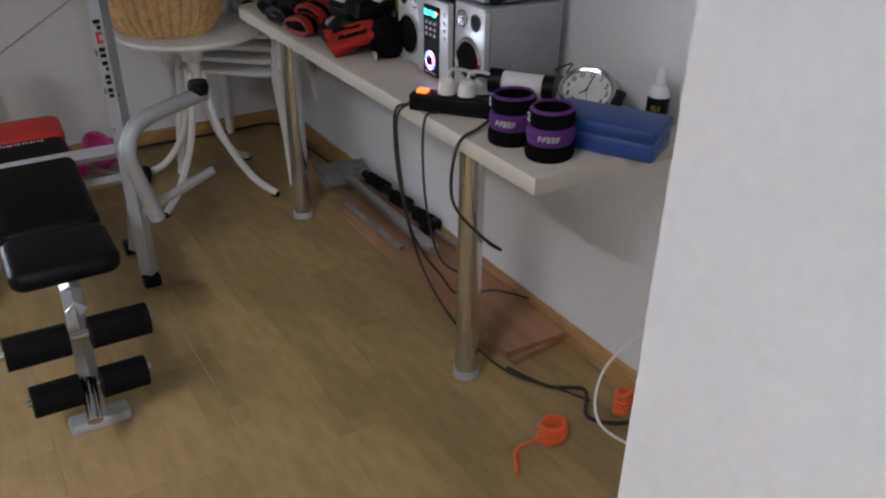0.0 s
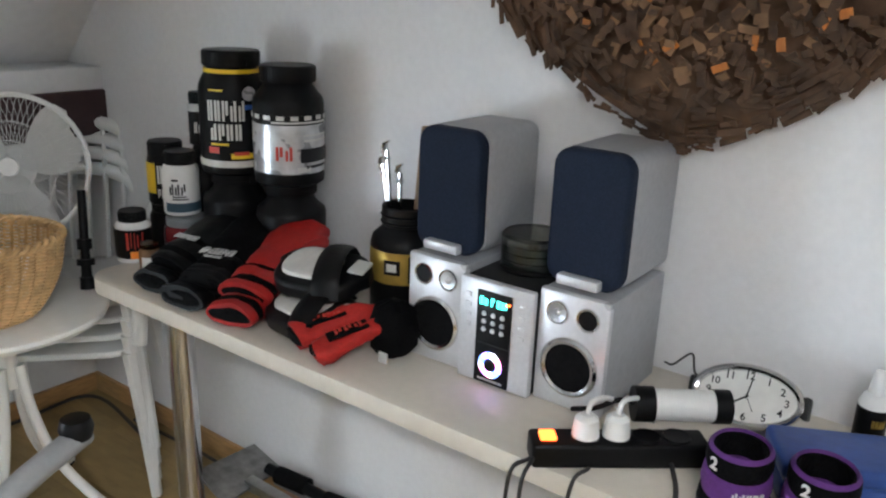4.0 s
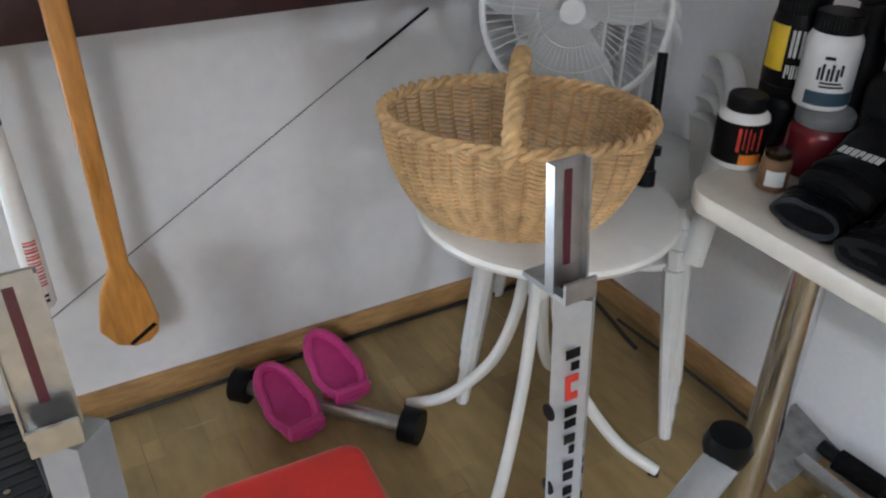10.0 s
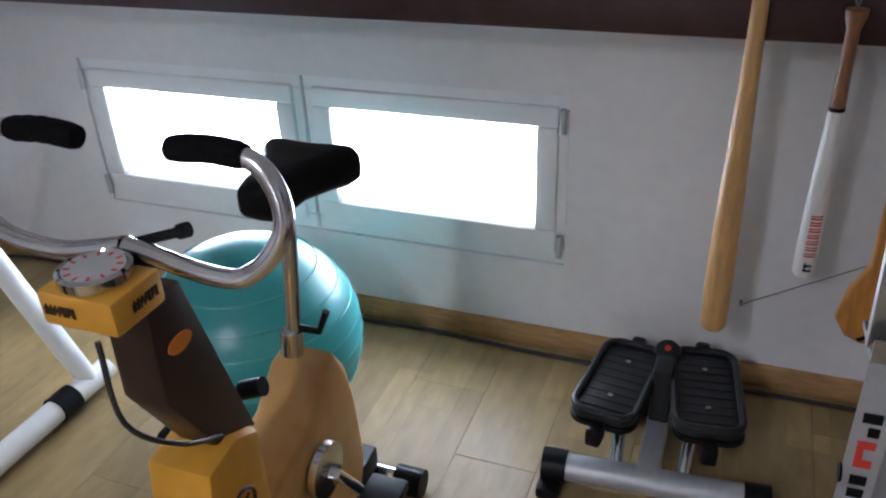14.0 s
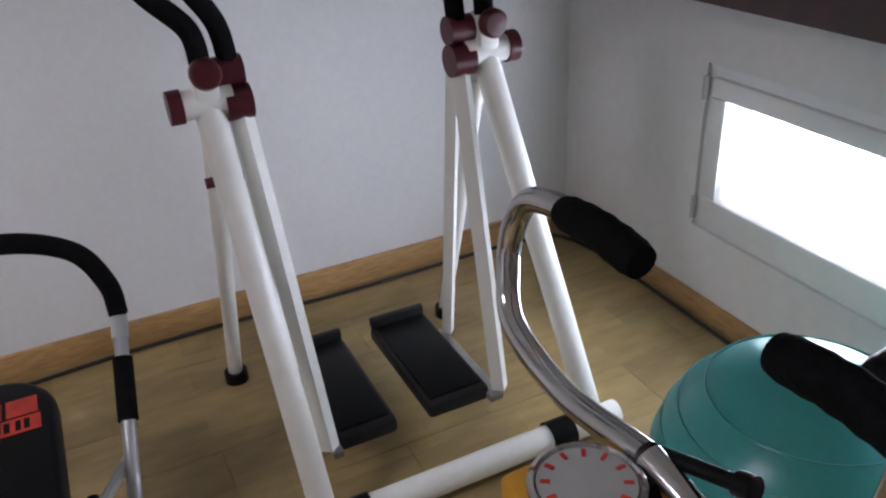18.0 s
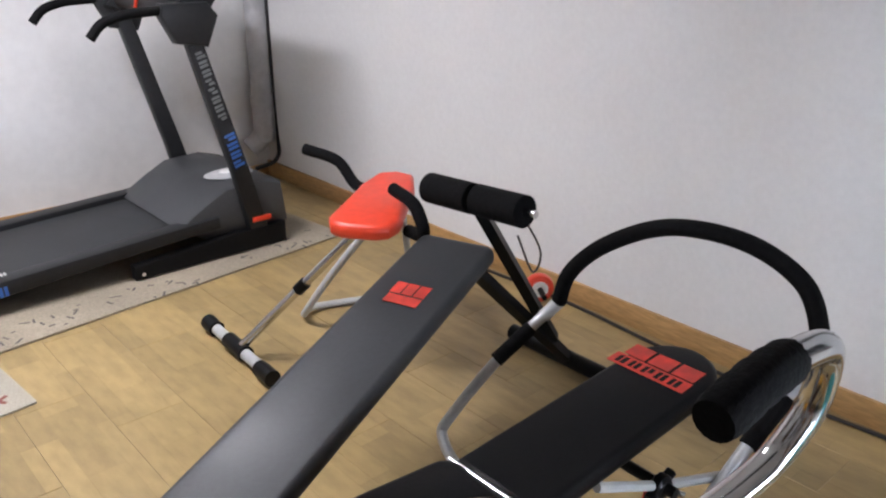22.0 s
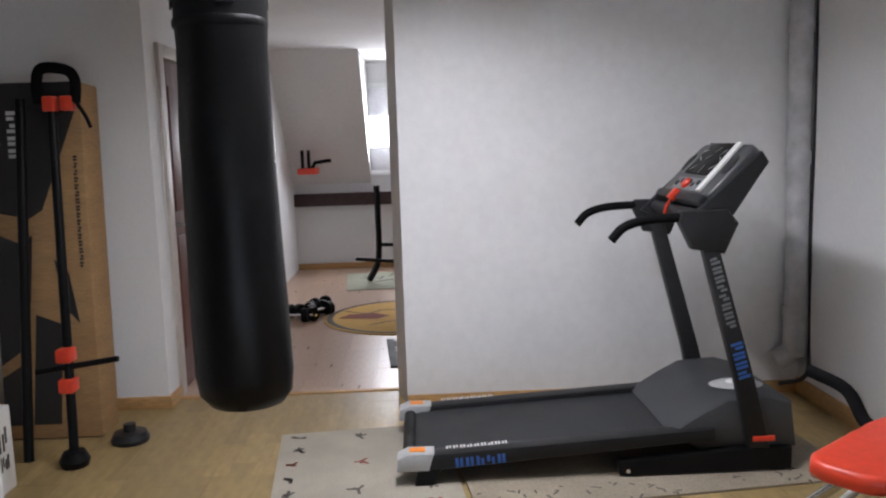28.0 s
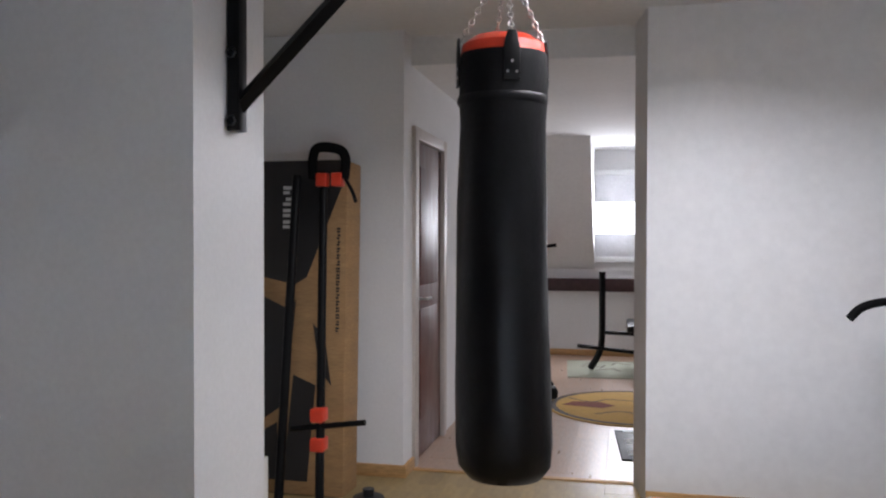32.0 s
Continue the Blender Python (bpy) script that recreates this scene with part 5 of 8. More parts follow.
def chain(p, q, n, parent, r=0.007, w=0.0018):
    p, q = Vector(p), Vector(q)
    d = (q - p)
    for k in range(n):
        c = p + d * ((k + 0.5) / n)
        t = d.normalized()
        u = t.cross(Vector((1, 0.3, 0))).normalized()
        if k % 2:
            u = t.cross(u)
        L = d.length / n * 0.62
        pts = [c + t * (L * math.cos(2 * math.pi * j / 14)) + u * (r * math.sin(2 * math.pi * j / 14)) for j in range(15)]
        part("link", tube(B(), pts, w, 5, caps=False), STEEL, parent)
ring_z = 1.325
part("swivel_ring", tube(B(), [Vector((0.016 * math.cos(2 * math.pi * j / 20), 0, ring_z + 0.016 * math.sin(2 * math.pi * j / 20))) for j in range(21)], 0.0035, 6, caps=False), STEEL, bag)
part("swivel", rod(B(), (0, 0, ring_z + 0.014), (0, 0, ring_z + 0.045), 0.009, seg=14), STEEL, bag)
chain((0, 0, ring_z + 0.04), (0, 0, 1.375), 2, bag)
for k in range(4):
    a = radians(20 + 90 * k)
    ch = part("chain", tube(B(), [Vector((0.02 * math.cos(2 * math.pi * j / 10) * 0.3, 0.005 * math.sin(2 * math.pi * j / 10), ring_z - 0.016)) for j in range(11)], 0.002, 5, caps=False), STEEL, bag)
    chain((0, 0, ring_z - 0.016), (0.011 + 0.117 * math.cos(a), 0.117 * math.sin(a), 1.105), 15, ch)

# ---------------------------------------------------------------- fluorescent fitting
lamp = thing("ceiling_light", pose(-2.225, -3.33, CEIL), "white fluorescent ceiling fitting with a bright louvre", "lamp")
part("housing", box(B(), (-0.115, -0.61, -0.07), (0.115, 0.61, -0.002), 0.006), WHITE_PAINT, lamp)
for x in (-0.05, 0.05):
    part("tube", rod(B(), (x, -0.59, -0.082), (x, 0.59, -0.082), 0.008, seg=12), glowing("fluorescent_tube", (1.0, 0.97, 0.92), 14.0), lamp, "glowing fluorescent tube")
part("louvre_side", box(B(), (-0.115, -0.61, -0.098), (-0.105, 0.61, -0.07)), WHITE_PAINT, lamp)
part("louvre_side", box(B(), (0.105, -0.61, -0.098), (0.115, 0.61, -0.07)), WHITE_PAINT, lamp)
part("louvre_spine", box(B(), (-0.004, -0.60, -0.098), (0.004, 0.60, -0.07)), CHROME, lamp)
for k in range(17):
    y = -0.605 + 1.21 * k / 16
    part("louvre_blade", box(B(), (-0.105, y - 0.003, -0.097), (0.105, y + 0.003, -0.072)), CHROME, lamp)

# ---------------------------------------------------------------- mirror, pipe, rugs
mi = thing("wall_mirror", pose(W + 0.004, -3.67, 1.44), "round frameless wall mirror held by two clips", "mirror")
mm = on_plane((0, 0, 0), (0, 1, 0), (0, 0, 1))
part("glass", lathe(B(), [(0.218, 0.0), (0.226, 0.004), (0.222, 0.010), (0, 0.0105)], 64, mm, 1.03, 0.97), MIRROR_GLASS, mi)
for s in (-1, 1):
    part("clip", box(B(), (0.0, s * 0.232 - 0.018, -0.015), (0.018, s * 0.232 + 0.018, 0.015), 0.004), BLACK, mi)

pp = thing("corner_pipe", pose(-0.105, 0, 0), "grey taped drain pipe standing in the corner", "pipe")
GREY_PIPE = material("grey_taped_pipe", (0.47, 0.47, 0.48), 0.5, 0.0, grain=(12, 0.18), blotch=(5, 0.18), bump=0.3, bump_scale=25)
part("pipe_run", tube(B(), spline([(-3.815, -4.63, CEIL), (-3.815, -4.63, 1.2), (-3.815, -4.63, 0.30), (-3.80, -4.64, 0.22), (-3.74, -4.655, 0.17)], 6), 0.052, 20), GREY_PIPE, pp)
for z in (0.42, 1.15, 1.75):
    part("joint_band", rod(B(), (-3.815, -4.63, z - 0.03), (-3.815, -4.63, z + 0.03), 0.058, seg=20), GREY_PIPE, pp)
part("cable", tube(B(), spline([(-3.872, -4.60, CEIL), (-3.874, -4.59, 1.4), (-3.868, -4.60, 0.8), (-3.872, -4.59, 0.25), (-3.83, -4.55, 0.12), (-3.72, -4.58, 0.08)], 6), 0.011, 8), CABLE, pp)

RUG = material("beige_rug", (0.36, 0.325, 0.265), 0.95, grain=(150, 0.15), blotch=(4, 0.12), bump=0.6, bump_scale=300)
MAT_B = material("brown_beige_carpet", (0.31, 0.26, 0.195), 0.95, grain=(150, 0.18), blotch=(4, 0.15), bump=0.6, bump_scale=300)
MOTIF = material("dark_rug_motif", (0.10, 0.085, 0.075), 0.95, grain=(150, 0.2))
MOTIF_RED = material("red_rug_motif", (0.22, 0.07, 0.05), 0.95, grain=(150, 0.2))
rug = thing("rug", pose(-1.905, -3.76, 0.0, 0, 0, 5.6), "thin beige runner rug with small dark motifs", "rug")
part("carpet_surface", prism(B(), rounded(0.70, 1.30, 0.01), 0.0, 0.007, 0.002), RUG, rug)
r = random.Random(4)
for k in range(9):
    for x in (-0.26, 0.02, 0.27):
        if x == 0.02 and k % 2:
            continue
        bm = B()
        cx, cy = x + r.uniform(-0.02, 0.02), -0.57 + k * 0.142 + r.uniform(-0.02, 0.02)
        for j in range(6):
            a = r.uniform(0, 6.28)
            box(bm, (0.0, -0.006, 0.0066), (r.uniform(0.02, 0.045), 0.006, 0.0078), m=pose(cx, cy, 0, 0, 0, math.degrees(a)))
        part("motif", bm, MOTIF_RED if k % 3 == 2 else MOTIF, rug, smooth=0)["kind"] = "stuff"
mat_ = thing("treadmill_mat", pose(-2.97, -4.05, 0.0, 0, 0, 6), "worn brownish carpet mat under the treadmill", "mat")
part("carpet_surface", prism(B(), rounded(1.44, 0.92, 0.01), 0.0, 0.010, 0.003), MAT_B, mat_)
bm = B()
for k in range(60):
    x, y = r.uniform(-0.7, 0.7), r.uniform(-0.45, -0.30) * (1 if r.random() < 0.8 else -1)
    box(bm, (0, -0.004, 0.0096), (r.uniform(0.01, 0.04), 0.004, 0.0106), m=pose(x, -y, 0, 0, 0, r.uniform(0, 180)))
part("fleck_pattern", bm, MOTIF, mat_, smooth=0)["kind"] = "stuff"

# ---------------------------------------------------------------- alcove: cardboard box, lift bar
CARD = material("cardboard", (0.34, 0.20, 0.09), 0.8, grain=(20, 0.12), blotch=(3, 0.12), stretch=(1, 1, 6))
PRINT_AND_SHADE = material("black_print_and_shade", (0.014, 0.013, 0.013), 0.55)
cb = thing("cardboard_box", ALCOVE @ pose(-0.285, -5.14, 0.0, 2.5, 0, 0), "tall brown cardboard box with black printing, leaning in the alcove", "box")
part("carton", box(B(), (-0.245, -0.09, 0.0), (0.245, 0.14, 1.74), 0.005), CARD, cb)
fm = on_plane((0, 0.1405, 0.87), (-1, 0, 0), (0, 0, 1))
part("print", prism(B(), [(-0.243, 0.865), (0.243, 0.865), (0.243, 0.80), (0.02, 0.26), (-0.05, 0.22), (-0.243, 0.26)], 0, 0.0012, 0, fm), PRINT_AND_SHADE, cb, "large black printed wedge", smooth=0)
# black figures; the first, lower left, also paints in the pier's shade
for pts in ([(-0.243, 0.16), (-0.10, 0.10), (-0.04, 0.14), (-0.07, -0.18), (-0.12, -0.42), (-0.243, -0.50)], [(0.06, 0.02), (0.13, -0.05), (0.17, -0.30), (0.10, -0.22)], [(-0.05, -0.25), (0.08, -0.30), (0.04, -0.80), (-0.10, -0.80)], [(-0.243, -0.56), (-0.14, -0.50), (-0.13, -0.80), (-0.243, -0.80)]):
    part("print", prism(B(), pts, 0, 0.0012, 0, fm), PRINT_AND_SHADE, cb, smooth=0)
strip_text("print", 0.05, 0.24, fm @ pose(-0.10, 0.63, 0.0014), LETTER_WHITE, cb, [(y0, y1, x0, x1) for x0, x1, y0, y1 in letters(4, 41)], "faint pale lettering")
strip_text("print", 0.02, 0.55, fm @ pose(0.20, 0.25, 0.0), PRINT_AND_SHADE, cb, [(y0, y1, x0, x1) for x0, x1, y0, y1 in letters(16, 42)])
part("tape", box(B(), (-0.247, 0.1405, 1.70), (0.247, 0.142, 1.742)), PRINT_AND_SHADE, cb)

lb = thing("lift_bar", ALCOVE @ pose(0.085, 0, 0), "black training pole with red clamps and a top handle", "exercise pole")
P0, P1 = Vector((-0.63, -4.62, 0.06)), Vector((-0.515, -4.98, 1.66))
part("pole", rod(B(), P0, P1, 0.022, seg=16), BLACK, lb)
part("top_handle", tube(B(), spline([(-0.46, -4.97, 1.64), (-0.455, -4.975, 1.74), (-0.485, -4.98, 1.80), (-0.60, -4.98, 1.79), (-0.64, -4.975, 1.74), (-0.635, -4.97, 1.64)], 6), 0.026, 14), FOAM, lb)
for x in (-0.515, -0.60):
    part("clamp", box(B(), (x - 0.03, -5.0, 1.60), (x + 0.03, -4.935, 1.67), 0.008), ORANGE_RED, lb, "red plastic clamp")
part("cross_bar", rod(B(), (-0.45, -4.70, 0.42), (-0.84, -4.70, 0.47), 0.014, seg=14), BLACK, lb)
for z in (0.36, 0.50):
    part("clamp", box(B(), (-0.635, -4.74, z - 0.035), (-0.565, -4.65, z + 0.03), 0.01), ORANGE_RED, lb, "red plastic clamp")
part("strap_end", tube(B(), spline([(-0.63, -4.96, 1.66), (-0.68, -4.96, 1.58), (-0.70, -4.97, 1.52)], 5), 0.010, 8), BLACK, lb)
part("foot", lathe(B(), [(0, 0), (0.06, 0), (0.07, 0.03), (0.05, 0.07), (0, 0.08)], 20, Matrix.Translation((-0.63, -4.62, 0))), BLACK, lb)
pole = thing("black_pole", ALCOVE @ pose(-0.27, -4.75, 0, 0, 0, 0), "straight black pole leaning in the alcove", "pole")
part("pole", rod(B(), (-0.02, 0.05, 0.0), (0.0, -0.25, 1.66), 0.024, seg=14), BLACK, pole)
db = thing("dumbbell_disc", ALCOVE @ pose(-0.70, -4.92, 0.0), "small dark weight lying on the alcove floor", "weight")
part("disc", lathe(B(), [(0, 0), (0.09, 0), (0.095, 0.02), (0.08, 0.05), (0.03, 0.055), (0.03, 0.09), (0, 0.09)], 28), DARK_GREY, db)
wb = thing("white_carton", ALCOVE @ pose(-0.25, -4.30, 0.0), "white printed carton on the alcove floor", "box")
part("carton", box(B(), (-0.12, -0.12, 0), (0.12, 0.12, 0.36), 0.004), WHITE_PLASTIC, wb)
strip_text("print", 0.16, 0.2, on_plane((-0.1205, 0, 0.2), (0, -1, 0), (0, 0, 1)), PRINT_AND_SHADE, wb, letters(4, 2, 0, 0.3) + letters(3, 5, 0.4, 0.9))

# ---------------------------------------------------------------- door in the corridor
dr = thing("door_1", FAR @ pose(0, 0, 0), "dark brown wooden door, ajar in its pale frame", "door", kind="structure")
FRAME_M = material("pale_door_frame", (0.52, 0.47, 0.43), 0.5)
for y0, y1, z0, z1 in ((DY0 - 0.07, DY0 + 0.015, 0, DZ + 0.06), (DY1 - 0.015, DY1 + 0.07, 0, DZ + 0.06), (DY0 + 0.015, DY1 - 0.015, DZ - 0.015, DZ + 0.06)):
    part("door_frame", box(B(), (-0.702, y0, z0), (-0.65, y1, z1), 0.004), FRAME_M, dr)
leaf = part("leaf", box(B(), (-0.675, DY0 + 0.018, 0.01), (-0.635, DY1 - 0.018, DZ - 0.02), 0.003), DOORWOOD, dr)
for z0, z1 in ((0.25, 0.95), (1.10, 1.85)):
    part("panel", box(B(), (-0.682, DY0 + 0.13, z0), (-0.672, DY1 - 0.13, z1), 0.006), DOORWOOD, leaf)
part("door_handle", tube(B(), [(-0.68, DY1 - 0.08, 1.02), (-0.73, DY1 - 0.08, 1.02), (-0.735, DY1 - 0.19, 1.02)], 0.009, 10), STEEL, leaf)

# threshold strip between the floors
tagged(part("trim_threshold", box(B(), (-2.0, -5.02, -0.002), (-0.86, -4.98, 0.006), 0.002), BASEBOARD), "brown wooden threshold strip", "trim", kind="structure")

# ---------------------------------------------------------------- far room
fw = thing("window_3", FAR @ pose(-2.02, -10.60, 1.12), "bright far window with a pale roller blind", "window", kind="structure")
PANE_BRIGHT = glowing("bright_far_pane", (0.92, 0.96, 1.0), 2.6)
BLIND = material("pale_roller_blind", (0.68, 0.69, 0.72), 0.8)
FX = 0.47
for lo, hi in (((-FX, -0.03, 0), (FX, 0.02, 0.06)), ((-FX, -0.03, 1.02), (FX, 0.02, 1.08)), ((-FX, -0.03, 0.06), (-FX + 0.06, 0.02, 1.02)), ((FX - 0.06, -0.03, 0.06), (FX, 0.02, 1.02))):
    part("window_frame", box(B(), lo, hi, 0.004), PVC, fw)
part("pane", box(B(), (-FX + 0.06, -0.012, 0.06), (FX - 0.06, -0.004, 1.02)), PANE_BRIGHT, fw)
part("blind", box(B(), (-FX + 0.03, 0.004, 0.70), (FX - 0.03, 0.012, 1.03), 0.002), BLIND, fw)
part("blind", box(B(), (-FX + 0.03, 0.004, 0.04), (FX - 0.03, 0.012, 0.33), 0.002), BLIND, fw)

yr = thing("round_rug", FAR @ pose(-2.02, -7.72, 0.0), "round yellow rug with red and dark drawings", "rug")
YELLOW_RUG = material("yellow_rug", (0.58, 0.35, 0.10), 0.95, grain=(120, 0.15), bump=0.5, bump_scale=300)
part("carpet_surface", lathe(B(), [(0, 0), (0.70, 0), (0.705, 0.006), (0.69, 0.012), (0, 0.012)], 64), YELLOW_RUG, yr)
part("border", lathe(B(), [(0.63, 0.0118), (0.66, 0.0135), (0.69, 0.0118)], 64), MOTIF, yr)
part("motif", prism(B(), [(0.50, -0.10), (0.58, 0.05), (0.25, 0.12), (0.15, 0.0), (0.28, -0.12)], 0.0115, 0.0135), MOTIF_RED, yr)
part("motif", tube(B(), spline([(0.55, -0.25, 0.0125), (0.35, -0.12, 0.0125), (0.20, -0.25, 0.0125), (-0.1, -0.2, 0.0125)], 5), 0.012, 6, flat=0.1), MOTIF, yr)
part("motif", tube(B(), spline([(0.30, 0.35, 0.0125), (0.10, 0.22, 0.0125), (-0.10, 0.32, 0.0125), (-0.2, 0.1, 0.0125)], 5), 0.012, 6, flat=0.1), MOTIF, yr)
gr = thing("rug", FAR @ pose(-1.95, -9.65, 0.0, 0, 0, 4), "pale green-grey rug with leaf motifs under the rack", "rug")
part("carpet_surface", prism(B(), rounded(1.2, 1.1, 0.01), 0, 0.008, 0.002), material("pale_green_rug", (0.36, 0.37, 0.29), 0.95, grain=(100, 0.15)), gr)
for k in range(7):
    part("motif", box(B(), (-0.1, -0.012, 0.0075), (0.1, 0.012, 0.009), m=pose(0.35 - 0.13 * (k % 4), -0.35 + 0.2 * (k % 3), 0, 0, 0, 40 + 35 * k)), MOTIF, gr)
bw = thing("mat", FAR @ pose(-2.08, -6.50, 0.0, 0, 0, 4), "black and white patterned mat", "mat")
part("carpet_surface", prism(B(), rounded(0.36, 0.78, 0.01), 0, 0.009, 0.002), BLACK, bw)
for k in range(5):
    part("motif", box(B(), (-0.13, -0.03, 0.0085), (0.13, 0.02, 0.0105), m=pose(0.0, -0.3 + 0.15 * k, 0, 0, 0, 25 if k % 2 else -20)), LETTER_WHITE, bw)
rk = thing("barbell_rack", FAR @ pose(-1.72, -9.45, 0.0), "black steel barbell rack with a bench", "weight rack")
part("upright", tube(B(), spline([(0.12, -0.05, 0.03), (0.03, -0.02, 0.20), (0.0, 0, 0.40), (0.0, 0, 1.05)], 5), 0.035, 4), BLACK, rk)
part("upright", tube(B(), spline([(-0.72, -0.05, 0.03), (-0.65, -0.02, 0.20), (-0.62, 0, 0.40), (-0.62, 0, 1.05)], 5), 0.035, 4), BLACK, rk)
part("cross_bar", rod(B(), (0, 0, 0.42), (-0.62, 0, 0.40), 0.02), BLACK, rk)
part("cross_bar", rod(B(), (0.25, 0.05, 0.28), (-0.62, 0.05, 0.20), 0.02), BLACK, rk)
part("bench_pad", box(B(), (-0.55, -0.5, 0.45), (-0.25, 0.25, 0.52), 0.02), BLACK_VINYL, rk)
part("bench_leg", tube(B(), [(-0.40, 0.15, 0.45), (-0.40, 0.15, 0.02)], 0.025, 4), BLACK, rk)
part("bench_leg", tube(B(), [(-0.40, -0.4, 0.45), (-0.40, -0.4, 0.02)], 0.025, 4), BLACK, rk)
dp = thing("dip_handles", FAR @ pose(-1.0, -10.0, 1.22), "red and black padded dip handles on the far slope", "dip bar")
part("bar", tube(B(), [(-0.20, 0.0, 0.10), (-0.02, 0.0, 0.08), (0.03, -0.02, 0.0)], 0.022, 10), FOAM, dp)
part("bar", rod(B(), (0.12, 0, -0.02), (0.12, 0, 0.22), 0.018), FOAM, dp)
part("bar", rod(B(), (0.05, 0, -0.02), (0.05, 0, 0.22), 0.018), FOAM, dp)
part("bracket", box(B(), (-0.03, -0.32, -0.05), (0.18, 0.03, 0.02), 0.01), ORANGE_RED, dp)
r = random.Random(8)
for k in range(6):
    x, y = -1.05 - 0.10 * (k % 3) - r.uniform(0, 0.04), -7.65 - 0.24 * (k // 3) - 0.1 * (k % 3)
    dbm = Matrix.Translation((x, y, 0.06)) @ Matrix.Rotation(radians(r.uniform(0, 180)), 4, "Z")
    dd = thing("dumbbell", FAR @ dbm, "chrome dumbbell with black discs on the far floor", "dumbbell", "dumbbells on the floor")
    part("bar", rod(B(), (-0.17, 0, 0), (0.17, 0, 0), 0.013), CHROME, dd)
    for s in (-1, 1):
        part("disc", rod(B(), (s * 0.08, 0, 0), (s * 0.13, 0, 0), 0.06, seg=24), BLACK, dd)

# ---------------------------------------------------------------- on the desk
SPK_SILVER = material("silver_speaker_plastic", (0.62, 0.63, 0.65), 0.34, 0.25, grain=(120, 0.05), blotch=(6, 0.04))
SPK_SIDE = material("grey_speaker_side", (0.36, 0.37, 0.385), 0.5, grain=(90, 0.06), blotch=(4, 0.06))
NAVY_CLOTH = material("navy_speaker_cloth", (0.014, 0.022, 0.042), 0.9, grain=(300, 0.2), blotch=(5, 0.1), bump=0.25, bump_scale=500, spec=0.2)
GOLD_LABEL = material("gold_label", (0.50, 0.33, 0.07), 0.35, 0.5, blotch=(20, 0.25))
SILVER_LABEL = material("silver_label", (0.50, 0.51, 0.53), 0.3, 0.4, grain=(40, 0.15), blotch=(14, 0.25))
YELLOW_BAND = material("yellow_band", (0.75, 0.50, 0.02), 0.4)
RED_JAR = material("dark_red_plastic", (0.13, 0.012, 0.018), 0.25, blotch=(8, 0.3))
GLOVE_RED = material("red_glove_leather", (0.31, 0.007, 0.006), 0.5, grain=(90, 0.12), blotch=(9, 0.15), bump=0.2, bump_scale=90)
WRAP_RED = material("red_woven_wrap", (0.42, 0.012, 0.008), 0.8, grain=(160, 0.15), blotch=(12, 0.15), bump=0.3, bump_scale=160)
KNIT = material("black_knit", (0.0035, 0.0035, 0.004), 0.8, spec=0.07, grain=(150, 0.3), blotch=(12, 0.3), bump=0.5, bump_scale=140)
MITT_WHITE = material("white_vinyl_pad", (0.62, 0.61, 0.57), 0.5, grain=(60, 0.06), blotch=(9, 0.12))
PURPLE = material("purple_neoprene", (0.10, 0.022, 0.17), 0.75, grain=(150, 0.15), blotch=(10, 0.12), bump=0.2, bump_scale=200)
BLUE_POUCH = material("blue_plastic_cover", (0.018, 0.06, 0.24), 0.4, grain=(60, 0.1), blotch=(8, 0.15), bump=0.15, bump_scale=50)
GREENISH = material("green_grey_discs", (0.03, 0.04, 0.035), 0.15, 0.3, grain=(60, 0.1))
BARK = material("brown_bark", (0.10, 0.055, 0.03), 0.85, grain=(30, 0.35), blotch=(9, 0.4), bump=0.6, bump_scale=60, island=0.3)
LEAF_ORANGE = material("dried_orange_leaf", (0.48, 0.16, 0.03), 0.7, grain=(30, 0.2), blotch=(20, 0.3))
LEAF_BROWN = material("dried_brown_leaf", (0.20, 0.11, 0.055), 0.8, grain=(30, 0.2), blotch=(20, 0.3))
STRAW = material("straw", (0.45, 0.33, 0.13), 0.7, grain=(30, 0.2))
LED_ORANGE = glowing("orange_switch_glow", (1.0, 0.12, 0.02), 3.0)
TEAL_GLOW = glowing("teal_digits_glow", (0.05, 0.85, 0.7), 2.2)
RING_GLOW = [glowing("ring_glow_" + n, c, 2.6) for n, c in (("blue", (0.12, 0.25, 1.0)), ("white", (0.85, 0.85, 1.0)), ("pink", (1.0, 0.25, 0.55)), ("violet", (0.45, 0.2, 1.0)))]
CLOCK_FACE = material("ivory_clock_face", (0.72, 0.71, 0.67), 0.5)
from mathutils import noise


def crumple(bm, seed, amount, scale=18.0):
    """Soft folds: pushes every vertex along a noise field."""
    for v in bm.verts:
        v.co += noise.noise_vector(v.co * scale + Vector((seed * 3.7, 0, 0))) * amount + noise.noise_vector(v.co * scale * 3 + Vector((0, seed, 0))) * amount * 0.4
    return bm


FACING = on_plane((0, 0, 0), (0, -1, 0), (0, 0, 1))          # x runs south, y up, normal towards the room


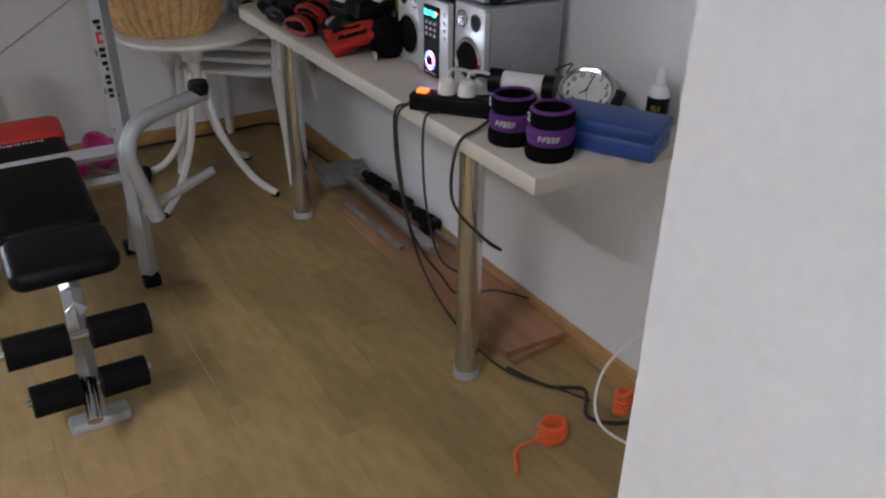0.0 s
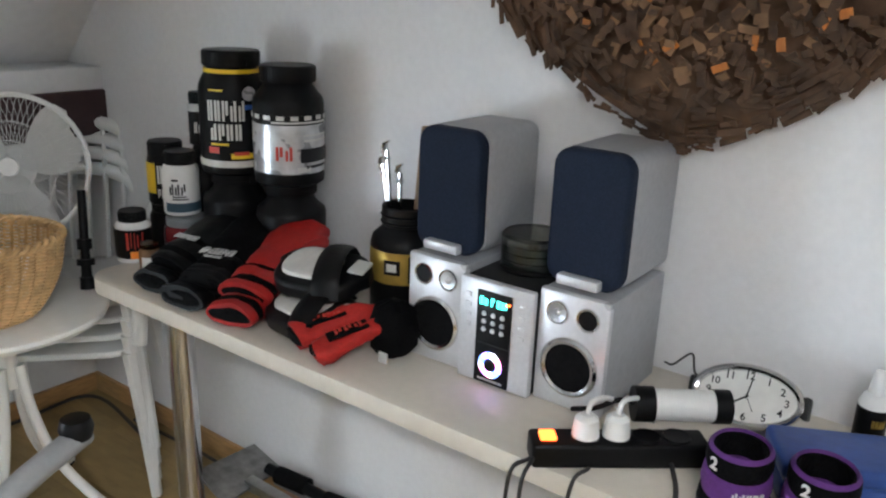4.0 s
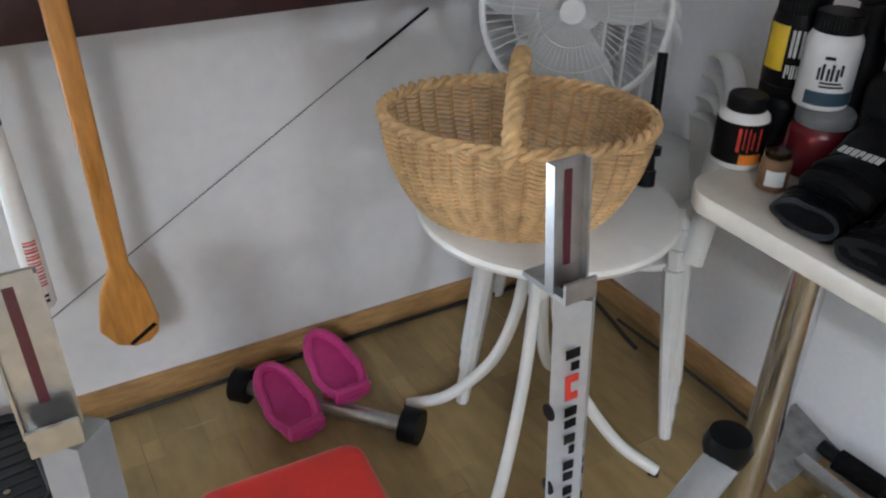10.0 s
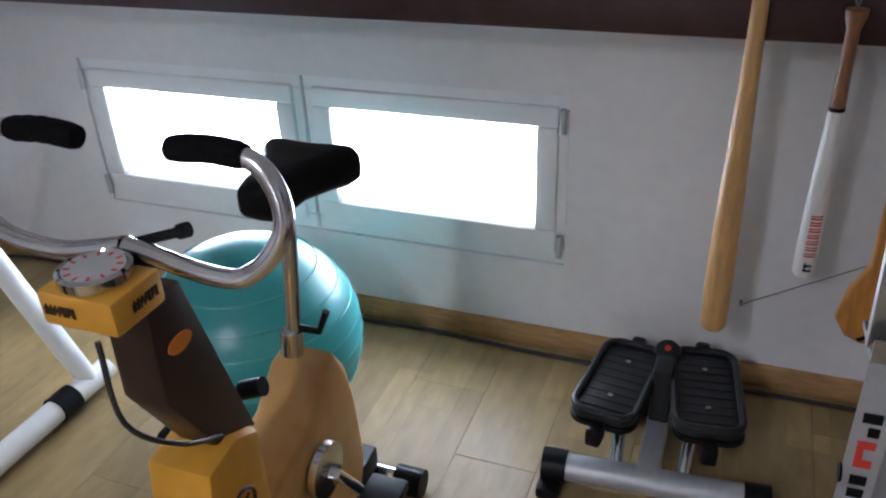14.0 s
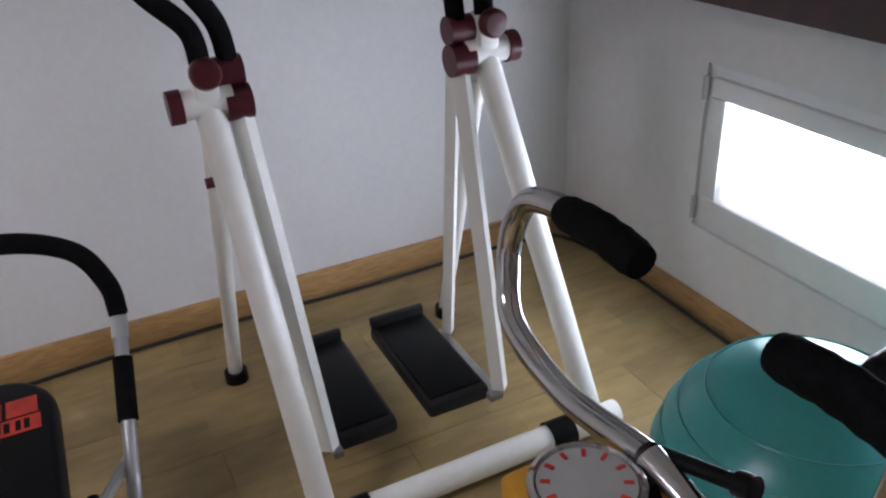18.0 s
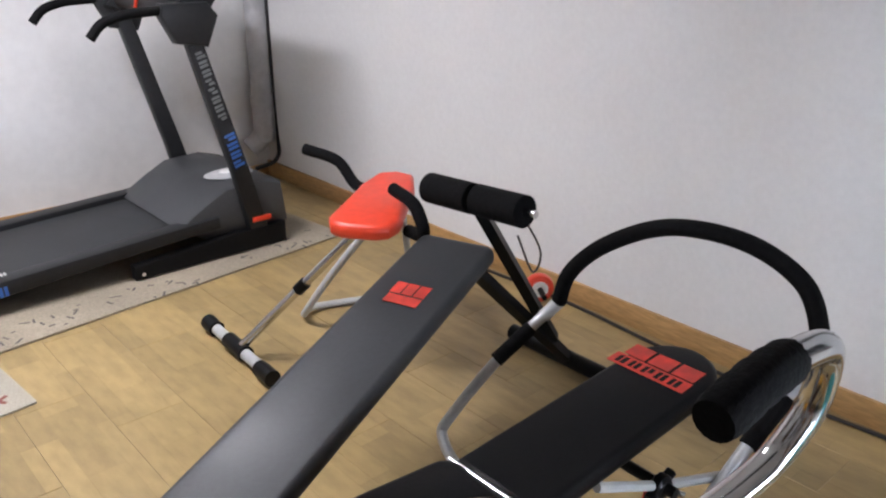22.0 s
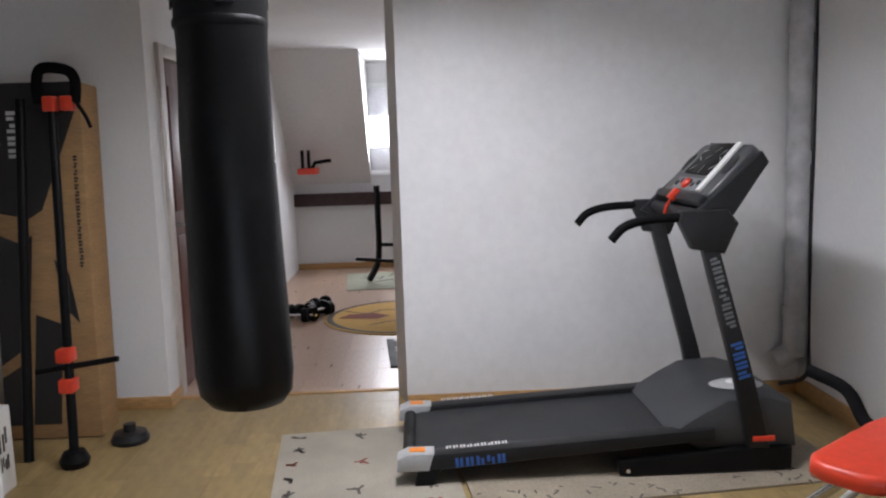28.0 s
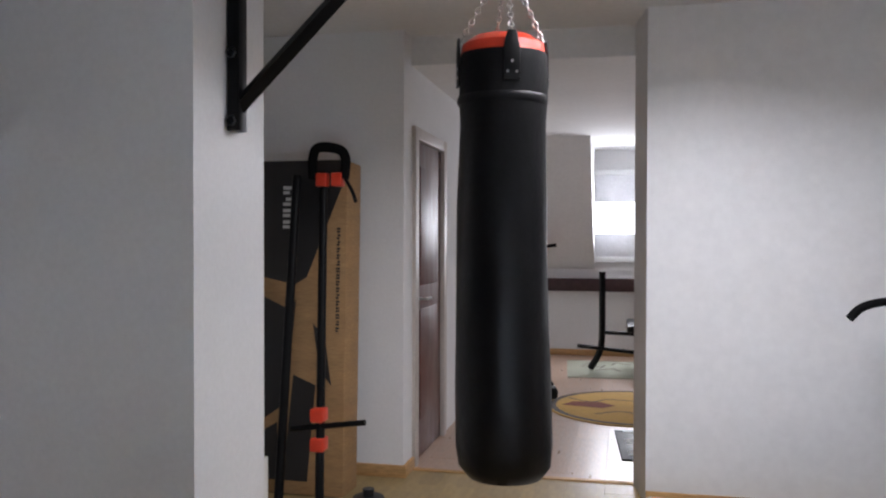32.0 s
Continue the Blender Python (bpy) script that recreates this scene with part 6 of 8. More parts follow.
def curved_bars(name, r, bars, mat, parent, label="", th=0.0012):
    """Raised print on a round body: bars are (angle0, angle1, z0, z1) in degrees and metres."""
    bm = B()
    for a0, a1, z0, z1 in bars:
        n = max(1, int(abs(a1 - a0) / 12))
        cols = []
        for k in range(n + 1):
            a = radians(a0 + (a1 - a0) * k / n)
            cols.append([bm.verts.new(((r + d) * math.cos(a), (r + d) * math.sin(a), z)) for d, z in ((0, z0), (th, z0), (th, z1), (0, z1))])
        for p, q in zip(cols, cols[1:]):
            for k in range(4):
                bm.faces.new((p[k], p[(k + 1) % 4], q[(k + 1) % 4], q[k]))
        bm.faces.new(cols[0][::-1])
        bm.faces.new(cols[-1])
    bmesh.ops.recalc_face_normals(bm, faces=bm.faces)
    ob = part(name, bm, mat, parent, label, smooth=30)
    ob["kind"] = "stuff"
    return ob


def round_letters(n, seed, a0, a1, z0, z1):
    return [(a0 + (a1 - a0) * x0, a0 + (a1 - a0) * x1, z0 + (z1 - z0) * y0, z0 + (z1 - z0) * y1) for x0, x1, y0, y1 in letters(n, seed)]


def jar(name, at, r, h, body, cap, label, neck=0.7, cap_h=0.18, rot=0):
    """A round screw-top jar with shoulders."""
    j = thing(name, pose(*at, 0, 0, rot), label, "jar")
    c = h * cap_h
    part("body", lathe(B(), [(0, 0), (r * 0.9, 0), (r * 0.98, r * 0.06), (r, r * 0.16), (r, h * 0.68), (r * 0.97, h * 0.73), (r * (neck + 0.12), h * 0.80), (r * neck, h - c), (0, h - c)], 36), body, j)
    lid = part("lid", lathe(B(), [(0, h), (r * (neck + 0.08), h), (r * (neck + 0.12), h - 0.003), (r * (neck + 0.12), h - c + 0.002), (r * (neck + 0.10), h - c), (0, h - c)], 36), cap, j)
    bm = B()
    for k in range(40):
        a = radians(9 * k)
        rod(bm, (r * (neck + 0.12) * math.cos(a), r * (neck + 0.12) * math.sin(a), h - c + 0.003), (r * (neck + 0.12) * math.cos(a), r * (neck + 0.12) * math.sin(a), h - 0.004), 0.0012, seg=4)
    part("ridge_ring", bm, cap, lid)["kind"] = "stuff"
    return j


# print on round bodies: angle 180 faces the room, 225 faces the room's south-west
j = jar("supplement_jar", (-0.285, -0.745, 0.715), 0.042, 0.122, WHITE_PLASTIC, BLACK, "white supplement jar with black cap and orange label", 0.62, 0.24)
curved_bars("label", 0.0422, [(120, 320, 0.012, 0.082)], BLACK, j, "black printed label")
curved_bars("label_print", 0.0436, [(225, 275, 0.012, 0.030)], ORANGE_PRINT, j)
curved_bars("label_print", 0.0436, [(215, 222, 0.035, 0.076), (228, 231, 0.04, 0.076), (238, 241, 0.035, 0.076), (247, 251, 0.04, 0.07), (262, 266, 0.036, 0.076)], RED_PRINT, j)
glassy = clear_glass("jar_glass", (0.75, 0.72, 0.62), 0.03)
j = jar("glass_jar", (-0.31, -0.845, 0.715), 0.024, 0.068, LEAF_BROWN, glassy, "small glass jar with brown contents", 0.7, 0.2)
curved_bars("label", 0.0242, [(190, 260, 0.012, 0.038)], LETTER_WHITE, j, "pale paper label")
j = jar("red_jar", (-0.195, -0.83, 0.715), 0.053, 0.108, RED_JAR, MID_GREY, "dark red plastic jar with grey lid", 0.75, 0.2)
j = jar("white_jar", (-0.185, -0.805, 0.823), 0.043, 0.152, WHITE_PLASTIC, BLACK, "white jar with black cap, stacked on the red jar", 0.72, 0.22)
curved_bars("label_print", 0.0432, round_letters(3, 5, 195, 250, 0.052, 0.078), DARK_GREY, j)
curved_bars("label_print", 0.0432, [(180, 320, 0.010, 0.032)], material("slate_print", (0.03, 0.07, 0.10), 0.5), j)
curved_bars("label_print", 0.0432, [(205, 255, 0.040, 0.043), (205, 248, 0.046, 0.049), (205, 225, 0.085, 0.090)], DARK_GREY, j)
j = jar("black_jar_low", (-0.155, -0.715, 0.715), 0.052, 0.115, BLACK, BLACK, "black plastic jar under the yellow-striped jar", 0.75, 0.2)
j.name = "low_black_jar"
j = jar("striped_jar", (-0.165, -0.72, 0.83), 0.045, 0.155, BLACK, BLACK, "black jar with yellow stripe and pale lettering", 0.78, 0.24)
curved_bars("label_print", 0.0452, [(150, 200, 0.03, 0.105)], YELLOW_BAND, j)
curved_bars("label_print", 0.0458, round_letters(2, 8, 206, 246, 0.055, 0.10) + round_letters(4, 9, 206, 250, 0.02, 0.042), LETTER_WHITE, j)
# two large tubs stacked on tubs
for k, (x, y, z0) in enumerate(((-0.12, -0.93, 0.715), (-0.11, -1.105, 0.715))):
    b = jar("low_tub", (x, y, z0), 0.078, 0.225, BLACK, BLACK, "black plastic tub with a screw lid, under another tub", 0.62, 0.12)
    curved_bars("label_print", 0.0785, [(190, 290, 0.085, 0.089), (195, 250, 0.10, 0.104)] + round_letters(6, 30 + k, 200, 260, 0.06, 0.08), MID_GREY, b)
t1 = jar("yellow_striped_tub", (-0.125, -0.935, 0.94), 0.076, 0.276, BLACK, BLACK, "large black and yellow supplement tub with white lettering", 0.72, 0.13)
curved_bars("band", 0.0615, [(0, 360, 0.227, 0.236)], YELLOW_BAND, t1, "yellow neck ring")
curved_bars("label", 0.0763, [(95, 330, 0.02, 0.035)], MITT_WHITE, t1)
curved_bars("label_print", 0.0765, round_letters(5, 41, 185, 252, 0.125, 0.170) + round_letters(4, 42, 190, 246, 0.082, 0.118), MITT_WHITE, t1)
curved_bars("label_print", 0.0765, [(262 + 0.5 * k, 268 + 1.2 * k, 0.04 + 0.008 * k, 0.048 + 0.008 * k) for k in range(10)][::-1], MITT_WHITE, t1)
curved_bars("label_print", 0.0765, [(225, 262, 0.040, 0.052), (190, 222, 0.070, 0.075), (190, 215, 0.19, 0.194)], YELLOW_BAND, t1)
curved_bars("label_print", 0.0770, [(230, 255, 0.048, 0.056), (186, 205, 0.052, 0.066)], RED_PRINT, t1)
curved_bars("label_print", 0.0765, [(275, 300, 0.075, 0.10), (250, 268, 0.15, 0.16)], BLUE_PRINT, t1)
part("seal", lathe(B(), [(0, 0), (0.016, 0), (0.016, 0.001), (0, 0.0015)], 20, pose(0.0765 * math.cos(radians(258)), 0.0765 * math.sin(radians(258)), 0.185, 0, 90, 258)), SILVER_LABEL, t1, "round silver seal")
t2 = jar("silver_label_tub", (-0.112, -1.105, 0.94), 0.077, 0.256, BLACK, BLACK, "large black supplement tub with a silver label", 0.66, 0.14)
curved_bars("label", 0.0773, [(110, 340, 0.03, 0.135)], SILVER_LABEL, t2, "silver printed label")
curved_bars("label", 0.0773, [(110, 340, 0.136, 0.156)], BLACK, t2)
curved_bars("label_print", 0.0786, [(120 + 22 * k, 132 + 22 * k, 0.146, 0.155) for k in range(10)] + [(200, 300, 0.139, 0.143)], LETTER_WHITE, t2)
curved_bars("label_print", 0.0786, [(245, 330, 0.055, 0.085), (255, 300, 0.042, 0.048)], DARK_GREY, t2)
curved_bars("label_print", 0.0786, round_letters(2, 51, 205, 235, 0.06, 0.09), RED_PRINT, t2)
curved_bars("label_print", 0.0786, [(240, 262, 0.033, 0.045), (250, 320, 0.10, 0.104), (250, 310, 0.112, 0.115)], LETTER_WHITE, t2)
j = jar("small_bottle", (-0.13, -0.813, 0.985), 0.024, 0.125, BLACK, BLACK, "small black pill bottle with white collar", 0.75, 0.2)
curved_bars("collar", 0.0242, [(0, 360, 0.080, 0.098)], LETTER_WHITE, j, "white collar ring")
curved_bars("label_print", 0.0242, round_letters(2, 61, 205, 250, 0.03, 0.055), LETTER_WHITE, j)
b = jar("support_tub", (-0.125, -0.825, 0.715), 0.030, 0.270, BLACK, BLACK, "slim black tub that carries the pill bottle", 0.8, 0.12)

# tub with tools
tub = thing("tool_tub", pose(-0.115, -1.443, 0.715), "open black plastic tub with gold label, full of tools", "tub")
part("body", lathe(B(), [(0, 0), (0.062, 0), (0.07, 0.012), (0.07, 0.155), (0.066, 0.172), (0.048, 0.187), (0.044, 0.192), (0.048, 0.196), (0.048, 0.232), (0.044, 0.234), (0.042, 0.232), (0.041, 0.19), (0.062, 0.165), (0.064, 0.02), (0, 0.02)], 36), BLACK, tub)
for z in (0.198, 0.212):
    part("thread", lathe(B(), [(0.047, z), (0.0505, z + 0.003), (0.047, z + 0.006)], 30), BLACK, tub)
curved_bars("label", 0.0703, [(140, 262, 0.085, 0.150)], GOLD_LABEL, tub, "gold printed label")
curved_bars("label_print", 0.0714, [(185, 212, 0.105, 0.135), (225, 255, 0.09, 0.145)], BLACK, tub)
curved_bars("label_print", 0.0722, [(190, 206, 0.112, 0.128)], LETTER_WHITE, tub)
for k, (dx, dy, lean, top) in enumerate(((-0.01, 0.015, 0.03, 0.335), (0.005, 0.022, 0.045, 0.30), (-0.015, 0.0, 0.005, 0.295))):
    sp = thing("spanner", pose(-0.105 + dx, -1.435 + dy, 0.737), "chrome hand tool standing in the black tub", "tool", "tools in the tub")
    part("shank", tube(B(), [(0, 0, 0), (0, lean * 0.5, top * 0.5), (0, lean, top - 0.02)], [0.006, 0.006, 0.007], 8, flat=0.6), CHROME, sp)
    part("jaw", tube(B(), [(0, lean - 0.004, top - 0.04), (0.002, lean + 0.008, top - 0.025), (0, lean + 0.004, top - 0.008), (0, lean - 0.006, top - 0.002)], [0.008, 0.009, 0.007, 0.004], 8, flat=0.6), CHROME, sp)
stick = thing("wooden_stick", pose(-0.108, -1.468, 0.737), "round bare wooden stick standing in the black tub", "stick")
part("shaft", tube(B(), [(0, 0, 0), (-0.003, -0.010, 0.2), (-0.004, -0.026, 0.372)], [0.0145, 0.0145, 0.015], 14), material("grey_brown_wood", (0.30, 0.20, 0.12), 0.7, grain=(20, 0.2), stretch=(6, 6, 1)), stick)


# small music system
def satellite(y0, y1, name, woofer_first):
    w = y0 - y1
    s = thing(name, pose(-0.252, (y0 + y1) / 2, 0.715), "silver stereo loudspeaker with black round woofer", "speaker", "silver stereo loudspeakers")
    part("cabinet", box(B(), (0.012, -w / 2 + 0.001, 0), (0.215, w / 2 - 0.001, 0.196), 0.003), SPK_SIDE, s, "grey cabinet")
    part("front_panel", box(B(), (-0.004, -w / 2, 0), (0.012, w / 2, 0.198), 0.004), SPK_SILVER, s)
    m = pose(-0.004, 0, 0.074, 0, -90, 0)
    part("woofer_ring", lathe(B(), [(0.041, -0.004), (0.041, 0.004), (0.046, 0.006), (0.051, 0.003), (0.052, -0.004)], 40, m), CHROME, s)
    part("woofer_grille", lathe(B(), [(0, 0.003), (0.03, 0.0035), (0.042, 0.0)], 36, m), FOAM, s)
    for k, yy in enumerate((0.027, -0.027) if woofer_first else (-0.027, 0.027)):
        m = pose(-0.004, yy, 0.163, 0, -90, 0)
        part("tweeter_ring" if k else "port_ring", lathe(B(), [(0.016, -0.006), (0.0165, 0.002), (0.0195, 0.003), (0.021, -0.003)], 28, m), CHROME, s)
        part("tweeter" if k else "port", lathe(B(), [(0, 0.006), (0.004, 0.005), (0.007, 0.001), (0.0165, 0.0025)] if k else [(0, 0.0012), (0.0165, 0.0012)], 24, m), SILVER_LABEL if k else BLACK, s)
    return s


satellite(-1.568, -1.692, "stereo_speaker", True)
satellite(-1.839, -1.963, "stereo_speaker", False)
hub = thing("stereo_unit", pose(-0.262, -1.7655, 0.715), "silver compact stereo with lit display and glowing dial", "stereo")
part("cabinet", box(B(), (0.006, -0.070, 0), (0.225, 0.070, 0.186), 0.004), DARK_GREY, hub)
part("front_panel", box(B(), (-0.010, -0.072, 0), (0.006, 0.072, 0.188), 0.004), SPK_SILVER, hub)
part("black_panel", box(B(), (-0.014, -0.034, 0.004), (-0.009, 0.034, 0.172), 0.002), BLACK, hub)
part("seam", box(B(), (-0.0145, -0.034, 0.077), (-0.0135, 0.034, 0.079)), DARK_GREY, hub)
dm = Matrix.Translation((-0.0142, 0, 0.155)) @ FACING
strip_text("display_digits", 0.054, 0.014, dm, TEAL_GLOW, hub, [(0.0, 0.12, 0, 1), (0.16, 0.28, 0, 0.8), (0.40, 0.46, 0, 1), (0.46, 0.52, 0.6, 1), (0.62, 0.74, 0, 0.9), (0.78, 0.86, 0, 0.9), (0.89, 0.97, 0.1, 0.9)], "lit teal digits")
part("record_light", box(B(), (-0.016, -0.033, 0.157), (-0.0135, -0.025, 0.160)), LED_ORANGE, hub)
for r_ in range(3):
    for c_ in range(3):
        part("button", lathe(B(), [(0, 0.003), (0.0035, 0.0025), (0.0045, 0)], 12, pose(-0.014, -0.018 + 0.018 * c_, 0.132 - 0.014 * r_, 0, -90, 0)), SPK_SILVER, hub)
for k in range(16):
    bm = B()
    a0, a1 = 2 * math.pi * k / 16, 2 * math.pi * (k + 1) / 16
    rows_ = []
    for a in (a0, (a0 + a1) / 2, a1):
        rows_.append([bm.verts.new((-0.014 - d, r * math.cos(a), 0.042 + r * math.sin(a))) for r, d in ((0.0125, 0.003), (0.018, 0.005), (0.0235, 0.002))])
    for p, q in zip(rows_, rows_[1:]):
        for i in range(2):
            bm.faces.new((p[i], p[i + 1], q[i + 1], q[i]))
    part("dial_light", bm, RING_GLOW[(0, 0, 3, 0, 1, 1, 2, 2, 3, 0, 0, 1, 2, 3, 2, 1)[k]], hub)
part("dial", lathe(B(), [(0, 0.008), (0.009, 0.007), (0.012, 0.003), (0.012, 0)], 24, pose(-0.014, 0, 0.042, 0, -90, 0)), BLACK, hub)
for side in (-1, 1):
    for k in range(4):
        part("side_button", box(B(), (-0.0125, side * 0.053 - 0.006, 0.10 + 0.018 * k), (-0.009, side * 0.053 + 0.006, 0.108 + 0.018 * k), 0.001), SPK_SILVER, hub)
strip_text("print", 0.05, 0.004, Matrix.Translation((-0.0142, 0, 0.012)) @ FACING, LETTER_WHITE, hub, letters(14, 71))
cds = thing("disc_spindle", pose(-0.155, -1.765, 0.903) @ Matrix.Scale(0.92, 4), "clear spindle of stacked discs on the stereo", "disc spindle")
part("base", lathe(B(), [(0, 0), (0.062, 0), (0.064, 0.003), (0.060, 0.008), (0, 0.008)], 36), BLACK, cds)
for k in range(3):
    part("discs", lathe(B(), [(0.008, 0.009 + 0.014 * k), (0.0595, 0.009 + 0.014 * k), (0.0595, 0.021 + 0.014 * k), (0.008, 0.021 + 0.014 * k)], 40), GREENISH, cds)
part("spindle", rod(B(), (0, 0, 0.008), (0, 0, 0.062), 0.0065), glassy, cds)
part("cover", lathe(B(), [(0.062, 0.009), (0.0625, 0.064), (0.058, 0.069), (0, 0.07)], 40), clear_glass("clear_cover", (0.8, 0.86, 0.83), 0.05), cds)


def box_speaker(yc, label):
    s = thing("box_speaker", pose(-0.222, yc, 0.914), label, "speaker", "navy cloth loudspeakers")
    prof = rounded(0.134, 0.222, 0.03, 6)
    m = on_plane((0.03, 0, 0.112), (0, -1, 0), (0, 0, 1))
    bm = prism(B(), [(x, y) for x, y in prof], 0.0, 0.032, 0.009, m, 4)
    part("cloth_front", bm, NAVY_CLOTH, s, "dark navy cloth front")
    m2 = on_plane((0.195, 0, 0.112), (0, -1, 0), (0, 0, 1))
    part("body", prism(B(), rounded(0.132, 0.220, 0.022, 5), -0.0, 0.164, 0.004, m2), SPK_SIDE, s, "grey cabinet")
    bm = box(B(), (-0.018, -0.037, 0.004), (0.004, 0.037, 0.022), 0.004)
    part("plate", bm, SPK_SILVER, s, "silver plate at the foot")
    return s


box_speaker(-1.622, "tall navy cloth loudspeaker with rounded top, on the stereo speaker")
box_speaker(-1.893, "tall navy cloth loudspeaker standing on a silver speaker")


# gloves, mitts and wraps
def glove(name, m, mat, cuff, label, hem=None, bars=None, seed=1):
    g = thing(name, m, label, "glove", "")
    pts = spline([(0.150, 0, 0.0), (0.12, 0, 0.010), (0.07, 0, 0.014), (0.01, 0, 0.008), (-0.045, 0, 0.0)], 7)
    n = len(pts) - 1
    rad = [0.030 + 0.027 * math.sin(min(1.0, (k / n) / 0.16) * math.pi / 2) - 0.005 * max(0, k / n - 0.5) for k in range(n + 1)]
    part("fist", crumple(tube(B(), pts, rad, 30, flat=0.50), seed, 0.006), mat, g, smooth=60)
    tp = spline([(0.0, -0.040, 0.004), (0.06, -0.060, 0.010), (0.105, -0.058, 0.008)], 5)
    part("thumb", crumple(tube(B(), tp, [0.012 + 0.010 * math.sin(math.pi * (0.15 + 0.8 * k / (len(tp) - 1))) for k in range(len(tp))], 14, flat=0.8), seed + 1, 0.005), mat, g, smooth=60)
    for k, (a, b, mm) in enumerate(((-0.038, -0.058, cuff), (-0.056, -0.088, mat), (-0.086, -0.106, cuff), (-0.104, -0.124, hem or mat))):
        r_ = 0.0545 + 0.0015 * (k % 2)
        steps = [a + (b - a) * q / 5 for q in range(6)]
        bm = tube(B(), [(x, 0, -0.001 * k) for x in steps], [r_ * (0.97 if q in (0, 5) else 1.0) for q in range(6)], 30, flat=0.47)
        part("cuff_band", crumple(bm, seed + 2, 0.007), mm, g, smooth=60)
    bm = tube(B(), [(-0.1242, 0, -0.003), (-0.1256, 0, -0.003)], [0.048, 0.043], 24, flat=0.34)
    part("opening", crumple(bm, seed + 2, 0.006), KNIT, g, "dark cuff opening")
    if bars:
        strip_text("print", 0.082, 0.036, on_plane((-0.060, 0, 0.0315), (0, -1, 0), (1, 0, 0.02)), LETTER_WHITE, g, bars, "white lettering")
    return g


def lay(x, y, z, tip, yaw, roll=0):
    """A pose whose x axis runs back from the room, tipped up."""
    return pose(x, y, z) @ Matrix.Rotation(radians(yaw), 4, "Z") @ Matrix.Rotation(radians(-tip), 4, "Y") @ Matrix.Rotation(radians(roll), 4, "X")


glove("boxing_glove", lay(-0.290, -1.212, 0.747, 0, 17), GLOVE_RED, KNIT, "red boxing glove with black cuff, under its twin", GLOVE_RED, seed=7)
glove("boxing_glove", lay(-0.250, -1.205, 0.802, 13, 15), GLOVE_RED, KNIT, "red boxing glove with black cuff, lying on its twin", GLOVE_RED, seed=14)
glove("bag_glove", lay(-0.290, -1.075, 0.746, 0, 12), KNIT, LEATHER, "black leather bag glove under another glove", LEATHER, seed=21)
glove("bag_glove", lay(-0.260, -1.085, 0.800, 12, 18), KNIT, BLACK_VINYL, "black bag glove with white lettering on the cuff", BLACK_VINYL, letters(8, 81, 0.35, 1.0) + letters(6, 82, 0.0, 0.22, 0.25, 0.75), seed=28)
glove("training_glove", lay(-0.275, -0.955, 0.746, 0, 8), KNIT, LEATHER, "black leather training glove with open fingers", LEATHER, seed=35)
glove("training_glove", lay(-0.235, -0.960, 0.798, 11, 8), LEATHER, KNIT, "black training glove with small white lettering", LEATHER, letters(7, 83, 0.4, 0.9, 0.1, 0.9), seed=42)


def mitt(m, label):
    g = thing("punch_mitt", m, label, "punch mitt", "pair of punch mitts")
    out = rounded(0.20, 0.145, 0.065, 7)
    part("pad", prism(B(), [(x * 1.06 * (1 - 0.18 * (y > 0) * 0.6), y) for x, y in out], -0.018, 0.018, 0.010, None, 4), LEATHER, g, "black padded body")
    part("face", prism(B(), [(x * 0.62 + 0.020, y * 0.72 - 0.006) for x, y in out], 0.012, 0.025, 0.006, None, 3), MITT_WHITE, g, "white vinyl face")
    bm = B()
    pts = spline([(-0.010, -0.082, 0.0), (-0.018, -0.055, 0.036), (-0.034, 0.0, 0.048), (-0.050, 0.052, 0.034), (-0.056, 0.076, 0.0)], 5)
    tube(bm, pts, 0.028, 10, flat=0.22)
    part("strap", bm, LEATHER, g, "wide black hook strap")
    part("strap_patch", box(B(), (-0.098, -0.045, 0.016), (-0.062, 0.0, 0.023), 0.004), MITT_WHITE, g, "white patch")
    return g


mitt(pose(-0.305, -1.365, 0.750) @ Matrix.Rotation(radians(-97), 4, "Z") @ Matrix.Rotation(radians(12), 4, "X") @ Matrix.Rotation(radians(180), 4, "Z"), "black and white punch mitt lying under its twin")
mitt(pose(-0.255, -1.345, 0.812) @ Matrix.Rotation(radians(-80), 4, "Z") @ Matrix.Rotation(radians(15), 4, "X") @ Matrix.Rotation(radians(180), 4, "Z"), "black and white punch mitt with a hook strap")
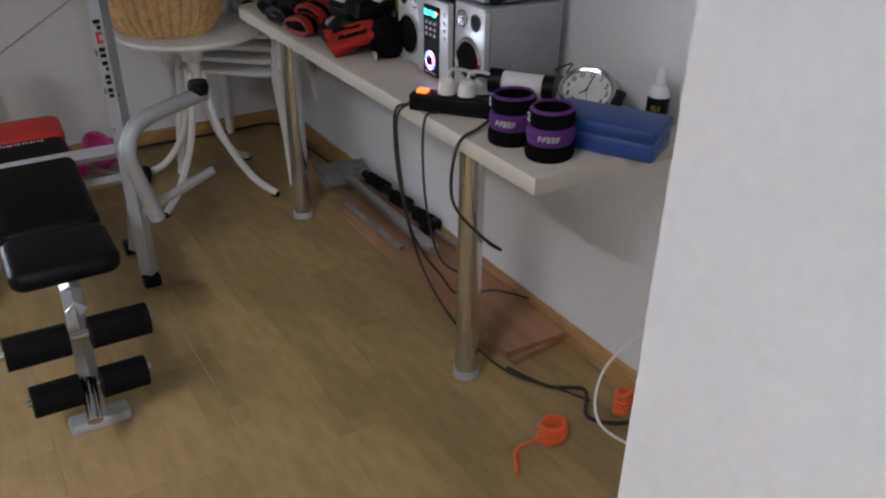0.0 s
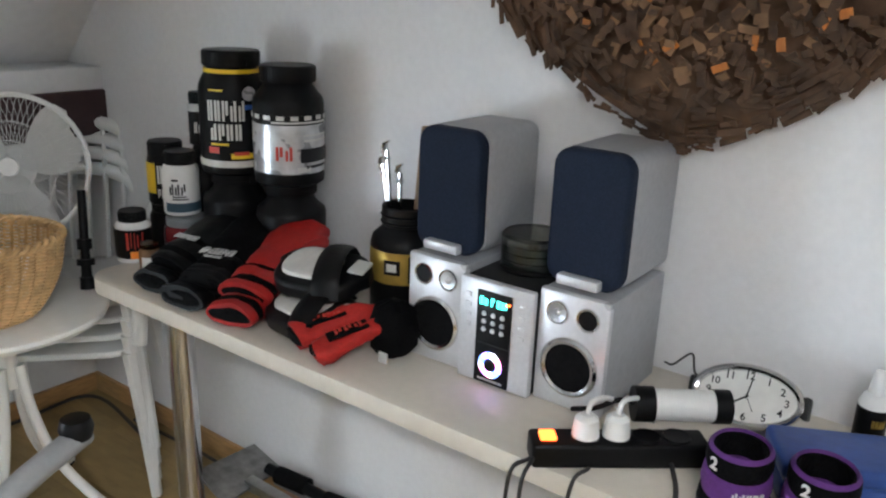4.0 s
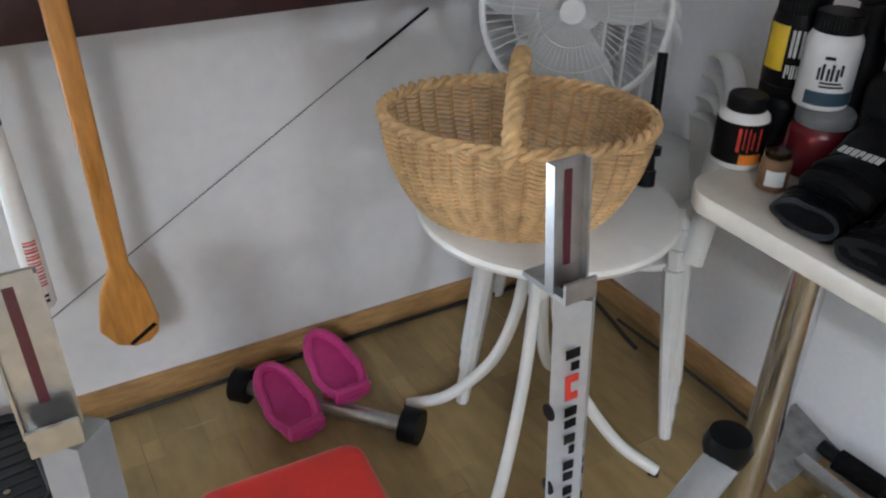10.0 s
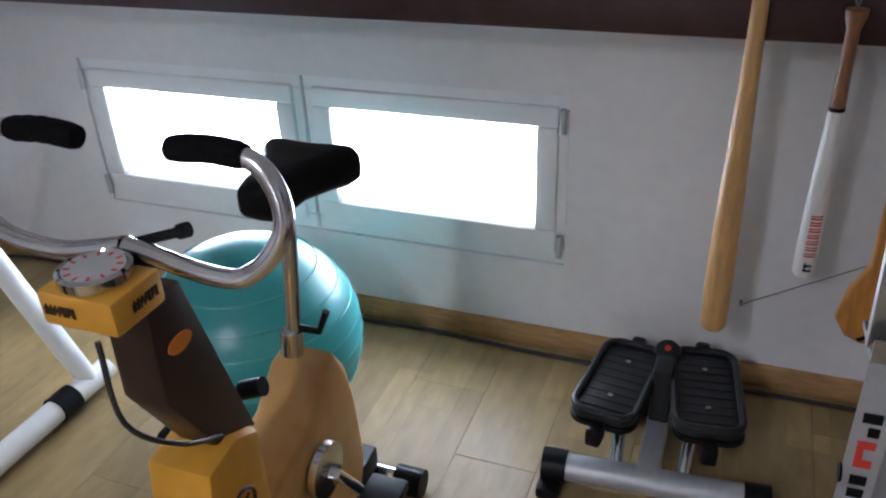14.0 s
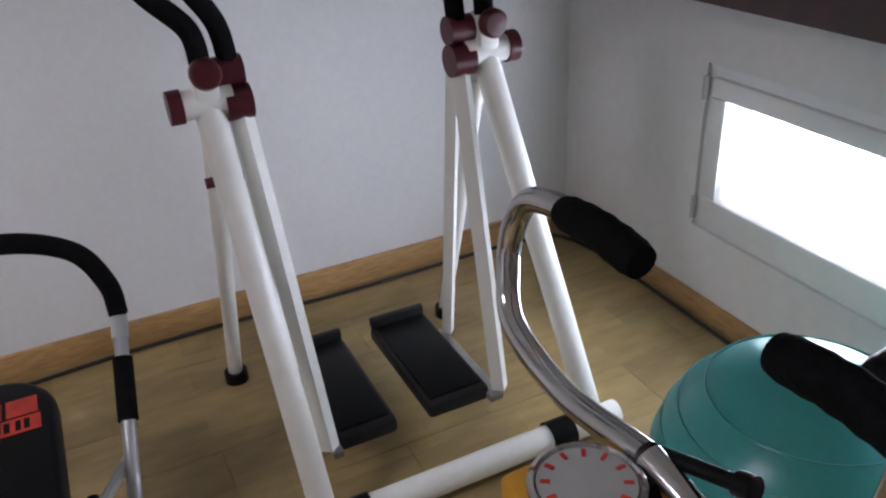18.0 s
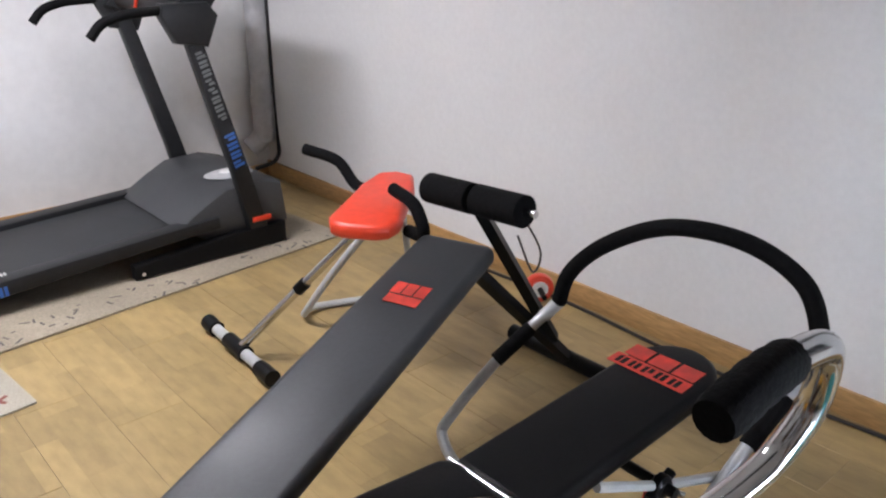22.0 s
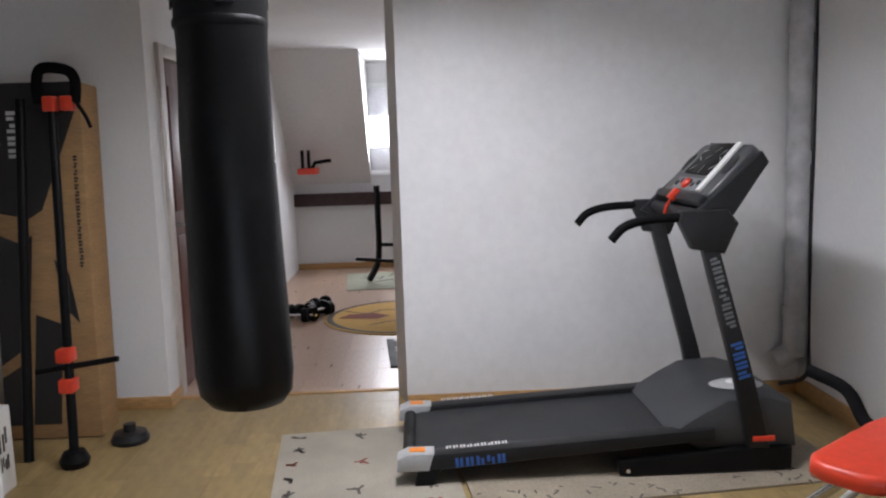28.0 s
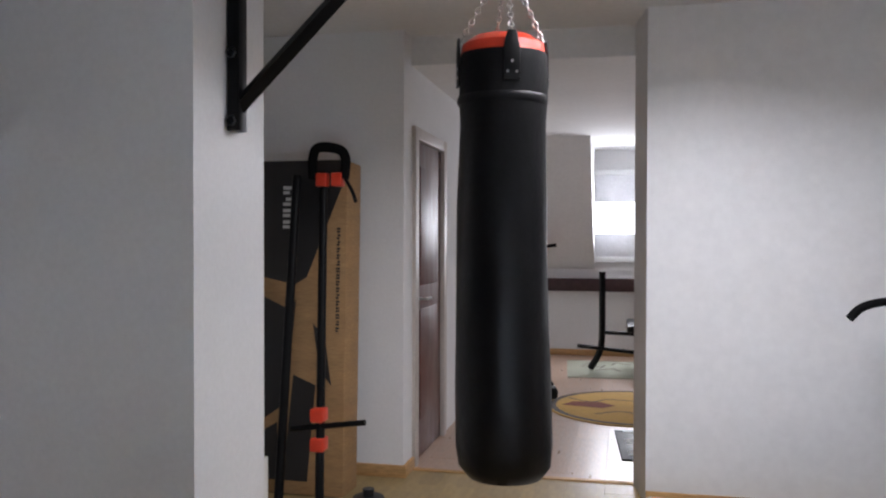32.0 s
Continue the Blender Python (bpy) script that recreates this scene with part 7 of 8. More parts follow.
for k, (x, y, yaw) in enumerate(((-0.320, -1.462, -40), (-0.335, -1.530, -33))):
    wr = thing("hand_wrap", pose(x, y, 0.717) @ Matrix.Rotation(radians(yaw), 4, "Z") @ Matrix.Diagonal((1.28, 0.92, 1.0, 1)), "red fabric mitten with black patch, crumpled on the desk", "hand wrap", "pair of red mittens")
    pts = spline([(0.08, 0, 0.052), (0.03, 0.002, 0.058), (-0.03, 0, 0.035), (-0.068, -0.002, 0.022)], 5)
    rr = random.Random(90 + k)
    part("cloth", crumple(tube(B(), spline(pts, 2), [0.024 + 0.008 * k2 / (2 * len(pts)) for k2 in range(2 * len(pts) - 1)], 22, flat=0.72), 5 + k, 0.010, 25), WRAP_RED, wr, smooth=60)
    part("patch", box(B(), (-0.05, -0.018, 0.0), (0.012, 0.018, 0.004), 0.0015, m=pose(-0.005, 0, 0.063, 0, -20, 0)), KNIT, wr, "black patch")
    strip_text("patch_print", 0.045, 0.018, pose(-0.022, 0, 0.0635, 0, -20, 0), RED_PRINT, wr, letters(3, 91))
    part("cuff_opening", crumple(tube(B(), [(-0.066, -0.002, 0.023), (-0.071, -0.003, 0.021)], [0.028, 0.026], 18, flat=0.6), 5 + k, 0.006, 25), KNIT, wr, "dark opening")
fz = thing("fuzzy_ball", pose(-0.28, -1.555, 0.715), "black fuzzy knitted bundle beside the stereo speaker", "bundle")
rr = random.Random(5)
bm = lathe(B(), [(0, 0.0), (0.03, 0.002), (0.046, 0.025), (0.047, 0.06), (0.034, 0.092), (0.012, 0.104), (0, 0.105)], 24)
for v in bm.verts:
    v.co += Vector((rr.uniform(-1, 1), rr.uniform(-1, 1), rr.uniform(0, 1))) * 0.004
part("knit", bm, KNIT, fz)
part("tag", box(B(), (-0.05, -0.025, 0.002), (-0.045, -0.005, 0.022), 0.001), MITT_WHITE, fz, "white sewn tag")

# power strip with plugs, torch and leads
ps = thing("power_strip", on_plane((-0.345, -2.03, 0.715), (0.14, -0.17, 0), (0.17, 0.14, 0)), "black power strip with glowing orange switch and plugs", "power strip")
part("body", box(B(), (-0.125, -0.026, 0), (0.135, 0.026, 0.038), 0.006, 3), BLACK, ps)
part("switch", box(B(), (-0.112, -0.012, 0.036), (-0.088, 0.012, 0.044), 0.003), LED_ORANGE, ps, "glowing orange rocker switch")
for k, x in enumerate((-0.045, 0.0, 0.045, 0.09)):
    part("socket", lathe(B(), [(0.0, 0.0395), (0.016, 0.0395), (0.020, 0.041), (0.021, 0.038)], 22, pose(x, 0, 0)), BLACK, ps)
for x in (-0.045, 0.0):
    pl = thing("plug", ps.matrix_world @ pose(x, 0, 0.041), "white mains plug in the power strip", "plug", "white plugs")
    part("cap", lathe(B(), [(0, 0.034), (0.010, 0.034), (0.017, 0.028), (0.020, 0.006), (0.020, 0), (0, 0)], 22), WHITE_PLASTIC, pl)
    part("lead", tube(B(), spline([(0, 0, 0.034), (0.01, 0.01, 0.05), (0.05, 0.05, 0.03), (0.09, 0.10, -0.035)], 5), 0.004, 8), WHITE_PLASTIC, pl)
to = thing("torch", on_plane((-0.235, -2.085, 0.778), (0.08, -0.11, 0), (0.11, 0.08, 0)), "white and black torch lying across the power strip", "torch")
part("barrel", rod(B(), (-0.045, 0, 0), (0.045, 0, 0), 0.024, seg=24), WHITE_PLASTIC, to, "white barrel")
part("head", rod(B(), (-0.075, 0, 0), (-0.045, 0, 0), 0.027, seg=24), BLACK, to)
part("tail", rod(B(), (0.045, 0, 0), (0.07, 0, 0), 0.026, seg=24), BLACK, to)
part("lead", tube(B(), spline([(-0.07, 0, 0.0), (-0.10, -0.01, 0.01), (-0.13, 0.0, -0.01), (-0.16, 0.03, -0.03)], 5), 0.004, 8), BLACK, to)


def lead(name, label, pts, r=0.0032, mat=CABLE, cat="cable"):
    c = thing(name, pose(*pts[0]), label, cat)
    o = Vector(pts[0])
    part("cord", tube(B(), spline([Vector(p) - o for p in pts], 7), r, 8), mat, c)
    return c


lead("mains_lead", "black mains lead hanging over the desk edge", [(-0.440, -1.945, 0.730), (-0.465, -1.925, 0.700), (-0.450, -1.920, 0.515), (-0.405, -1.950, 0.295), (-0.335, -2.020, 0.130), (-0.245, -2.100, 0.020), (-0.165, -2.210, 0.006), (-0.125, -2.290, 0.006)])
lead("mains_lead", "black mains lead hanging from the power strip", [(-0.435, -1.950, 0.737), (-0.475, -1.950, 0.685), (-0.435, -1.940, 0.415), (-0.315, -1.890, 0.220), (-0.205, -1.810, 0.085), (-0.085, -1.810, 0.060), (-0.010, -1.890, 0.050)])
lead("mains_lead", "thin black lead hanging over the desk edge", [(-0.405, -2.020, 0.727), (-0.440, -2.010, 0.705), (-0.425, -1.990, 0.515), (-0.325, -1.890, 0.285), (-0.205, -1.810, 0.150), (-0.155, -1.770, 0.075)], 0.003)
lead("mains_lead", "black lead that loops round the chrome desk leg", [(-0.325, -2.110, 0.730), (-0.385, -2.140, 0.725), (-0.445, -2.150, 0.700), (-0.435, -2.120, 0.565), (-0.365, -2.125, 0.465), (-0.300, -2.120, 0.405), (-0.285, -2.050, 0.385)], 0.0036)
lead("floor_lead", "black cable lying on the floor below the desk", [(-0.230, -2.080, 0.012), (-0.180, -2.190, 0.006), (-0.110, -2.250, 0.006), (-0.170, -2.330, 0.006), (-0.120, -2.390, 0.006), (-0.050, -2.400, 0.010), (-0.030, -2.360, 0.020)], 0.005)
lead("speaker_wire", "thin dark wire behind the stereo speaker", [(-0.060, -1.990, 0.755), (-0.090, -2.015, 0.770), (-0.060, -2.035, 0.785), (-0.090, -2.055, 0.765), (-0.050, -2.075, 0.754)], 0.002)

for k, (x, y) in enumerate(((-0.35, -2.205), (-0.335, -2.305))):
    aw = thing("ankle_weight", pose(x, y, 0.715, 0, 0, 190 + 12 * k) @ Matrix.Diagonal((0.94, 0.94, 0.88, 1)), "purple and black ankle weight rolled up on the desk", "ankle weight", "pair of ankle weights")
    part("lower_band", lathe(B(), [(0.044, 0.002), (0.053, 0.0), (0.056, 0.012), (0.054, 0.03), (0.050, 0.034), (0.036, 0.03), (0.036, 0.004), (0.044, 0.002)], 30, None, 1.0, 0.9), KNIT, aw)
    part("middle_band", lathe(B(), [(0.036, 0.03), (0.050, 0.034), (0.054, 0.05), (0.052, 0.068), (0.047, 0.072), (0.035, 0.07), (0.036, 0.03)], 30, None, 1.0, 0.9), PURPLE, aw, "purple neoprene band")
    part("upper_band", lathe(B(), [(0.035, 0.068), (0.047, 0.072), (0.051, 0.085), (0.050, 0.103), (0.046, 0.108), (0.038, 0.106), (0.036, 0.08), (0.035, 0.068)], 30, None, 1.0, 0.9), KNIT, aw)
    part("piping", lathe(B(), [(0.040, 0.104), (0.044, 0.112), (0.049, 0.106), (0.045, 0.102)], 30, None, 1.0, 0.9), PURPLE, aw, "purple edge piping")
    curved_bars("print", 0.0525, [(a0, a1, z0 - 0.005, z1 - 0.005) for a0, a1, z0, z1 in round_letters(5, 95, 0, 50, 0.052, 0.066)], LETTER_WHITE, aw)
    writing("number", "2", 0.026, on_plane((0.052 * math.cos(radians(-38)), 0.048 * math.sin(radians(-38)), 0.092), (math.sin(radians(38)), math.cos(radians(38)), 0), (0, 0, 1)), LETTER_WHITE, aw, 0.001, 0.0006)

# oval clock, pouch, spray bottle
ck = thing("alarm_clock", on_plane((-0.105, -2.145, 0.760), (0.02, -1, 0.1), (0.5, 0.1, 0.86)), "oval silver-rimmed clock with white dial, leaning back", "clock")
oval = [(0.082 * math.cos(2 * math.pi * k / 40), 0.046 * math.sin(2 * math.pi * k / 40)) for k in range(40)]
part("case", prism(B(), [(x * 1.02, y * 1.04) for x, y in oval], -0.028, -0.001, 0.006), SPK_SIDE, ck)
part("dial", prism(B(), [(x * 0.93, y * 0.93) for x, y in oval], -0.002, 0.003), CLOCK_FACE, ck)
part("rim", tube(B(), [(x, y, 0.003) for x, y in oval + oval[:1]], 0.0062, 8, caps=False), CHROME, ck, "chrome oval rim")
for k in range(12):
    a = radians(90 - 30 * (k + 1))
    writing("numeral", str(k + 1), 0.0165, Matrix.Translation((0.061 * math.cos(a), 0.033 * math.sin(a), 0.0034)), BLACK, ck, 0.0003, 0.0003)
for name, ang, ln, wd in (("hour_hand_pointer", 215, 0.020, 0.0028), ("minute_hand_pointer", 80, 0.030, 0.0022), ("second_pointer", 300, 0.026, 0.001)):
    part(name.replace("_hand", ""), box(B(), (-0.004, -wd / 2, 0.004), (ln, wd / 2, 0.005), m=Matrix.Rotation(radians(ang), 4, "Z")), BLACK, ck)
for s_ in (-1, 1):
    part("foot", box(B(), (s_ * 0.088 - 0.006, -0.018, -0.02), (s_ * 0.088 + 0.006, 0.018, 0.006), 0.004), DARK_GREY, ck)
po = thing("blue_case", on_plane((-0.205, -2.325, 0.715), (0.10, -0.19, 0), (0.19, 0.10, 0)), "flat dark blue plastic case on the desk end", "case")
part("shell", box(B(), (-0.110, -0.055, 0.0), (0.110, 0.055, 0.038), 0.008, 3), BLUE_POUCH, po)
part("lid", box(B(), (-0.112, -0.057, 0.040), (0.112, 0.057, 0.066), 0.009, 3), BLUE_POUCH, po)
part("hinge", box(B(), (-0.108, -0.052, 0.036), (0.108, 0.052, 0.043)), BLUE_POUCH, po)
sb = thing("spray_bottle", pose(-0.07, -2.318, 0.715), "white pump bottle with black label and white cap", "bottle")
part("body", lathe(B(), [(0, 0), (0.020, 0), (0.022, 0.004), (0.022, 0.082), (0.017, 0.094), (0.010, 0.098), (0, 0.098)], 24), WHITE_PLASTIC, sb)
part("label", lathe(B(), [(0.0222, 0.014), (0.0226, 0.015), (0.0226, 0.076), (0.0222, 0.077)], 24), BLACK, sb, "black label")
curved_bars("label_print", 0.0227, round_letters(4, 97, 190, 240, 0.05, 0.062) + [(190, 245, 0.025, 0.032)], GOLD_LABEL, sb)
part("cap", lathe(B(), [(0.0105, 0.096), (0.012, 0.100), (0.009, 0.128), (0.007, 0.134), (0, 0.135)], 20), WHITE_PLASTIC, sb)

# heart of bark and dried leaves on the wall
he = thing("heart_wreath", pose(-0.004, -1.955, 1.465), "heart-shaped wall wreath of brown bark and dried leaves", "wreath")
rr = random.Random(21)
hw, hh = 0.45, 0.36
half = spline([(0, -1.0, 0), (0.40, -0.76, 0), (0.75, -0.48, 0), (0.95, -0.15, 0), (1.0, 0.2, 0), (0.94, 0.6, 0), (0.74, 0.92, 0), (0.45, 1.0, 0), (0.20, 0.9, 0), (0, 0.72, 0)], 4)
rim = [(p.x, p.y) for p in half[:-1]] + [(-p.x, p.y) for p in half[:0:-1]]
m = on_plane((0, 0, 0), (0, -1, 0), (0, 0, 1))
part("backing", prism(B(), [(x * hw * 0.95, y * hh * 0.95) for x, y in rim], 0.0, 0.028, 0.004, m), BARK, he, "dark bark backing")
bm, bo, bg = B(), B(), B()
flakes = 0
while flakes < 2300:
    k = rr.randrange(len(rim))
    s = 0.98 * math.sqrt(rr.random())
    x, y = rim[k][0] * hw * s, rim[k][1] * hh * s
    z = 0.028 + 0.028 * (1 - s * s) + rr.uniform(0, 0.014)
    ang = rr.uniform(0, 360)
    out_ang = math.degrees(math.atan2(y, x))
    if s > 0.8:
        ang = out_ang + 90 + rr.uniform(-12, 12)
    ln, wd = (rr.uniform(0.018, 0.05), rr.uniform(0.004, 0.012)) if s > 0.72 else (rr.uniform(0.012, 0.032), rr.uniform(0.008, 0.020))
    q = rr.random()
    dest = bm if s > 0.72 or q < 0.62 else (bo if q > 0.93 else bg)
    box(dest, (-ln / 2, -wd / 2, -0.0015), (ln / 2, wd / 2, 0.0015), m=m @ Matrix.Translation((x, y, z)) @ Matrix.Rotation(radians(ang), 4, "Z") @ Matrix.Rotation(radians(rr.uniform(-35, 35)), 4, "X") @ Matrix.Rotation(radians(rr.uniform(-25, 25)), 4, "Y"))
    flakes += 1
for nm, b_, mt, lb in (("bark_layer", bm, BARK, ""), ("orange_leaves", bo, LEAF_ORANGE, "dried orange leaves"), ("brown_leaves", bg, LEAF_BROWN, "")):
    part(nm, b_, mt, he, lb, smooth=0)["kind"] = "stuff"
part("straw_braid", tube(B(), [m @ Vector((-0.16 + 0.016 * k, 0.02 + 0.05 * math.sin(k * 0.35), 0.085 + 0.003 * (k % 2))) for k in range(14)], 0.006, 6), STRAW, he, "straw braid")

# ---------------------------------------------------------------- under the desk
RED_WOOD = material("red_brown_board", (0.30, 0.16, 0.09), 0.6, grain=(16, 0.25), blotch=(5, 0.2), stretch=(1, 0.15, 1))
RUSTY = material("dull_grey_steel", (0.26, 0.255, 0.25), 0.5, 0.6, grain=(40, 0.2), blotch=(10, 0.2))
CORD_ORANGE = material("orange_cord", (0.78, 0.13, 0.03), 0.6)
for k in range(2):
    bd = thing("loose_board", pose(-0.115, -1.55, 0.002 + 0.020 * k), "reddish brown wooden board lying flat along the wall", "board", "boards on the floor")
    part("board", prism(B(), [(-0.10 + 0.01 * k, 0.55), (0.115, 0.56), (0.115, -0.50 - 0.012 * k), (-0.088 - 0.01 * k, -0.525 + 0.02 * k)], 0.0, 0.018, 0.002), RED_WOOD, bd)
bar = thing("barbell_rack_part", pose(-0.11, -1.22, 0.04), "dull steel frame part with end plate, lying on the board", "steel frame part")
part("end_plate", prism(B(), [(-0.12, -0.05), (0.10, -0.02), (0.10, 0.10), (-0.11, 0.09)], 0.0, 0.008, 0.002, pose(-0.005, 0.30, 0.045, 14, 6, 0)), RUSTY, bar)
part("main_tube", box(B(), (-0.016, -0.29, -0.014), (0.016, 0.29, 0.014), 0.003, m=pose(-0.005, 0.0, 0.03, 3, 0, 2)), STEEL, bar)
part("cross_rod", rod(B(), (-0.08, 0.18, 0.012), (-0.075, -0.22, 0.012), 0.009), RUSTY, bar)
part("cross_rod", rod(B(), (0.055, 0.26, 0.02), (0.085, -0.30, 0.014), 0.008), RUSTY, bar)
bb = thing("black_bar", pose(-0.045, -1.17, 0.04), "black steel bar with foam grips beside the wall", "bar")
part("bar", rod(B(), (-0.01, 0.24, 0.05), (0.015, -0.20, 0.03), 0.016, seg=16), BLACK, bb)
for a, b_ in ((0.20, 0.10), (0.02, -0.06), (-0.14, -0.20)):
    part("grip", rod(B(), (-0.010 + 0.0, a, 0.048), (0.006, b_, 0.042), 0.024, seg=16), FOAM, bb)
part("foot", box(B(), (-0.02, -0.23, 0.0), (0.04, -0.17, 0.05), 0.008), BLACK, bb)
for k, (x, y, r) in enumerate(((-0.29, -2.345, 0.036), (-0.085, -2.36, 0.022))):
    oc = thing("cord_coil", pose(x, y, 0.0), "coil of bright orange cord on the floor", "cord", "orange cord coils")
    rr = random.Random(40 + k)
    pts = []
    for i in range(150):
        a = 2 * math.pi * 6 * i / 150
        q = r * (0.75 + 0.35 * rr.random() * 0.5 + 0.1 * math.sin(i * 0.21))
        pts.append((q * math.cos(a), q * math.sin(a) * 0.85, 0.005 + 0.045 * (i / 150) * (1 if k == 0 else 1.4)))
    part("winding", tube(B(), pts, 0.0055, 7), CORD_ORANGE, oc)
    part("loose_end", tube(B(), spline([(r * 0.9, 0, 0.01), (r + 0.03, -0.05, 0.005), (r - 0.02, -0.12, 0.005)] if k else [(-r, 0, 0.02), (-r - 0.06, 0.01, 0.006), (-r - 0.10, -0.05, 0.005)], 6), 0.0045, 7), CORD_ORANGE, oc)
lead("white_lead", "thin white cable hanging down from the desk end", [(-0.030, -2.395, 0.705), (-0.020, -2.425, 0.565), (-0.060, -2.405, 0.315), (-0.170, -2.365, 0.170), (-0.200, -2.405, 0.050), (-0.120, -2.525, 0.008), (-0.050, -2.595, 0.008)], 0.0035, WHITE_PLASTIC)
lead("white_lead", "thin white cable along the wall by the pier", [(-0.012, -2.425, 0.685), (-0.012, -2.465, 0.415), (-0.060, -2.515, 0.100), (-0.060, -2.575, 0.012), (-0.030, -2.695, 0.008)], 0.003, WHITE_PLASTIC)

# ---------------------------------------------------------------- on the knee wall
bat = thing("baseball_bat", pose(-1.540, -0.240, 0.304), "pale wooden baseball bat hung upside down on the wall", "bat")
part("barrel", lathe(B(), [(0, 0.0), (0.020, 0.002), (0.027, 0.012), (0.028, 0.10), (0.026, 0.25), (0.021, 0.42), (0.0155, 0.60), (0.014, 0.70)], 24), PALE_WOOD, bat)
part("grip", lathe(B(), [(0.014, 0.70), (0.013, 0.78), (0.0135, 0.85)], 24), PALE_WOOD, bat)
part("knob", lathe(B(), [(0.0135, 0.85), (0.023, 0.868), (0.023, 0.884), (0, 0.888)], 24), PALE_WOOD, bat)
mb = thing("mini_bat", pose(-1.386, -0.238, 0.462) @ Matrix.Diagonal((1, 1, 0.87, 1)), "small white and brown souvenir bat hung on the wall", "bat")
part("barrel", lathe(B(), [(0, 0.0), (0.016, 0.002), (0.0205, 0.010), (0.021, 0.06), (0.020, 0.18), (0.0165, 0.32), (0.014, 0.395)], 22), WHITE_PAINT, mb)
part("ring", lathe(B(), [(0.0142, 0.395), (0.0146, 0.397), (0.0142, 0.404)], 20), BLACK, mb)
part("grip", lathe(B(), [(0.014, 0.40), (0.012, 0.46), (0.0115, 0.56), (0.018, 0.585), (0.019, 0.60), (0, 0.605)], 20), material("brown_lacquer", (0.25, 0.11, 0.05), 0.4, grain=(18, 0.2), stretch=(6, 6, 1)), mb)
curved_bars("print", 0.0202, [(250, 310, 0.06 + 0.0155 * k + d0, 0.06 + 0.0155 * k + d1) for k in range(7) for d0, d1 in ((0, 0.004), (0.007, 0.010))], RED_PRINT, mb)
curved_bars("print", 0.0206, [(258, 300, 0.022, 0.028), (258, 300, 0.034, 0.040), (262, 272, 0.028, 0.045)], DARK_GREY, mb)
hs = thing("hurling_stick", pose(-1.250, -0.228, 0.322, 0, -1.2, 0) @ Matrix.Scale(1.06, 4), "amber wooden hurling stick hung on the wall", "stick")
def blade_width(z):
    return 0.016 + 0.004 * z + 0.036 * max(0.0, 1 - z / 0.17) ** 0.6
left = [(-blade_width(z) * (1.25 if z < 0.17 else 1.0) + 0.010 * z, z) for z in (0.05, 0.08, 0.12, 0.17, 0.26, 0.45, 0.80)]
right = [(blade_width(z) * 1.0 + 0.010 * z, z) for z in (0.80, 0.45, 0.26, 0.17, 0.12, 0.08, 0.05)]
toe = [(0.040, 0.018), (0.022, 0.002), (-0.005, 0.0), (-0.035, 0.014)]
part("blade", prism(B(), left + right + toe, -0.012, 0.012, 0.006, on_plane((0, 0, 0), (1, 0, 0), (0, 0, 1)), 3), AMBER_WOOD, hs)
part("band", box(B(), (-0.005, -0.014, 0.010), (0.052, 0.014, 0.018), 0.001, m=Matrix.Rotation(radians(-32), 4, "Y")), BLACK, hs, "dark metal band")
lead("hanging_loop", "thin grey cord loop that holds the mini bat", [(-1.386, -0.238, 0.98), (-1.396, -0.225, 1.03), (-1.391, -0.213, 1.07), (-1.380, -0.225, 1.03), (-1.386, -0.238, 0.98)], 0.0022, MID_GREY, "cord")
wi = thing("wall_wire", pose(-1.482, -0.002, 0.234), "thin grey wire stretched slantwise from a nail", "wire")
part("nail", rod(B(), (0, 0.002, 0), (0, -0.022, 0.004), 0.004), RUSTY, wi)
part("wire", rod(B(), (0, -0.018, 0.003), (0.99, -0.012, 0.595), 0.0016, seg=6), MID_GREY, wi)
part("black_sleeve", rod(B(), (0.835, -0.013, 0.503), (0.99, -0.012, 0.595), 0.0035, seg=8), BLACK, wi, "black sleeve")

st = thing("mini_stepper", pose(-1.625, -0.34, 0), "grey mini stepper with two ribbed foot plates", "stepper")
part("rear_bar", rod(B(), (-0.185, -0.140, 0.045), (0.205, -0.115, 0.045), 0.030, seg=20), SILVER_PAINT, st)
for s_ in (-1, 1):
    part("end_cap", rod(B(), (0.012 + s_ * 0.180, -0.1275 + s_ * 0.0115, 0.045), (0.012 + s_ * 0.232, -0.1275 + s_ * 0.015, 0.045), 0.036, seg=20), BLACK, st)
    part("foot", box(B(), (0.012 + s_ * 0.21 - 0.024, -0.195 + s_ * 0.013, 0), (0.012 + s_ * 0.21 + 0.024, -0.105 + s_ * 0.013, 0.03), 0.008), BLACK, st)
part("front_bar", rod(B(), (-0.14, 0.13, 0.03), (0.14, 0.13, 0.03), 0.022, seg=16), BLACK, st)
part("spine", box(B(), (-0.024, -0.14, 0.03), (0.024, 0.14, 0.075), 0.006), SILVER_PAINT, st)
part("post", box(B(), (-0.022, 0.03, 0.07), (0.022, 0.11, 0.215), 0.008), DARK_GREY, st)
part("counter", lathe(B(), [(0.026, 0), (0.030, 0.006), (0.026, 0.014), (0, 0.015)], 24, pose(0, 0.115, 0.208, 20, 0, 0)), DARK_GREY, st)
part("counter_button", rod(B(), (0, 0.111, 0.221), (0, 0.109, 0.226), 0.007), RED_PRINT, st)
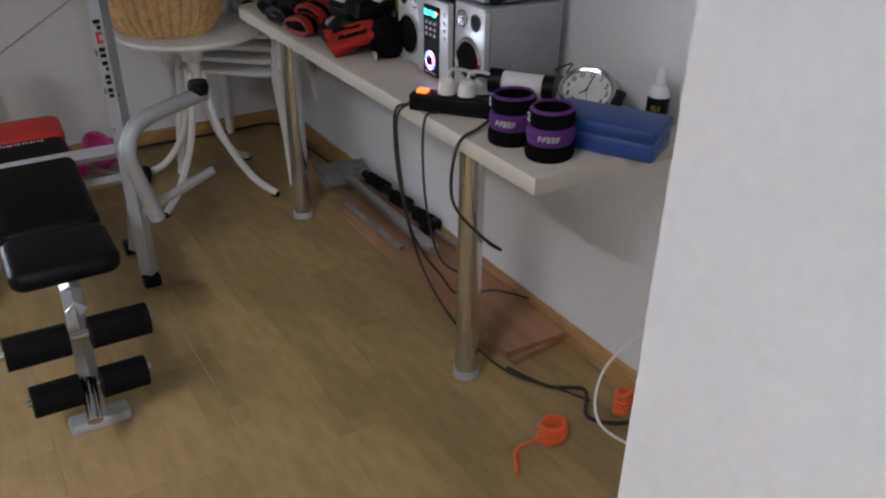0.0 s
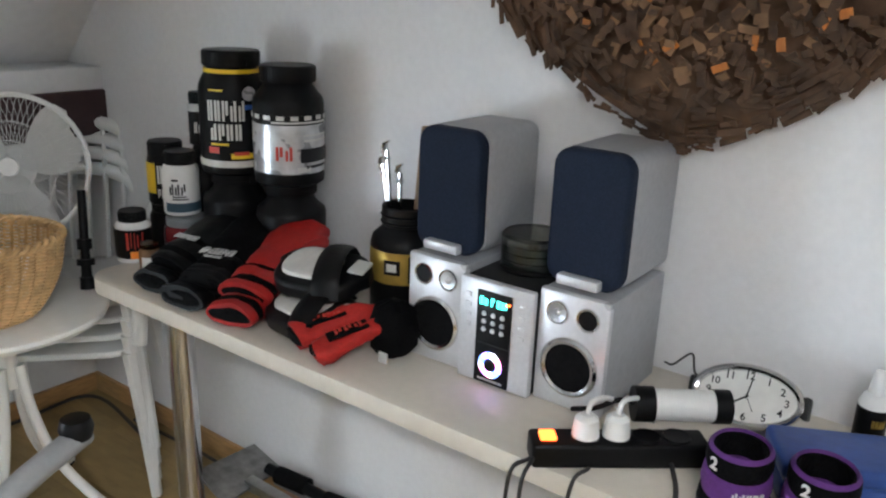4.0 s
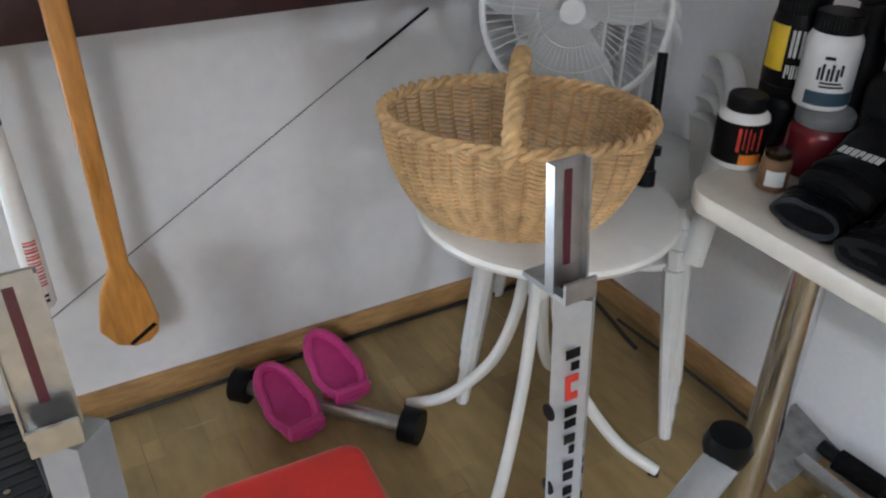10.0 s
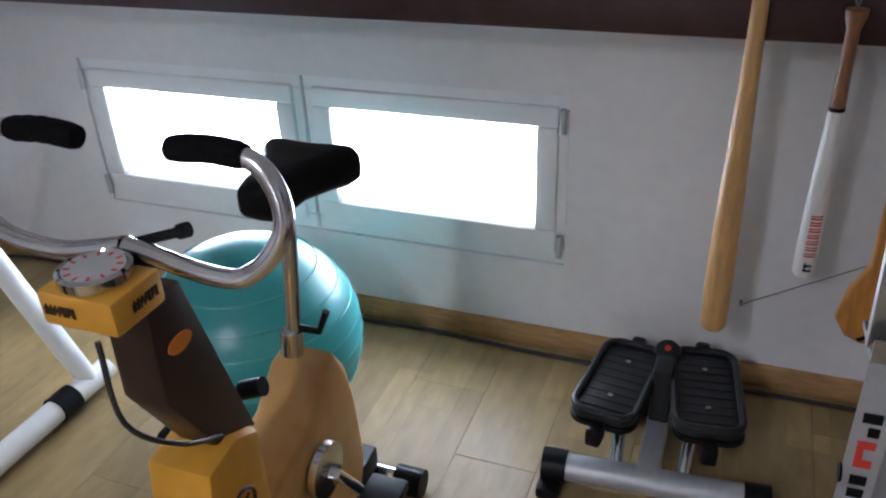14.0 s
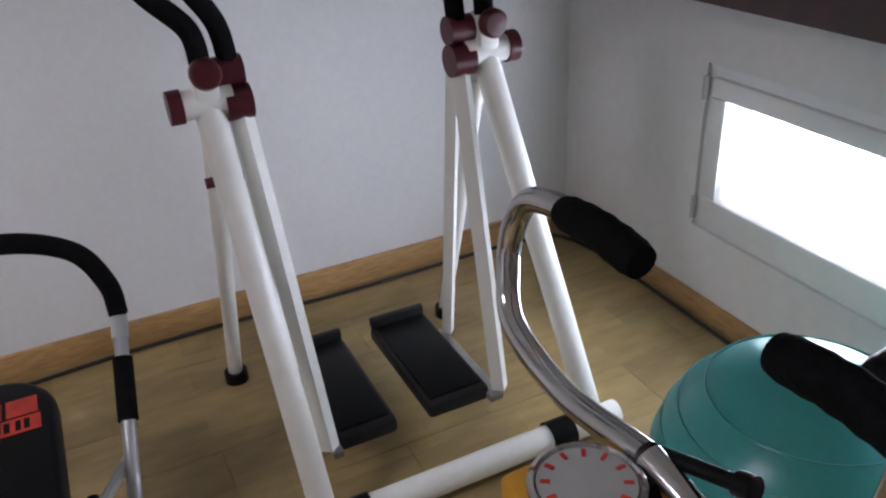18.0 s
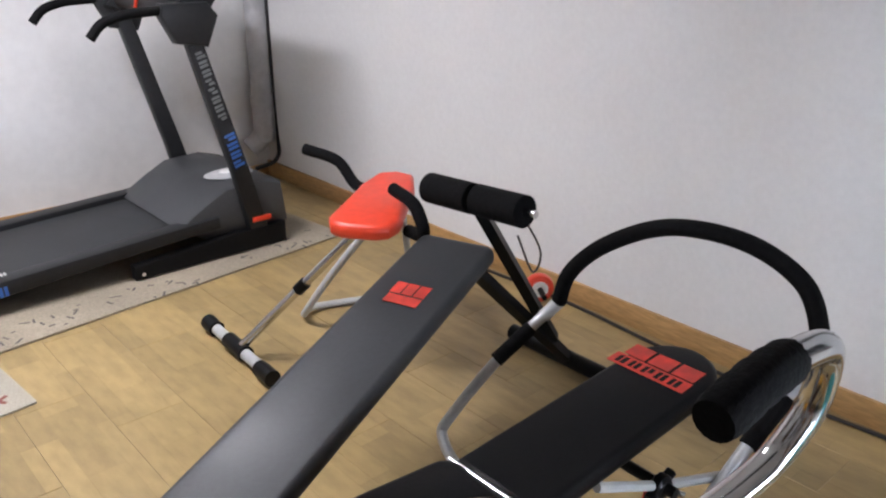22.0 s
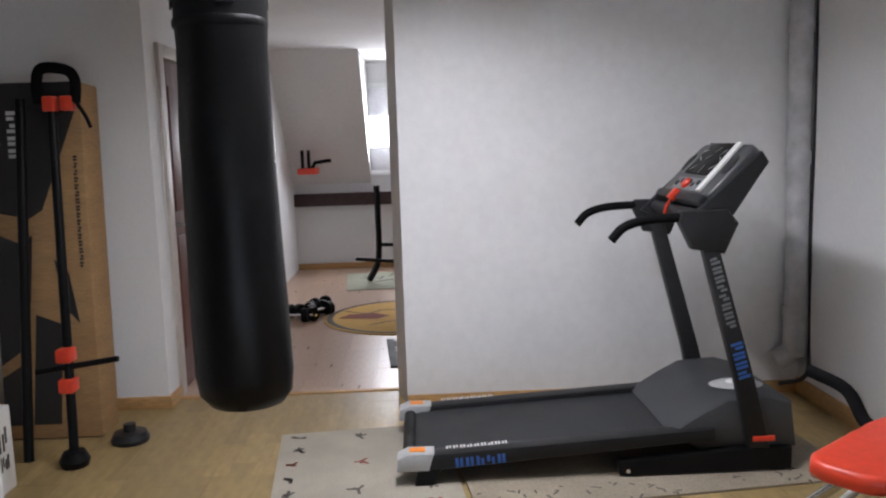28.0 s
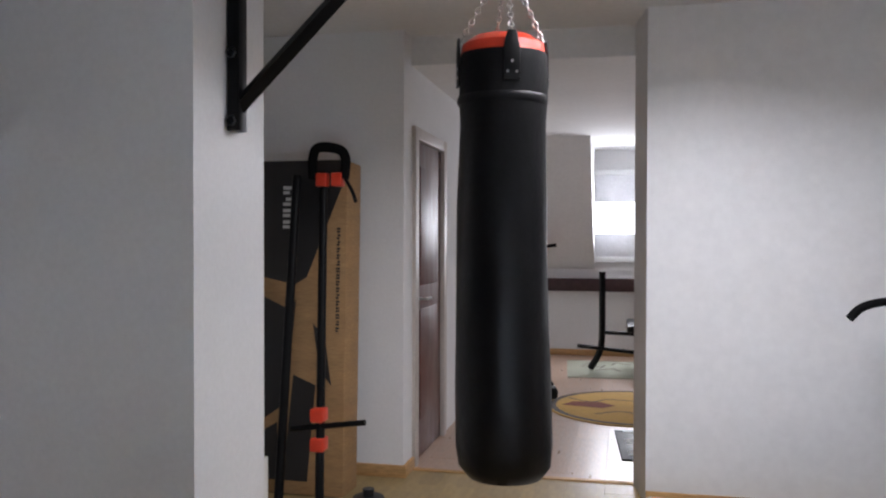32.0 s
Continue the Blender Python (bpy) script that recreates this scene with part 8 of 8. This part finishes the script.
for s_ in (-1, 1):
    tip = pose(s_ * 0.092, 0.03, 0.178 + 0.008 * s_, -3, 0, s_ * 7) @ Matrix.Diagonal((1.04, 1.16, 1, 1))
    pd = part("pedal", prism(B(), rounded(0.135, 0.255, 0.035, 5), -0.012, 0.004, 0.004, tip), DARK_GREY, st)
    bm = B()
    prism(bm, rounded(0.140, 0.262, 0.036, 5), -0.026, -0.013, 0.004, tip)
    part("pedal_shell", bm, BLACK, pd)
    bm = tube(B(), [tip @ Vector((x, y, 0.010)) for x, y in rounded(0.128, 0.248, 0.034, 5) + rounded(0.128, 0.248, 0.034, 5)[:1]], 0.008, 8, caps=False)
    part("pedal_rim", bm, DARK_GREY, pd)
    for k in range(9):
        part("rib", box(B(), (-0.052, -0.10 + 0.025 * k, 0.003), (0.052, -0.095 + 0.025 * k, 0.0065), 0.001, m=tip), DARK_GREY, pd)
    for q in (-0.06, 0.06):
        part("screw", rod(B(), tip @ Vector((0.0, q, 0.005)), tip @ Vector((0.0, q, 0.009)), 0.006), CHROME, pd)
    part("stop", box(B(), (-0.016, 0.12, -0.03), (0.016, 0.150, 0.018), 0.008, m=tip), BLACK, pd)
    part("stop", box(B(), (-0.016, -0.165, -0.045), (0.016, -0.125, -0.005), 0.008, m=tip), BLACK, pd)
    part("piston", rod(B(), (s_ * 0.07, -0.10, 0.05), (s_ * 0.08, 0.03, 0.155), 0.015), CHROME, st)

for k, (x, y, rz, h_) in enumerate(((-0.985, -0.27, 8, 0.0), (-0.855, -0.23, 4, 0.035))):
    sh = thing("pink_foot_pad", pose(x, y, 0.0, 0, 0, rz), "bright pink open plastic foot pad tilted over the floor", "foot pad", "pink foot pads")
    tip = pose(0, 0, 0.085 + h_ * 0.5, 14, 0, 0) @ Matrix.Diagonal((0.95, 0.88, 1, 1))
    out = [(0.055 * math.cos(a) * (1.0 if math.sin(a) < 0 else 0.86), 0.115 * math.sin(a)) for a in [2 * math.pi * i / 32 for i in range(32)]]
    part("sole", prism(B(), out, -0.010, 0.006, 0.004, tip), PINK, sh)
    part("rim", tube(B(), [tip @ Vector((x_ * 1.0, y_ * 1.0, 0.014)) for x_, y_ in out + out[:1]], 0.011, 8, caps=False), PINK, sh)
    part("heel_stop", box(B(), (-0.045, -0.118, 0.0), (0.045, -0.092, 0.045), 0.010, m=tip), PINK, sh)
    part("stand", box(B(), (-0.02, -0.03, 0.0), (0.02, 0.03, 0.08 + h_ * 0.5), 0.006), RED_PRINT, sh)
twr = thing("twist_bar", pose(-0.90, -0.27, 0.0), "steel bar with black round ends under the pink pads", "bar")
part("tube", rod(B(), (-0.14, 0.14, 0.05), (0.14, -0.16, 0.045), 0.018), STEEL, twr)
for px, py in ((-0.14, 0.14), (0.14, -0.16)):
    part("end", rod(B(), (px * 0.92, py * 0.92, 0.05), (px * 1.12, py * 1.12, 0.05), 0.04, seg=20), BLACK, twr)

lead("wall_cable", "black cable lying along the foot of the knee wall", [(-0.10, -0.42, 0.008), (-0.06, -0.06, 0.008), (-0.30, -0.035, 0.008), (-0.75, -0.03, 0.008), (-1.15, -0.045, 0.008), (-1.5, -0.05, 0.008), (-1.95, -0.055, 0.008), (-2.3, -0.04, 0.008), (-2.8, -0.055, 0.008), (-3.3, -0.04, 0.008), (-3.84, -0.06, 0.008), (-3.925, -0.25, 0.008), (-3.92, -0.8, 0.008), (-3.935, -1.4, 0.008), (-3.90, -2.0, 0.008), (-3.935, -2.6, 0.008), (-3.91, -3.2, 0.008)], 0.006)
lead("wall_cable", "black cable along the wall below the desk", [(-0.06, -0.30, 0.008), (-0.045, -0.60, 0.008), (-0.06, -0.85, 0.02), (-0.05, -1.0, 0.03)], 0.005)

# ---------------------------------------------------------------- floor planks, last
def planks(x0, x1, y0, y1, w, l, mat, seed):
    r = random.Random(seed)
    meshes = {}
    x, k = x0, 0
    while x < x1 - 0.02:
        ww = min(w, x1 - x)
        y = y0 - l * ((k * 0.37) % 1.0)
        while y < y1 - 0.02:
            a, b = max(y, y0), min(y + l, y1)
            if b - a > 0.03:
                key = (round(ww, 3), round(b - a, 3))
                if key not in meshes:
                    g = 0.0003
                    me = finish(box(B(), (g, g, -0.012), (ww - g, b - a - g, 0.0), 0.0007, 1), 0)
                    me.materials.append(mat)
                    meshes[key] = me
                ob = new("plank", meshes[key])
                ob.location = (x, a, r.uniform(-0.0004, 0.0002))
                ob.parent = floor
            y += l
        x += w
        k += 1


planks(W, 0.0, SILL, 0.0, 0.192, 0.62, BOARD, 5)
planks(W, -0.40, -9.38, SILL - 0.002, 0.192, 1.2, PINK_BOARD, 6)
